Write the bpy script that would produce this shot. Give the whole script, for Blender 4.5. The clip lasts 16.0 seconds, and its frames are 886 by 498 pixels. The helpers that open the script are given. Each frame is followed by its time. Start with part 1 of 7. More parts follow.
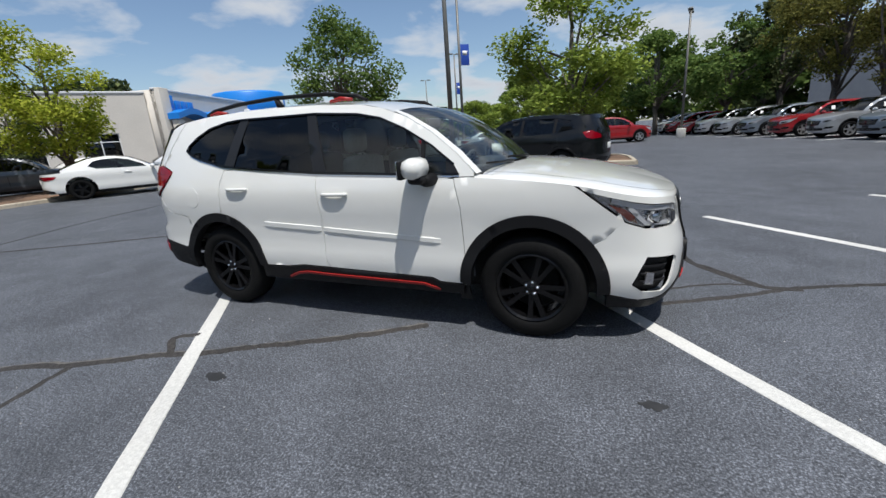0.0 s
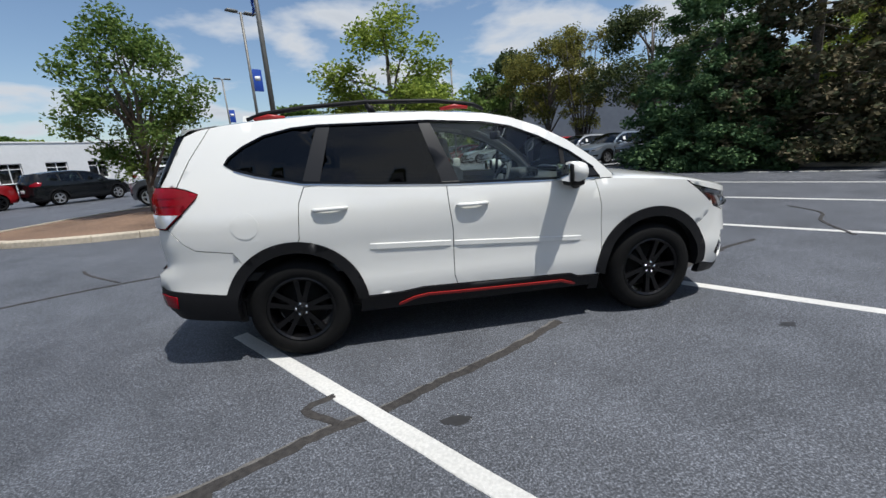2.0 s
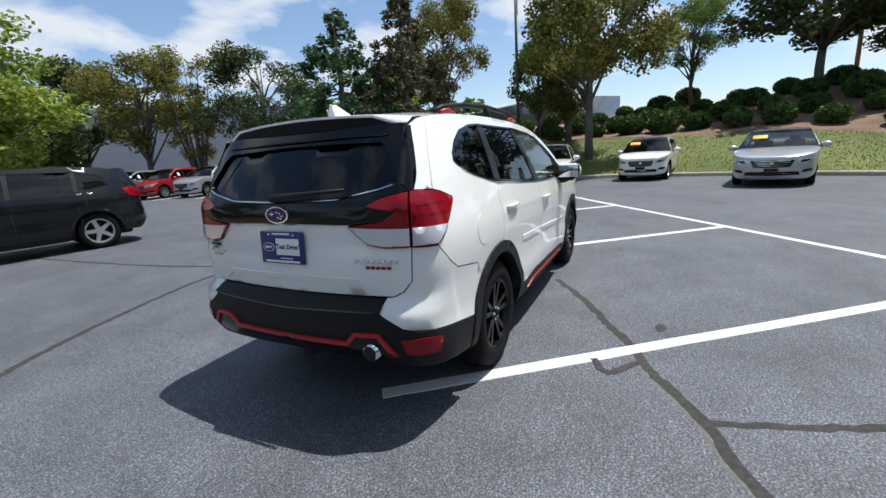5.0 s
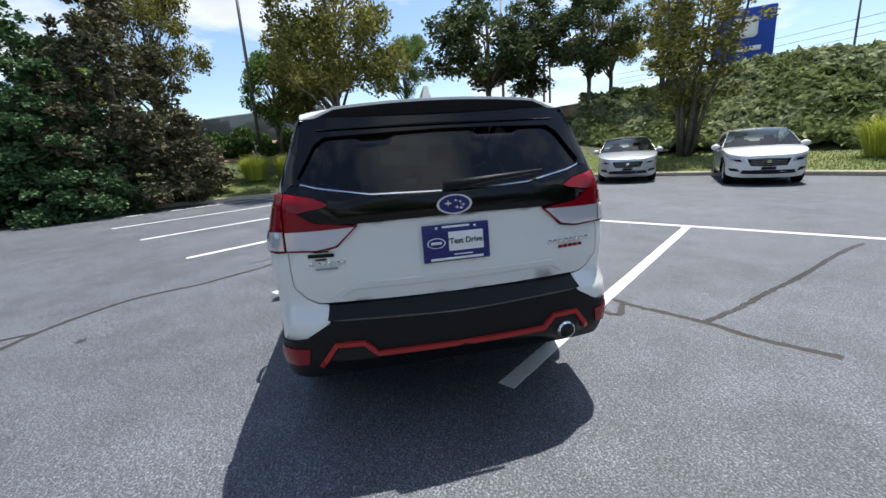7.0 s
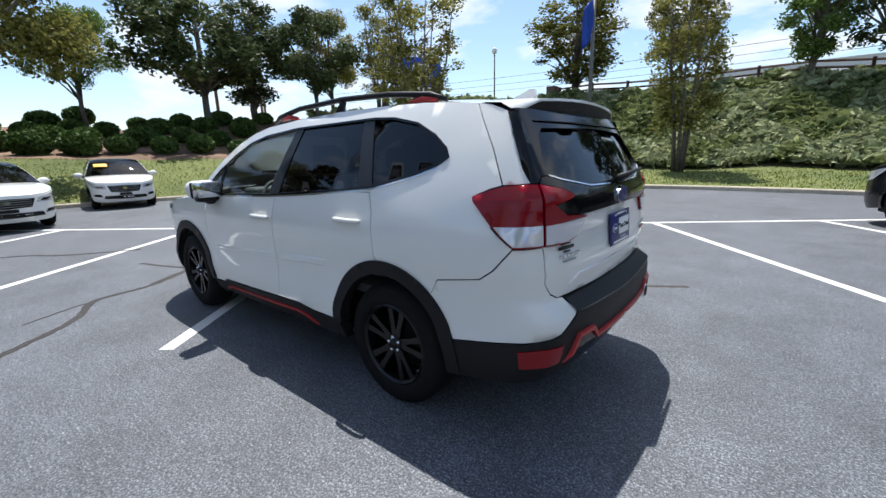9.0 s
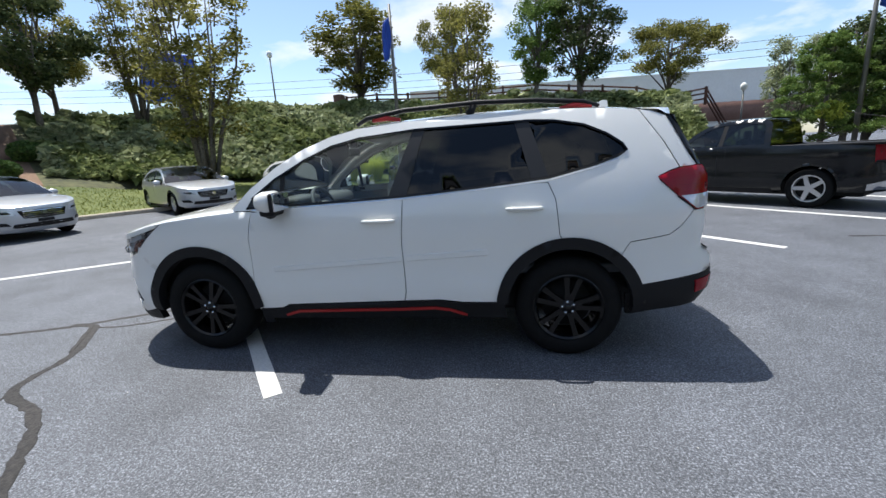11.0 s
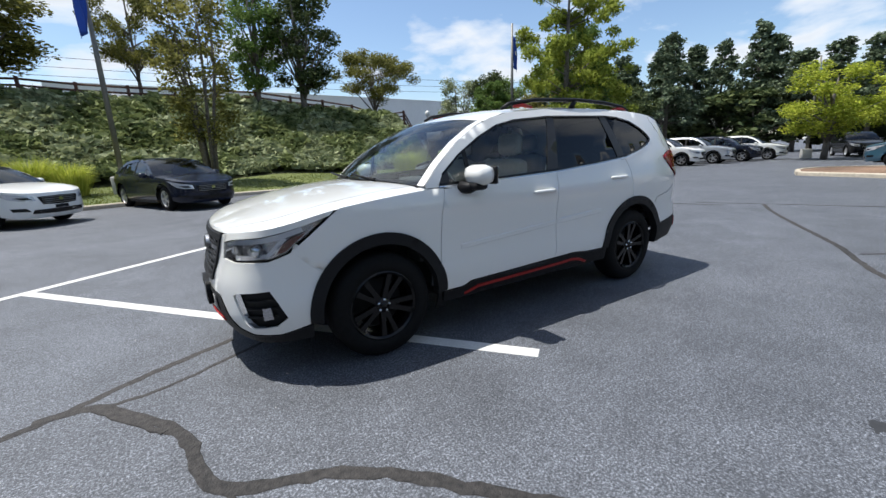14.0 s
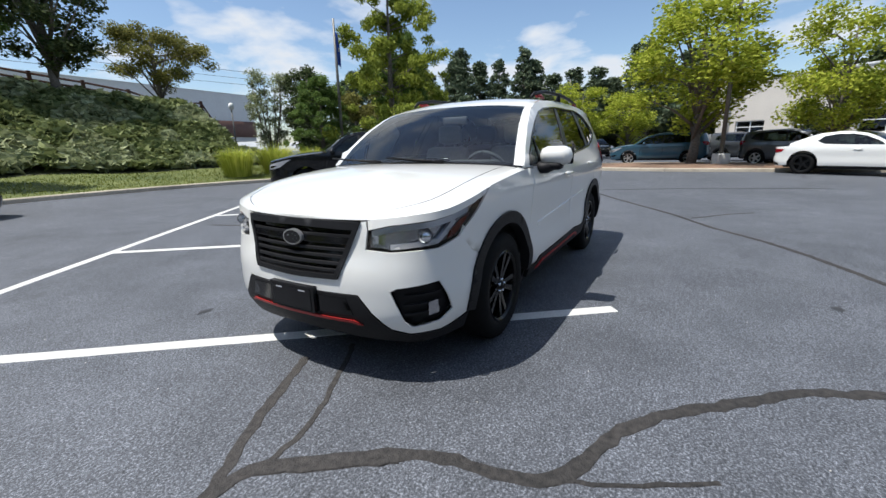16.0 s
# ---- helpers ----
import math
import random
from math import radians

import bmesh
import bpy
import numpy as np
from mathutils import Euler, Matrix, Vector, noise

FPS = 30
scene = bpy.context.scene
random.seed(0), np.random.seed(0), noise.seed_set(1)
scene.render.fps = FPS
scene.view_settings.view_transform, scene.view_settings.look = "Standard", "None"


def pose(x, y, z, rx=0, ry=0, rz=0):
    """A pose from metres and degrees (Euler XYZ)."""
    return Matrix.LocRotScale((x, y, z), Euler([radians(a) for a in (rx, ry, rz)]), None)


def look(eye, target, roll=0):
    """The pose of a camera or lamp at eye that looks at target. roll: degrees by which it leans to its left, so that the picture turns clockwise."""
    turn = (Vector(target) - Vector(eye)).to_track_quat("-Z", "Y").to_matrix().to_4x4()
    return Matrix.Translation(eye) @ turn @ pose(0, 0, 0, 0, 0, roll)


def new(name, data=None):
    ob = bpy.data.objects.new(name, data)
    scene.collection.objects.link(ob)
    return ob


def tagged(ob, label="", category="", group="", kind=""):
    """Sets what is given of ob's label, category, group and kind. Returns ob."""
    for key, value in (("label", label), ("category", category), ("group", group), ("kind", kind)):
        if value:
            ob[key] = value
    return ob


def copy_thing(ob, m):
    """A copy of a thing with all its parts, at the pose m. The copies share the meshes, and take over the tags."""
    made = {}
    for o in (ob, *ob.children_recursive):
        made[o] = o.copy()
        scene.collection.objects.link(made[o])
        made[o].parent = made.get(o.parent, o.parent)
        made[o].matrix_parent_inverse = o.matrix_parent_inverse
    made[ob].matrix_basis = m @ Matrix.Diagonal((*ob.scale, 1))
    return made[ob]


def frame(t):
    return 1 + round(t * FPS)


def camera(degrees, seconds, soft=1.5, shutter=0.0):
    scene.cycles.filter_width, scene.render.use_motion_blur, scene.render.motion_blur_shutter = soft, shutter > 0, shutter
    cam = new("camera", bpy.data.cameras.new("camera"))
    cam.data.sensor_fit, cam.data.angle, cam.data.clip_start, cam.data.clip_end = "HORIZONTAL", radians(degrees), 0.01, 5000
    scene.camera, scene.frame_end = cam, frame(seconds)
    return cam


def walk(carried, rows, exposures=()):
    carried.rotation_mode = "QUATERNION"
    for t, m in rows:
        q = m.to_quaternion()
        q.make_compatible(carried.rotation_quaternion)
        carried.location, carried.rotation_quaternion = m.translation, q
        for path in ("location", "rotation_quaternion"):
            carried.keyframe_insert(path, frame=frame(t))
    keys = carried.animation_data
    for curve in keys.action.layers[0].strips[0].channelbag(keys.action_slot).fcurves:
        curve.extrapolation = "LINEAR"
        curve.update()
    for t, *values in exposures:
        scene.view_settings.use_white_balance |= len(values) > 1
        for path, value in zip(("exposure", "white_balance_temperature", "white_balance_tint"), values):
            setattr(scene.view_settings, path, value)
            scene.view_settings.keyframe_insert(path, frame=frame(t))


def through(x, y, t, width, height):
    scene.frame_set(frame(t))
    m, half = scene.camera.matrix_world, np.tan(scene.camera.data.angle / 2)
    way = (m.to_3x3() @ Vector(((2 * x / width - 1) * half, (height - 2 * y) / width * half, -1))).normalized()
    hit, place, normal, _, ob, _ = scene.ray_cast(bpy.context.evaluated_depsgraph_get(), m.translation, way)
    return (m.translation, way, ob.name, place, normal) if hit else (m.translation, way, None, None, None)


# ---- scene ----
cam = camera(94.1, 16.0)

PATH = [
    (0, (1.811, -3.385, 1.357), (1.053, -1.613, 0.822), -4.1),
    (0.5, (1.185, -3.587, 1.363), (0.684, -1.725, 0.829), -4.0),
    (1, (0.556, -3.694, 1.363), (0.317, -1.777, 0.844), -4.0),
    (1.5, (-0.097, -3.727, 1.365), (-0.076, -1.789, 0.872), -4.0),
    (2, (-0.726, -3.704, 1.367), (-0.443, -1.78, 0.9), -4.1),
    (2.5, (-1.334, -3.546, 1.385), (-0.781, -1.678, 0.932), -4.1),
    (3, (-1.954, -3.392, 1.392), (-1.125, -1.629, 0.939), -4.0),
    (3.2, (-2.175, -3.303, 1.364), (-1.245, -1.592, 0.909), -4.0),
    (5.3, (-3.923, -1.449, 1.412), (-2.117, -0.717, 0.96), -4.1),
    (5.5, (-3.987, -1.246, 1.384), (-2.142, -0.622, 0.928), -4.2),
    (6, (-4.114, -0.696, 1.37), (-2.194, -0.37, 0.913), -4.1),
    (6.5, (-4.153, -0.153, 1.371), (-2.207, -0.165, 0.908), -3.9),
    (7, (-4.074, 0.413, 1.389), (-2.163, 0.047, 0.93), -3.8),
    (7.5, (-3.929, 0.953, 1.419), (-2.127, 0.24, 0.921), -3.2),
    (8, (-3.658, 1.44, 1.397), (-2.018, 0.407, 0.903), -2.8),
    (8.5, (-3.335, 1.942, 1.39), (-1.888, 0.649, 0.906), -2.3),
    (8.7, (-3.177, 2.096, 1.382), (-1.811, 0.712, 0.915), -1.8),
    (10.8, (-1.131, 3.482, 1.409), (-0.732, 1.577, 0.95), -3.2),
    (11, (-0.927, 3.553, 1.412), (-0.627, 1.628, 0.958), -3.3),
    (11.5, (-0.35, 3.699, 1.403), (-0.306, 1.753, 0.945), -3.0),
    (12, (0.212, 3.793, 1.38), (0.011, 1.857, 0.919), -2.5),
    (12.5, (0.774, 3.754, 1.345), (0.338, 1.859, 0.878), -2.0),
    (13, (1.347, 3.669, 1.316), (0.689, 1.839, 0.849), -1.8),
    (13.5, (1.879, 3.487, 1.313), (1.02, 1.741, 0.85), -2.0),
    (14, (2.371, 3.228, 1.316), (1.325, 1.585, 0.86), -2.2),
    (14.5, (2.817, 2.987, 1.318), (1.589, 1.475, 0.864), -2.2),
    (15, (3.193, 2.663, 1.303), (1.797, 1.307, 0.844), -1.9),
    (15.5, (3.516, 2.278, 1.272), (1.965, 1.104, 0.804), -1.6),
    (16, (3.732, 1.829, 1.241), (2.06, 0.843, 0.76), -1.4),
]
walk(cam, [(t, look(eye, target, roll)) for t, eye, target, roll in PATH],
     [(t, e, 6300, 9) for t, e in ((0, 0.12), (2.0, 0.15), (3.2, 0.2), (5.3, 0.58), (6.5, 0.75), (9.0, 0.84), (12.0, 0.78), (14.0, 0.64), (16.0, 0.48))])

# ---- light, sky, exposure ----
SUN_DIR = Vector((0.27, -0.275, 1.0)).normalized()
sun = new("sun", bpy.data.lights.new("sun", "SUN"))
sun.data.energy, sun.data.angle, sun.data.color = 4.3, radians(0.53), (1.0, 0.96, 0.9)
sun.matrix_world = look(SUN_DIR * 50, (0, 0, 0))
world = bpy.data.worlds.new("sky")
scene.world = world
world.use_nodes = True
wn, wl = world.node_tree.nodes, world.node_tree.links
wn.clear()
sky = wn.new("ShaderNodeTexSky")
sky.sky_type, sky.sun_disc = "NISHITA", False
sky.sun_elevation = math.asin(SUN_DIR.z)
sky.sun_rotation = math.atan2(SUN_DIR.x, SUN_DIR.y)
sky.air_density, sky.dust_density, sky.ozone_density = 1.0, 0.7, 1.6
geo = wn.new("ShaderNodeTexCoord")
sep = wn.new("ShaderNodeSeparateXYZ")
wl.new(geo.outputs["Generated"], sep.inputs[0])
# clouds lie on a flat layer: direction divided by its height
hz = wn.new("ShaderNodeMath"); hz.operation = "ADD"; hz.inputs[1].default_value = 0.22
wl.new(sep.outputs["Z"], hz.inputs[0])
flat = wn.new("ShaderNodeVectorMath"); flat.operation = "DIVIDE"
comb = wn.new("ShaderNodeCombineXYZ")
for s in ("X", "Y", "Z"):
    wl.new(hz.outputs[0], comb.inputs[s])
wl.new(geo.outputs["Generated"], flat.inputs[0])
wl.new(comb.outputs[0], flat.inputs[1])
cl = wn.new("ShaderNodeTexNoise")
cl.inputs["Scale"].default_value, cl.inputs["Detail"].default_value, cl.inputs["Roughness"].default_value = 1.9, 10, 0.52
cl.inputs["Distortion"].default_value = 0.15
wl.new(flat.outputs[0], cl.inputs["Vector"])
ramp = wn.new("ShaderNodeValToRGB")
ramp.color_ramp.elements[0].position, ramp.color_ramp.elements[1].position = 0.495, 0.625
wl.new(cl.outputs["Fac"], ramp.inputs[0])
shade = wn.new("ShaderNodeValToRGB")
shade.color_ramp.elements[0].position, shade.color_ramp.elements[0].color = 0.55, (5.8, 6.0, 6.3, 1)
shade.color_ramp.elements[1].position, shade.color_ramp.elements[1].color = 0.80, (4.2, 4.5, 5.0, 1)
wl.new(cl.outputs["Fac"], shade.inputs[0])
mixc = wn.new("ShaderNodeMixRGB")
wl.new(ramp.outputs[0], mixc.inputs[0])
wl.new(sky.outputs[0], mixc.inputs[1])
wl.new(shade.outputs[0], mixc.inputs[2])
bg = wn.new("ShaderNodeBackground")
bg.inputs["Strength"].default_value = 0.105
wo = wn.new("ShaderNodeOutputWorld")
wl.new(mixc.outputs[0], bg.inputs[0])
wl.new(bg.outputs[0], wo.inputs[0])

# ---- materials ----


def mat(name, color, rough=0.5, metal=0.0, vary=0.0, scale=20.0, bump=0.0, bscale=None, coat=0.0, per_piece=0.0, second=None, big=0.6, spec=0.5):
    """A surface with two scales of variation and fine relief, in object metres."""
    m = bpy.data.materials.new(name)
    m.use_nodes = True
    n, l = m.node_tree.nodes, m.node_tree.links
    b = n["Principled BSDF"]
    b.inputs["Base Color"].default_value = (*color, 1)
    b.inputs["Roughness"].default_value, b.inputs["Metallic"].default_value = rough, metal
    b.inputs["Coat Weight"].default_value, b.inputs["Coat Roughness"].default_value = coat, 0.03
    b.inputs["Specular IOR Level"].default_value = spec
    tc = n.new("ShaderNodeTexCoord")
    if vary or second:
        fine = n.new("ShaderNodeTexNoise"); fine.inputs["Scale"].default_value = scale; fine.inputs["Detail"].default_value = 6
        broad = n.new("ShaderNodeTexNoise"); broad.inputs["Scale"].default_value = big; broad.inputs["Detail"].default_value = 4
        l.new(tc.outputs["Object"], fine.inputs["Vector"]); l.new(tc.outputs["Object"], broad.inputs["Vector"])
        add = n.new("ShaderNodeMath"); add.operation = "ADD"
        l.new(fine.outputs["Fac"], add.inputs[0]); l.new(broad.outputs["Fac"], add.inputs[1])
        half = n.new("ShaderNodeMath"); half.operation = "MULTIPLY"; half.inputs[1].default_value = 0.5
        l.new(add.outputs[0], half.inputs[0])
        r = n.new("ShaderNodeValToRGB")
        c2 = second or tuple(min(1, c * (1 + vary)) for c in color)
        r.color_ramp.elements[0].color = (*(c * (1 - vary) for c in color), 1)
        r.color_ramp.elements[1].color = (*c2, 1)
        r.color_ramp.elements[0].position, r.color_ramp.elements[1].position = 0.36, 0.64
        l.new(half.outputs[0], r.inputs[0])
        out = r.outputs[0]
        if per_piece:
            isl = n.new("ShaderNodeNewGeometry")
            mr = n.new("ShaderNodeMapRange"); mr.inputs["To Min"].default_value, mr.inputs["To Max"].default_value = 1 - per_piece, 1 + per_piece
            l.new(isl.outputs["Random Per Island"], mr.inputs["Value"])
            mu = n.new("ShaderNodeVectorMath"); mu.operation = "SCALE"
            l.new(out, mu.inputs[0]); l.new(mr.outputs[0], mu.inputs["Scale"])
            out = mu.outputs[0]
        l.new(out, b.inputs["Base Color"])
    if bump:
        bt = n.new("ShaderNodeTexNoise"); bt.inputs["Scale"].default_value = bscale or scale * 3; bt.inputs["Detail"].default_value = 4
        l.new(tc.outputs["Object"], bt.inputs["Vector"])
        bn = n.new("ShaderNodeBump"); bn.inputs["Strength"].default_value = bump; bn.inputs["Distance"].default_value = 0.02
        l.new(bt.outputs["Fac"], bn.inputs["Height"]); l.new(bn.outputs[0], b.inputs["Normal"])
    return m


def leaf_mat(name, a, b2, through=0.35):
    """Leaves: colour varies leaf by leaf, some light passes."""
    m = bpy.data.materials.new(name)
    m.use_nodes = True
    n, l = m.node_tree.nodes, m.node_tree.links
    p = n["Principled BSDF"]
    g = n.new("ShaderNodeNewGeometry")
    r = n.new("ShaderNodeValToRGB")
    r.color_ramp.elements[0].color, r.color_ramp.elements[1].color = (*a, 1), (*b2, 1)
    l.new(g.outputs["Random Per Island"], r.inputs[0])
    l.new(r.outputs[0], p.inputs["Base Color"])
    p.inputs["Roughness"].default_value = 0.6
    p.inputs["Specular IOR Level"].default_value = 0.1
    t = n.new("ShaderNodeBsdfTranslucent")
    l.new(r.outputs[0], t.inputs["Color"])
    mx = n.new("ShaderNodeMixShader"); mx.inputs[0].default_value = through
    l.new(p.outputs[0], mx.inputs[1]); l.new(t.outputs[0], mx.inputs[2])
    l.new(mx.outputs[0], n["Material Output"].inputs[0])
    return m


def glass_mat(name, tint, ior=1.65):
    """Thin car or window glass: clear or smoked, with a mirror-like skin."""
    m = bpy.data.materials.new(name)
    m.use_nodes = True
    n, l = m.node_tree.nodes, m.node_tree.links
    n.remove(n["Principled BSDF"])
    t = n.new("ShaderNodeBsdfTransparent"); t.inputs[0].default_value = (*tint, 1)
    g = n.new("ShaderNodeBsdfGlossy"); g.inputs["Roughness"].default_value = 0.015
    f = n.new("ShaderNodeFresnel"); f.inputs[0].default_value = ior
    x = n.new("ShaderNodeMixShader")
    l.new(f.outputs[0], x.inputs[0]); l.new(t.outputs[0], x.inputs[1]); l.new(g.outputs[0], x.inputs[2])
    l.new(x.outputs[0], n["Material Output"].inputs[0])
    return m


def asphalt_mat():
    m = bpy.data.materials.new("asphalt")
    m.use_nodes = True
    n, l = m.node_tree.nodes, m.node_tree.links
    b = n["Principled BSDF"]
    tc = n.new("ShaderNodeTexCoord")
    def noise_tex(scale, detail, rough=0.6):
        t = n.new("ShaderNodeTexNoise"); t.inputs["Scale"].default_value = scale
        t.inputs["Detail"].default_value = detail; t.inputs["Roughness"].default_value = rough
        l.new(tc.outputs["Object"], t.inputs["Vector"]); return t
    stone = n.new("ShaderNodeTexVoronoi"); stone.inputs["Scale"].default_value = 130
    l.new(tc.outputs["Object"], stone.inputs["Vector"])
    grit = noise_tex(88, 4, 0.75)
    mottle = noise_tex(24, 3, 0.7)
    worn = noise_tex(0.45, 6, 0.6)
    patch = noise_tex(2.2, 6, 0.62)
    r1 = n.new("ShaderNodeValToRGB")
    e = r1.color_ramp.elements
    e[0].position, e[0].color = 0.34, (0.017, 0.018, 0.021, 1)
    e[1].position, e[1].color = 0.70, (0.32, 0.34, 0.37, 1)
    mid = e.new(0.51); mid.color = (0.080, 0.086, 0.098, 1)
    l.new(grit.outputs["Fac"], r1.inputs[0])
    r2 = n.new("ShaderNodeValToRGB")
    r2.color_ramp.elements[0].position, r2.color_ramp.elements[0].color = 0.38, (0.66, 0.66, 0.67, 1)
    r2.color_ramp.elements[1].position, r2.color_ramp.elements[1].color = 0.66, (1.22, 1.22, 1.24, 1)
    av = n.new("ShaderNodeMath"); av.operation = "ADD"
    l.new(worn.outputs["Fac"], av.inputs[0]); l.new(patch.outputs["Fac"], av.inputs[1])
    hv = n.new("ShaderNodeMath"); hv.operation = "MULTIPLY"; hv.inputs[1].default_value = 0.5
    l.new(av.outputs[0], hv.inputs[0]); l.new(hv.outputs[0], r2.inputs[0])
    mu = n.new("ShaderNodeMixRGB"); mu.blend_type = "MULTIPLY"; mu.inputs[0].default_value = 1
    l.new(r1.outputs[0], mu.inputs[1]); l.new(r2.outputs[0], mu.inputs[2])
    r3 = n.new("ShaderNodeValToRGB")
    r3.color_ramp.elements[0].position, r3.color_ramp.elements[0].color = 0.36, (0.74, 0.74, 0.74, 1)
    r3.color_ramp.elements[1].position, r3.color_ramp.elements[1].color = 0.66, (1.22, 1.22, 1.22, 1)
    l.new(mottle.outputs["Fac"], r3.inputs[0])
    mv = n.new("ShaderNodeMixRGB"); mv.blend_type = "MULTIPLY"; mv.inputs[0].default_value = 1
    l.new(mu.outputs[0], mv.inputs[1]); l.new(r3.outputs[0], mv.inputs[2])
    l.new(mv.outputs[0], b.inputs["Base Color"])
    b.inputs["Roughness"].default_value = 0.66
    bn = n.new("ShaderNodeBump"); bn.inputs["Strength"].default_value = 0.5; bn.inputs["Distance"].default_value = 0.004
    l.new(stone.outputs["Distance"], bn.inputs["Height"]); l.new(bn.outputs[0], b.inputs["Normal"])
    return m


M = dict(
    asphalt=asphalt_mat(),
    line=mat("line_paint", (0.60, 0.59, 0.555), 0.75, vary=0.16, scale=60, bump=0.4, bscale=180),
    sealant=mat("crack_sealant", (0.018, 0.017, 0.016), 0.85, vary=0.35, scale=30, second=(0.055, 0.049, 0.045), bump=0.5),
    crack_edge=mat("crack_edge", (0.13, 0.122, 0.112), 0.9, vary=0.35, scale=60, bump=0.4),
    patch=mat("tar_stain", (0.026, 0.026, 0.027), 0.55, vary=0.3, scale=25),
    kerb=mat("kerb_concrete", (0.46, 0.40, 0.31), 0.85, vary=0.22, scale=14, bump=0.4),
    grass=mat("grass_turf", (0.070, 0.110, 0.018), 0.9, vary=0.35, scale=9, second=(0.165, 0.180, 0.045), bump=0.8, bscale=60, big=0.25),
    mulch=mat("mulch", (0.12, 0.072, 0.045), 0.95, vary=0.4, scale=24, second=(0.27, 0.17, 0.11), bump=0.9, bscale=40),
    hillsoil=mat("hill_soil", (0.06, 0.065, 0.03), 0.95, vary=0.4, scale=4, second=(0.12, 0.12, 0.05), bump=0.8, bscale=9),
    white=mat("pearl_white_paint", (0.77, 0.765, 0.725), 0.28, coat=1.0),
    silver=mat("silver_paint", (0.50, 0.51, 0.52), 0.32, metal=0.55, coat=1.0),
    slate=mat("slate_silver_paint", (0.24, 0.28, 0.32), 0.32, metal=0.5, coat=1.0),
    grey=mat("grey_paint", (0.085, 0.09, 0.10), 0.32, metal=0.4, coat=1.0),
    black=mat("black_paint", (0.006, 0.007, 0.008), 0.2, coat=0.3, spec=0.3),
    navy=mat("navy_paint", (0.006, 0.009, 0.022), 0.22, coat=0.4, spec=0.3),
    red=mat("red_paint", (0.30, 0.010, 0.014), 0.3, coat=1.0),
    blue=mat("steel_blue_paint", (0.035, 0.10, 0.15), 0.3, metal=0.3, coat=1.0),
    plastic=mat("black_cladding", (0.011, 0.011, 0.012), 0.5, vary=0.12, scale=90, bump=0.15, bscale=400, spec=0.2),
    pillar=mat("satin_black_tape", (0.012, 0.012, 0.013), 0.35, spec=0.4),
    gloss_black=mat("gloss_black", (0.003, 0.003, 0.0035), 0.12, spec=0.35),
    rubber=mat("tyre_rubber", (0.007, 0.007, 0.007), 0.75, vary=0.25, scale=30, bump=0.2, spec=0.15),
    rim_black=mat("black_alloy", (0.004, 0.004, 0.0045), 0.24, spec=0.3),
    rim_silver=mat("silver_alloy", (0.55, 0.55, 0.56), 0.3, metal=0.8),
    chrome=mat("chrome", (0.75, 0.76, 0.78), 0.1, metal=1.0),
    orange_red=mat("orange_red_trim", (0.36, 0.018, 0.016), 0.4),
    tail_red=mat("tail_lens_red", (0.21, 0.0, 0.006), 0.16, spec=0.4),
    clear_lens=mat("clear_lens", (0.62, 0.63, 0.66), 0.15, metal=0.35, coat=1.0),
    amber=mat("amber_reflector", (0.11, 0.015, 0.006), 0.2, coat=1.0),
    lamp_bowl=mat("lamp_bowl", (0.42, 0.42, 0.44), 0.22, metal=0.85),
    dark=mat("dark_underbody", (0.010, 0.010, 0.010), 0.8),
    glass=glass_mat("clear_glass", (0.80, 0.88, 0.84), 1.65),
    glass_front=glass_mat("windscreen_glass", (0.78, 0.86, 0.86), 1.9),
    privacy=glass_mat("privacy_glass", (0.032, 0.036, 0.040), 1.5),
    bglass=glass_mat("tinted_glass", (0.16, 0.20, 0.19), 1.6),
    lamp_glass=glass_mat("lamp_glass", (0.93, 0.95, 0.97), 1.45),
    seat=mat("seat_fabric", (0.34, 0.33, 0.31), 0.85, vary=0.15, scale=50, bump=0.2),
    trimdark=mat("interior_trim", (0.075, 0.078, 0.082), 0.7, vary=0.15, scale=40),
    trimlight=mat("pillar_trim", (0.45, 0.45, 0.42), 0.7, vary=0.05, scale=30),
    paper=mat("paper", (0.8, 0.8, 0.78), 0.7),
    plate_blue=mat("plate_blue", (0.012, 0.016, 0.13), 0.35, vary=0.05, scale=10),
    ink=mat("ink", (0.01, 0.01, 0.012), 0.6),
    bark=mat("bark", (0.10, 0.085, 0.07), 0.9, vary=0.35, scale=14, second=(0.22, 0.19, 0.16), bump=0.7, bscale=30),
    steel=mat("galvanised_pole", (0.16, 0.155, 0.14), 0.5, metal=0.4, vary=0.15, scale=8),
    wallpaint=mat("stucco_cream", (0.62, 0.57, 0.50), 0.85, vary=0.06, scale=10, bump=0.15),
    wallwhite=mat("white_cladding", (0.70, 0.70, 0.69), 0.6, vary=0.05, scale=3),
    wallgrey=mat("grey_cladding", (0.30, 0.31, 0.33), 0.7, vary=0.08, scale=2),
    brick=mat("brick_base", (0.17, 0.095, 0.075), 0.85, vary=0.2, scale=8),
    signblue=mat("sign_blue", (0.012, 0.20, 0.62), 0.4, vary=0.04, scale=4),
    flagblue=mat("flag_blue", (0.012, 0.06, 0.36), 0.7, vary=0.1, scale=6),
    fencewood=mat("fence_brown", (0.10, 0.045, 0.03), 0.8, vary=0.25, scale=12),
    concrete=mat("concrete", (0.52, 0.50, 0.46), 0.85, vary=0.15, scale=9, bump=0.3),
    tag_yellow=mat("tag_yellow", (0.75, 0.42, 0.02), 0.6),
)

# ---- mesh helpers ----


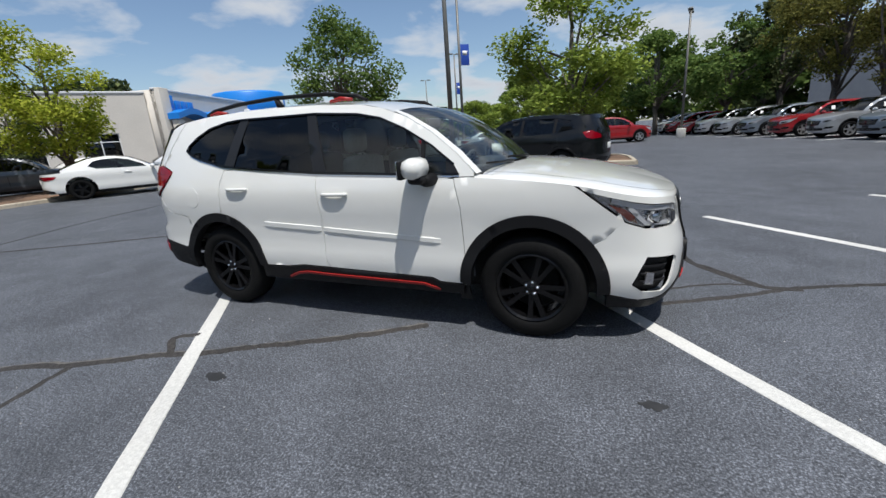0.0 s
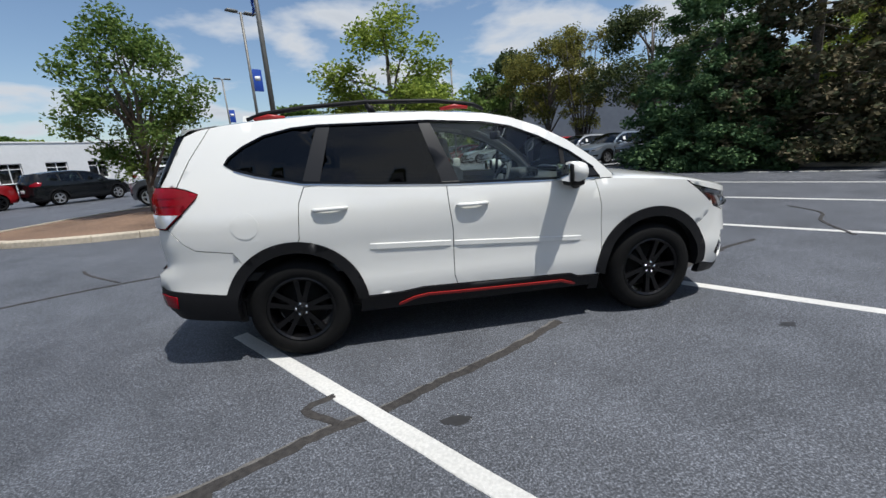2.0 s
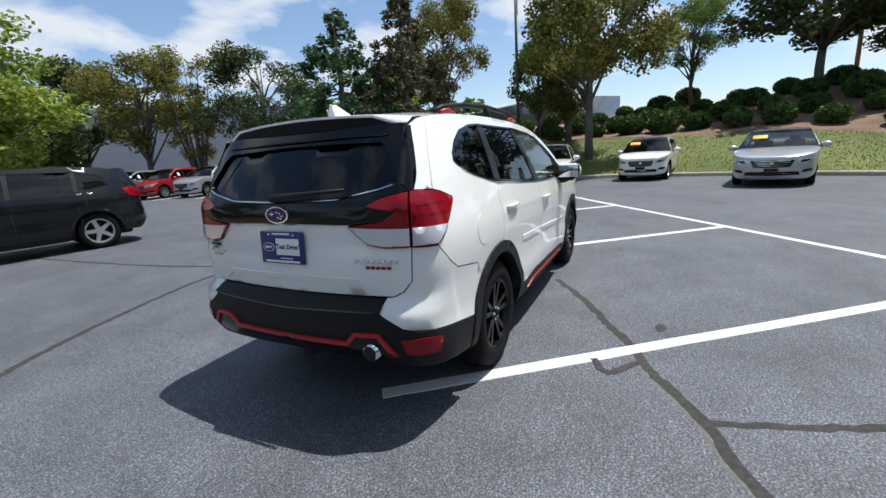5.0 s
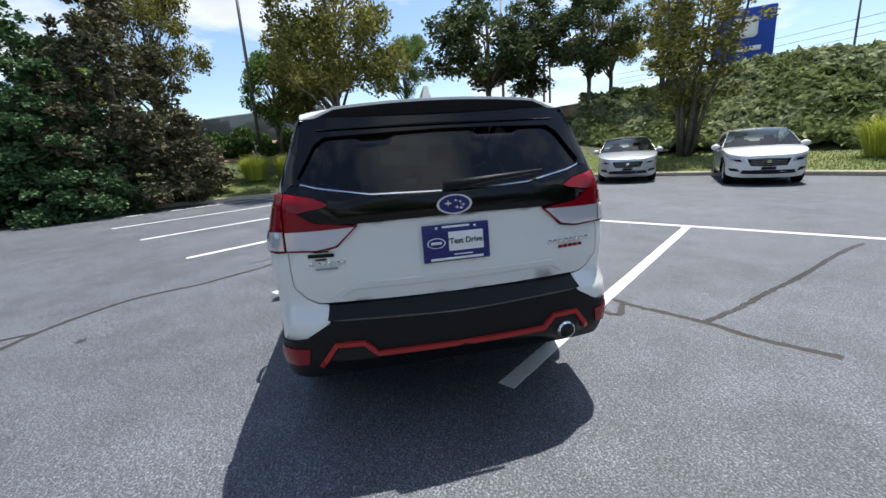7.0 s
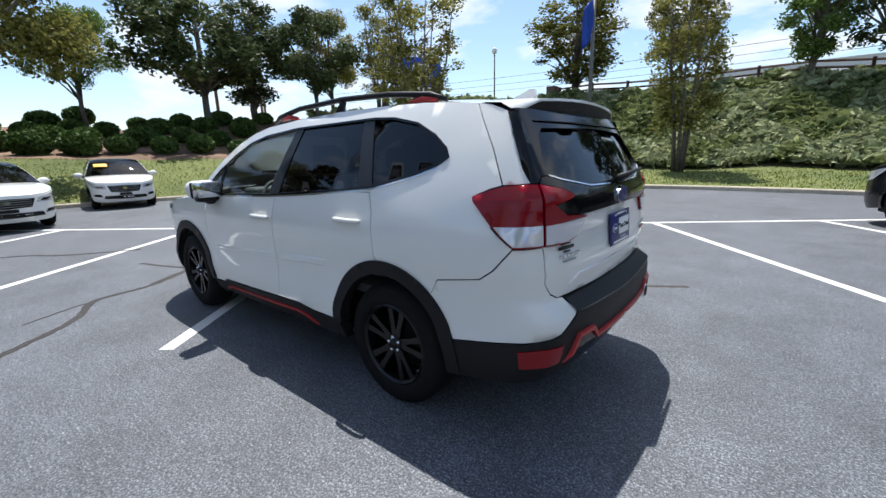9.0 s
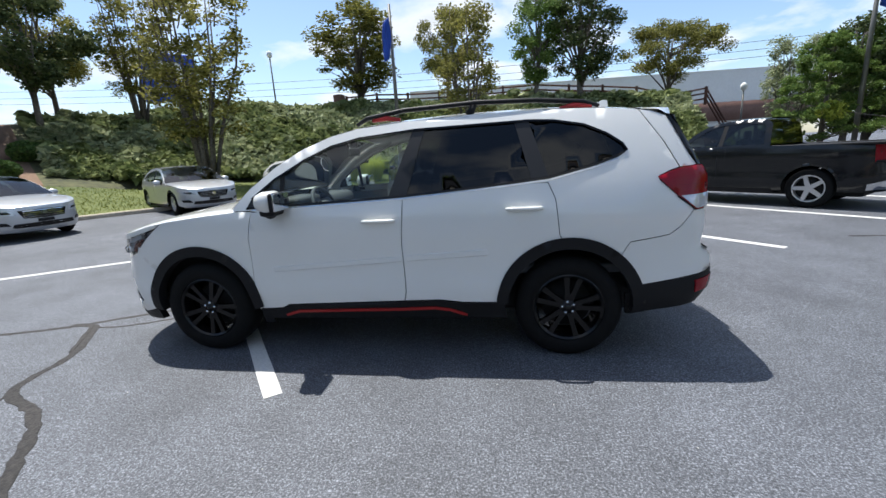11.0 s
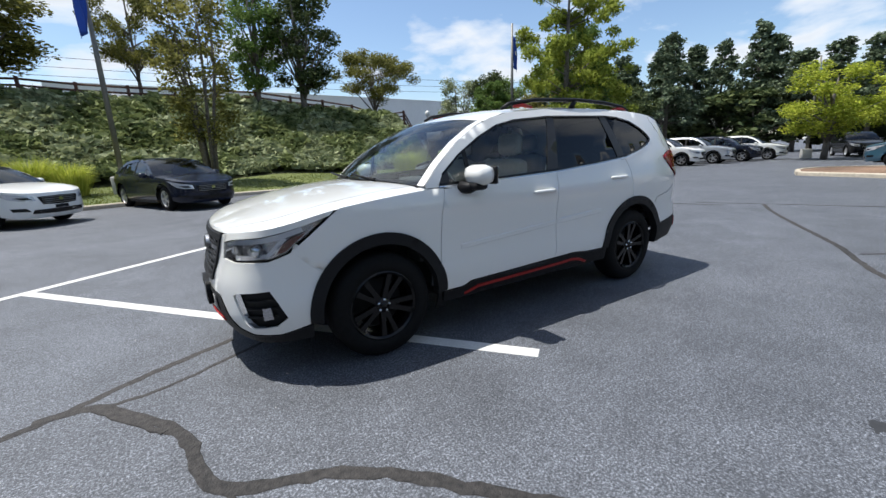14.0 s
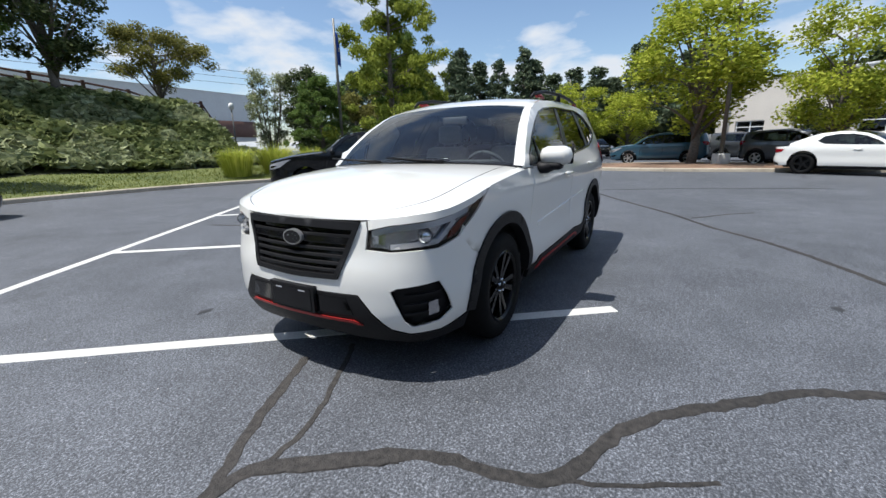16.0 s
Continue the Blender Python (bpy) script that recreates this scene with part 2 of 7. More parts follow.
def mesh_ob(name, verts, faces, material, parent=None, label="", smooth=True):
    me = bpy.data.meshes.new(name)
    me.from_pydata([tuple(v) for v in verts], [], faces)
    me.materials.append(material)
    if smooth:
        me.polygons.foreach_set("use_smooth", [True] * len(me.polygons))
    me.update()
    ob = new(name, me)
    ob.parent = parent
    if label:
        ob["label"] = label
    return ob


def part(name, bm, material, parent, label="", smooth=True):
    me = bpy.data.meshes.new(name)
    bm.to_mesh(me)
    bm.free()
    me.materials.append(material)
    if smooth:
        me.polygons.foreach_set("use_smooth", [True] * len(me.polygons))
    ob = new(name, me)
    ob.parent = parent
    if label:
        ob["label"] = label
    return ob


def thing(name, m, label, category, group="", kind=""):
    ob = new(name)
    ob.empty_display_size = 0.1
    ob.matrix_world = m
    return tagged(ob, label, category, group, kind)


def box_bm(size, at=(0, 0, 0), bevel=0.0, rot=None, bm=None):
    bm2 = bmesh.new()
    bmesh.ops.create_cube(bm2, size=1, matrix=Matrix.Diagonal((*size, 1)))
    if bevel:
        bmesh.ops.bevel(bm2, geom=bm2.edges[:], offset=bevel, segments=2, affect="EDGES", profile=0.5)
    if rot is not None:
        bmesh.ops.transform(bm2, matrix=rot, verts=bm2.verts)
    bmesh.ops.translate(bm2, vec=at, verts=bm2.verts)
    if bm is None:
        return bm2
    tmp = bpy.data.meshes.new("tmp"); bm2.to_mesh(tmp); bm2.free(); bm.from_mesh(tmp); bpy.data.meshes.remove(tmp)
    return bm


def tube_data(points, radii, sides=8):
    """Verts and faces of a round tube through the points."""
    pts = [Vector(p) for p in points]
    vs, fs = [], []
    up = Vector((0.13, 0.31, 1)).normalized()
    for i, p in enumerate(pts):
        d = (pts[min(i + 1, len(pts) - 1)] - pts[max(i - 1, 0)]).normalized()
        s = d.cross(up)
        s = (s if s.length > 0.05 else d.cross(Vector((1, 0, 0)))).normalized()
        u = s.cross(d)
        for k in range(sides):
            a = 2 * math.pi * k / sides
            vs.append(p + (s * math.cos(a) + u * math.sin(a)) * radii[i])
    for i in range(len(pts) - 1):
        for k in range(sides):
            a, b = i * sides + k, i * sides + (k + 1) % sides
            fs.append((a, b, b + sides, a + sides))
    fs.append(tuple(range(sides))[::-1]); fs.append(tuple(range(len(vs) - sides, len(vs))))
    return vs, fs


def joined(datas):
    V, F = [], []
    for vs, fs in datas:
        o = len(V)
        V += list(vs)
        F += [tuple(i + o for i in f) for f in fs]
    return V, F


def lathe(profile, n=32):
    """Turns (radius, y) pairs about the y axis."""
    vs, fs = [], []
    m = len(profile)
    for k in range(n):
        a = 2 * math.pi * k / n
        for r, y in profile:
            vs.append((r * math.cos(a), y, r * math.sin(a)))
    for k in range(n):
        for i in range(m - 1):
            a, b = k * m + i, ((k + 1) % n) * m + i
            fs.append((a, a + 1, b + 1, b))
    return vs, fs


def spline(pts):
    """A smooth curve through (x, y) pairs."""
    xs, ys = np.array([p[0] for p in pts], float), np.array([p[1] for p in pts], float)
    o = np.argsort(xs); xs, ys = xs[o], ys[o]
    sl = np.diff(ys) / np.diff(xs)
    t = np.r_[sl[0], np.where(sl[:-1] * sl[1:] > 0, 2 * sl[:-1] * sl[1:] / (sl[:-1] + sl[1:] + 1e-12), 0), sl[-1]]
    def f(v):
        v = min(max(v, xs[0]), xs[-1])
        i = min(int(np.searchsorted(xs, v, "right")) - 1, len(xs) - 2)
        h = xs[i + 1] - xs[i]; u = (v - xs[i]) / h
        return float((1 + 2 * u) * (1 - u) ** 2 * ys[i] + u * (1 - u) ** 2 * h * t[i] + u * u * (3 - 2 * u) * ys[i + 1] + u * u * (u - 1) * h * t[i + 1])
    return f

# ---- the lot: asphalt, painted lines, sealed cracks, kerbs, bank ----
S = 900.0
ground = mesh_ob("ground", [(-S, -S, 0), (S, -S, 0), (S, S, 0), (-S, S, 0)], [(0, 1, 2, 3)], M["asphalt"], smooth=False)
tagged(ground, "dark grey worn asphalt of the car park", "ground", kind="structure")


def strip(name, pts, width, z, material, label, category, taper=None, jag=0.0, parent=None):
    """A painted or poured strip a few millimetres thick along a path on the ground."""
    P = [Vector((*p, 0)) for p in pts]
    vs, fs = [], []
    rnd = random.Random(len(pts) * 7 + int(abs(pts[0][0]) * 100))
    for i, p in enumerate(P):
        d = (P[min(i + 1, len(P) - 1)] - P[max(i - 1, 0)]).normalized()
        s = Vector((-d.y, d.x, 0))
        w = width / 2 * (taper[i] if taper else 1)
        a, b = w * (1 + jag * rnd.uniform(-1, 1)), w * (1 + jag * rnd.uniform(-1, 1))
        vs += [p + s * (a + 0.004), p + s * a + Vector((0, 0, z)), p - s * b + Vector((0, 0, z)), p - s * (b + 0.004)]
    for i in range(len(P) - 1):
        for k in range(3):
            fs.append((i * 4 + k, i * 4 + k + 1, i * 4 + 5 + k, i * 4 + 4 + k))
    fs += [(0, 1, 2, 3), (len(vs) - 1, len(vs) - 2, len(vs) - 3, len(vs) - 4)]
    ob = mesh_ob(name, vs, [f[::-1] for f in fs], material, parent, smooth=False)
    if label:
        tagged(ob, label, category, kind="structure")
    return ob


def resample(pts, step, wob=0.0, seed=0):
    rnd = random.Random(seed)
    out = []
    for i in range(len(pts) - 1):
        p0, p1, p2, p3 = (Vector(pts[max(i - 1, 0)]), Vector(pts[i]), Vector(pts[i + 1]), Vector(pts[min(i + 2, len(pts) - 1)]))
        n = max(2, int((p2 - p1).length / step))
        for k in range(n):
            u = k / n
            q = 0.5 * ((2 * p1) + (p2 - p0) * u + (2 * p0 - 5 * p1 + 4 * p2 - p3) * u * u + (3 * p1 - p0 - 3 * p2 + p3) * u ** 3)
            out.append((q.x + rnd.uniform(-wob, wob), q.y + rnd.uniform(-wob, wob)))
    out.append(tuple(pts[-1]))
    return out


STALL, NEXT = Vector((3.38, -4.25)), Vector((2.48, 1.77))
first = Vector((-1.96, -0.32))
for k in range(-3, 7):
    a = first + NEXT * k
    b = a + STALL
    pts = [tuple(a.lerp(b, i / 40)) for i in range(41)]
    tagged(strip("stall_line", pts, 0.105, 0.004, M["line"], "white painted stall line, slightly worn", "stall line", jag=0.04), group="stall lines")
a, b = first + STALL - NEXT * 4, first + STALL + NEXT * 6
strip("aisle_line", [tuple(a.lerp(b, i / 120)) for i in range(121)], 0.105, 0.005, M["line"], "long white painted line joining the stalls", "road marking", jag=0.04)
for k in range(10):
    a = Vector((11.2 - 0.72 * k, 13.9 + 2.85 * k))
    tagged(strip("stall_line", [tuple(a), tuple(a + Vector((4.6, 1.2)))], 0.1, 0.004, M["line"], "white painted stall line, slightly worn", "stall line"), group="far stall lines")

SEALED = [
    ([(-2.3, -2.38), (-1.93, -2.15), (-1.6, -2.04), (-1.13, -1.78), (-0.81, -1.66), (-0.55, -1.51), (0.05, -1.2), (0.57, -0.86)], 0.085),
    ([(-1.6, -2.04), (-1.46, -2.5), (-1.3, -2.9), (-1.05, -3.6), (-0.56, -4.8), (-0.37, -5.4)], 0.06),
    ([(2.17, -0.09), (2.75, 0.2), (3.0, 0.36), (3.3, 0.5), (3.9, 0.7)], 0.07),
    ([(2.86, 0.46), (2.6, 0.42), (2.2, 0.22), (1.9, 0.05)], 0.035),
    ([(3.2, 0.42), (2.93, 0.44), (2.78, 0.62), (2.6, 0.86), (2.5, 1.08), (2.48, 1.3), (2.4, 1.5), (2.22, 1.6), (1.97, 1.7), (1.72, 1.9), (1.54, 2.12), (1.25, 2.46), (1.1, 2.78), (0.86, 3.1), (0.2, 3.45), (-0.5, 3.55), (-1.2, 3.36), (-2.4, 2.85), (-3.4, 2.2), (-4.4, 1.7), (-5.2, 1.2), (-7.0, 0.1), (-8.0, -0.4)], 0.085),
]
HAIRLINE = [
    ([(2.42, 1.45), (2.3, 1.75), (2.12, 2.05)], 0.022),
    ([(-4.1, 1.95), (-4.8, 2.55), (-5.1, 2.9)], 0.04),
    ([(-1.05, -1.72), (-1.25, -1.55), (-1.1, -1.45)], 0.06),
    ([(0.16, 3.47), (-0.02, 4.06), (-0.26, 5.37), (-0.4, 7.0), (-0.5, 9.0)], 0.05),
    ([(-5.55, -2.67), (-6.6, -2.39), (-7.4, -0.84)], 0.035),
    ([(2.6, 0.93), (2.97, 0.41)], 0.04),
    ([(-7.5, -1.5), (-8.4, 0.4), (-9.3, 2.3), (-10, 5)], 0.03),
    ([(5.0, 0.4), (5.5, 1.2), (6.1, 1.7), (6.3, 2.4)], 0.05),
]
for i, (c, w) in enumerate(SEALED + HAIRLINE):
    pts = resample(c, 0.05, 0.006, i)
    strip("crack_seal", pts, w * 0.74, 0.0016 + 0.00045 * i, M["sealant"], "dark tar sealant poured along an asphalt crack", "crack sealant", jag=0.26)


pale = resample([(-2.28, -2.34), (-1.93, -2.11), (-1.6, -2.0), (-1.13, -1.745), (-0.81, -1.625), (-0.55, -1.475), (0.05, -1.165), (0.55, -0.835)], 0.04, 0.006, 40)
strip("crack_edge", pale, 0.020, 0.0012, M["crack_edge"], "pale worn edge along a sealed asphalt crack", "crack", jag=0.5)


def blob_patch(x, y, r, seed, material=M["patch"]):
    rnd = random.Random(seed)
    n = 22
    ph = [rnd.uniform(0.6, 1.2) for _ in range(n)]
    vs = [(x + r * (0.5 * ph[i] + 0.25 * ph[i - 1] + 0.25 * ph[(i + 1) % n]) * math.cos(6.283 * i / n) * 1.4, y + r * ph[i] * math.sin(6.283 * i / n) * 0.7, 0.0022) for i in range(n)]
    tagged(mesh_ob("tar_stain", vs, [tuple(range(n))], material, smooth=False), "small dark oil stain soaked into asphalt", "stain", kind="structure")


for i, (x, y, r) in enumerate([(-0.45, -1.85, 0.06), (2.03, -1.41, 0.055), (-0.2, 2.9, 0.05)]):
    blob_patch(x, y, r, i)

rnd = random.Random(5)
vs, fs = [], []
for i in range(260):
    x, y, r = rnd.uniform(-5, 6), rnd.uniform(-5, 5), rnd.uniform(0.002, 0.006)
    a = rnd.uniform(0, 6.28)
    o = len(vs)
    vs += [(x + r * math.cos(a + k * 2.094), y + r * math.sin(a + k * 2.094), 0.001) for k in range(3)] + [(x, y, 0.001 + r * 0.8)]
    fs += [(o, o + 1, o + 3), (o + 1, o + 2, o + 3), (o + 2, o, o + 3)]
tagged(mesh_ob("grit", vs, fs, M["concrete"], smooth=False), "pale bits of grit scattered on the asphalt", "grit", kind="stuff")

KERB = resample([(11.9, 11.4), (12.6, 9.6), (13.8, 6.8), (14.6, 3.5), (14.6, 0), (13.9, -3.6), (12.2, -7.2), (9.6, -10.2), (6.6, -12.4), (3.0, -13.7), (-1.0, -14.2), (-5.0, -13.8), (-8.6, -12.6), (-11, -12.2)], 0.6)


def kerb_run(pts, closed=False, h=0.14, w=0.16, name="kerb", label="pale concrete kerb along the asphalt"):
    """Kerbstones end to end, each a piece of its own under one kerb."""
    root = thing(name, Matrix.Identity(4), label, "kerb", kind="structure")
    P = [Vector((*p, 0)) for p in pts]
    seg = len(P) if closed else len(P) - 1
    for i in range(seg):
        p, q = P[i], P[(i + 1) % len(P)]
        d = (q - p); L = d.length; d.normalize(); s = Vector((-d.y, d.x, 0))
        p, q = p + d * 0.004, q - d * 0.004
        prof = [(-w / 2, 0), (-w / 2 + 0.01, h - 0.03), (-w / 2 + 0.04, h), (w / 2, h), (w / 2, 0)]
        vv = [e + s * a + Vector((0, 0, b)) for e in (p, q) for a, b in prof]
        ff = [(k, k + 1, k + 6, k + 5) for k in range(4)] + [(0, 4, 3, 2, 1), (5, 6, 7, 8, 9)]
        mesh_ob("kerbstone", vv, ff, M["kerb"], root, smooth=False)
    return root


kerb_run(KERB[::2])


def bank_height(d, u):
    """Height of the planted bank, d metres beyond the kerb, u from 0 to 1 along it."""
    s = min(max((d - 5.2) / 10.5, 0), 1)
    near = min(max((0.50 - u) / 0.15, 0), 1)
    top = 1.4 + 3.0 * min(max((u - 0.22) / 0.33, 0), 1) - 0.5 * near * (u > 0.3) - 1.4 * min(max((u - 0.8) / 0.15, 0), 1)
    return 0.13 + (0.06 + 0.19 * near) * min(d, 6) + top * s * s * (3 - 2 * s) + (0.18 * noise.noise(Vector((d * 0.3, u * 22, 1))) if s > 0 else 0)


BX = []
for i, p in enumerate(KERB):
    u = i / (len(KERB) - 1)
    q0, q1 = Vector(KERB[max(i - 1, 0)]), Vector(KERB[min(i + 1, len(KERB) - 1)])
    d = (q1 - q0).normalized()
    out = Vector((-d.y, d.x))
    BX.append((Vector(p), out, u))


def bank_point(u, d):
    f = u * (len(BX) - 1)
    i = min(int(f), len(BX) - 2)
    k = f - i
    p = BX[i][0].lerp(BX[i + 1][0], k)
    o = BX[i][1].lerp(BX[i + 1][1], k).normalized()
    q = p + o * d
    return Vector((q.x, q.y, bank_height(d, u)))


def bank_sheet(name, ds, material, label, category, u0=0.0, u1=1.0, n=90, lift=0.0):
    vs, fs = [], []
    for i in range(n + 1):
        for d in ds:
            vs.append(bank_point(u0 + (u1 - u0) * i / n, d) + Vector((0, 0, lift)))
    m = len(ds)
    for i in range(n):
        for j in range(m - 1):
            a = i * m + j
            fs.append((a, a + m, a + m + 1, a + 1))
    return tagged(mesh_ob(name, vs, fs, material), label, category, kind="structure")


bank_sheet("lawn", [0.075, 1, 2, 3, 4.2, 5.0, 5.6], M["grass"], "mown green grass strip behind the kerb", "lawn")
bank_sheet("hill", [5.55] + [5.9 + 0.7 * i for i in range(14)] + [16, 20, 30, 60, 140], M["hillsoil"], "sloping planted bank of brown soil", "hill", u0=0.43)
bank_sheet("mulch_bed", [5.55] + [5.9 + 0.7 * i for i in range(14)] + [16, 20, 40, 60], M["mulch"], "sloping bed of reddish brown bark mulch", "mulch bed", u1=0.43, n=50)

# ---- vehicles ----


def inside(poly, pts):
    x, y = pts[:, 0], pts[:, 1]
    r = np.zeros(len(pts), bool)
    for (x0, y0), (x1, y1) in zip(poly, np.roll(poly, -1, 0)):
        c = (y0 > y) != (y1 > y)
        with np.errstate(divide="ignore", invalid="ignore"):
            r ^= c & (x < (x1 - x0) * (y - y0) / (y1 - y0 + 1e-15) + x0)
    return r


def dense(poly, step):
    out = []
    for i in range(len(poly)):
        p, q = np.array(poly[i], float), np.array(poly[(i + 1) % len(poly)], float)
        n = max(1, int(np.ceil(np.linalg.norm(q - p) / step)))
        out += [p + (q - p) * k / n for k in range(n)]
    return np.array(out)


def sheet(name, outline, fn, material, parent, holes=(), step=0.06, rim=0.012, off=0.0, label=""):
    """A curved panel: an outline (with holes) in a surface's own coordinates, laid on the surface fn(a, z, off), its edges folded inwards by rim."""
    from mathutils import geometry
    loops = [dense(outline, step)] + [dense(h, step) for h in holes]
    pts = np.concatenate(loops)
    edges, o = [], 0
    for lp in loops:
        n = len(lp)
        edges += [(o + i, o + (i + 1) % n) for i in range(n)]
        o += n
    lo, hi = loops[0].min(0), loops[0].max(0)
    g = np.stack(np.meshgrid(np.arange(lo[0] + step / 2, hi[0], step), np.arange(lo[1] + step / 2, hi[1], step)), -1).reshape(-1, 2)
    if len(g):
        keep = inside(loops[0], g)
        for h in loops[1:]:
            keep &= ~inside(h, g)
        g = g[keep]
        if len(g):
            dmin = np.min(np.linalg.norm(g[:, None] - pts[None], axis=2), axis=1)
            g = g[dmin > 0.45 * step]
            pts = np.concatenate([pts, g])
    r = geometry.delaunay_2d_cdt([Vector(p) for p in pts], edges, [], 0, 1e-6)
    v2, tris = np.array([tuple(v) for v in r[0]]), [tuple(f) for f in r[2]]
    cen = np.array([v2[list(t)].mean(0) for t in tris])
    ok = inside(loops[0], cen)
    for h in loops[1:]:
        ok &= ~inside(h, cen)
    tris = [t for t, k in zip(tris, ok) if k]
    used = sorted({i for t in tris for i in t})
    new_i = {u: k for k, u in enumerate(used)}
    v2 = v2[used]
    tris = [tuple(new_i[i] for i in t) for t in tris]
    V = [fn(a, z, off) for a, z in v2]
    t0 = tris[len(tris) // 2]
    nrm = (V[t0[1]] - V[t0[0]]).cross(V[t0[2]] - V[t0[0]])
    outw = fn(*v2[t0[0]], off + 0.02) - V[t0[0]]
    flip = nrm.dot(outw) < 0
    if flip:
        tris = [t[::-1] for t in tris]
    F = list(tris)
    if rim:
        seen = {}
        for t in tris:
            for i in range(3):
                e = (t[i], t[(i + 1) % 3])
                seen[e] = True
        bd = [e for e in seen if (e[1], e[0]) not in seen]
        idx = {}
        for i in {i for e in bd for i in e}:
            idx[i] = (len(V), len(V) + 1)
            V += [V[i].copy(), fn(*v2[i], off - rim)]
        F += [(idx[b][0], idx[a][0], idx[a][1], idx[b][1]) for a, b in bd]
    return mesh_ob(name, V, F, material, parent, label)


class Wrap:
    """A car body's skin: a plan curve followed all round (a: metres from the nose, negative on the right side), shifted in and out by height."""

    def __init__(self, plan, front, side, rear):
        half = [(x, y) for x, y in plan]
        ext = [(half[1][0], -half[1][1])] + half + [(half[-2][0], -half[-2][1])]
        P = []
        for i in range(1, len(ext) - 2):
            p0, p1, p2, p3 = (np.array(ext[j]) for j in (i - 1, i, i + 1, i + 2))
            for k in range(12):
                u = k / 12
                P.append(0.5 * ((2 * p1) + (p2 - p0) * u + (2 * p0 - 5 * p1 + 4 * p2 - p3) * u * u + (3 * p1 - p0 - 3 * p2 + p3) * u ** 3))
        P.append(np.array(half[-1]))
        self.P = np.array(P, float)
        self.s = np.r_[0, np.cumsum(np.linalg.norm(np.diff(self.P, axis=0), axis=1))]
        d = np.gradient(self.P, self.s, axis=0)
        d /= np.linalg.norm(d, axis=1)[:, None]
        self.N = np.stack([-d[:, 1], d[:, 0]], 1)
        if self.N[len(self.N) // 2][1] < 0:
            self.N = -self.N
        self.N[0], self.N[-1] = (1, 0), (-1, 0)
        self.end = self.s[-1]
        self.f, self.d, self.r = spline(front), spline(side), spline(rear)
        k = int(np.argmax(self.P[:, 1]))
        self.fy, self.fs = self.P[:k, 1], self.s[:k]
        self.ry, self.rs = self.P[k:, 1][::-1], self.s[k:][::-1]

    def A(self, x):
        return float(np.interp(-x, -self.P[:, 0], self.s))

    def F(self, y):
        return float(np.interp(y, self.fy, self.fs))

    def R(self, y):
        return float(np.interp(y, self.ry, self.rs))

    def at(self, a, z, off=0.0):
        sg, b = (1 if a >= 0 else -1), abs(a)
        if b > self.end:
            sg, b = -sg, 2 * self.end - b
        x, y = np.interp(b, self.s, self.P[:, 0]), np.interp(b, self.s, self.P[:, 1])
        nx, ny = np.interp(b, self.s, self.N[:, 0]), np.interp(b, self.s, self.N[:, 1])
        q = nx * nx + ny * ny
        D = ny * ny / q * self.d(z) + nx * nx / q * (self.f(z) if nx > 0 else self.r(z)) + off
        q = math.sqrt(q)
        return Vector((x + nx / q * D, sg * max(0.0, y + ny / q * D) if b > 0.001 else 0.0, z))

    def mirrored(self, a, z, off=0.0):
        v = self.at(abs(a), z, off)
        return Vector((v.x, -v.y, v.z))

    def both(self):
        return self.at, self.mirrored


def span(name, edge, material, parent, bulge_x=0.0, bulge_z=0.03, n=14, label="", inset=0.0, power=2.0):
    """A skin across the car between an edge curve on its left and the same on its right."""
    vs, fs = [], []
    for p in edge:
        for k in range(n + 1):
            t = (2 * k / n - 1) * (1 - inset)
            b = 1 - abs(t) ** power
            vs.append((p[0] + bulge_x * b, p[1] * t, p[2] + bulge_z * b))
    m = n + 1
    for i in range(len(edge) - 1):
        for k in range(n):
            a = i * m + k
            fs.append((a, a + 1, a + m + 1, a + m))
    ob = mesh_ob(name, vs, fs, material, parent, label)
    return ob


def bonnet(name, W, shoulder, spine, a0, a1, k0, k1, material, parent, side=0, label="", n=22, m=12, power=2.2):
    """A hood or deck: rows from the shoulder line (k=0) to the car's middle (k=1). side 0: both halves; 1, -1: one."""
    vs, fs = [], []
    ks = [k0 + (k1 - k0) * j / m for j in range(m + 1)]
    cols = [(1, k) for k in ks] + ([(-1, k) for k in ks[::-1][1:]] if side == 0 else [])
    for i in range(n + 1):
        a = a0 + (a1 - a0) * i / n
        e = W.at(a, shoulder(a))
        sx, sz = spine(a)
        for sg, k in cols:
            h = (1 - (1 - k) ** power) ** (1 / power)
            s2 = sg if side == 0 else side
            vs.append((e.x + (sx - e.x) * k, s2 * e.y * (1 - k), e.z + (sz - e.z) * h))
    c = len(cols)
    for i in range(n):
        for j in range(c - 1):
            q = i * c + j
            fs.append((q, q + 1, q + c + 1, q + c))
    if side == -1:
        fs = [f[::-1] for f in fs]
    # faces upwards
    v0, v1, v2 = (Vector(vs[i]) for i in fs[len(fs) // 2][:3])
    if (v1 - v0).cross(v2 - v0).z < 0:
        fs = [f[::-1] for f in fs]
    return mesh_ob(name, vs, fs, material, parent, label)


def arc(cx, cz, r, a0, a1, n=18):
    return [(cx + r * math.cos(radians(a0 + (a1 - a0) * i / n)), cz + r * math.sin(radians(a0 + (a1 - a0) * i / n))) for i in range(n + 1)]


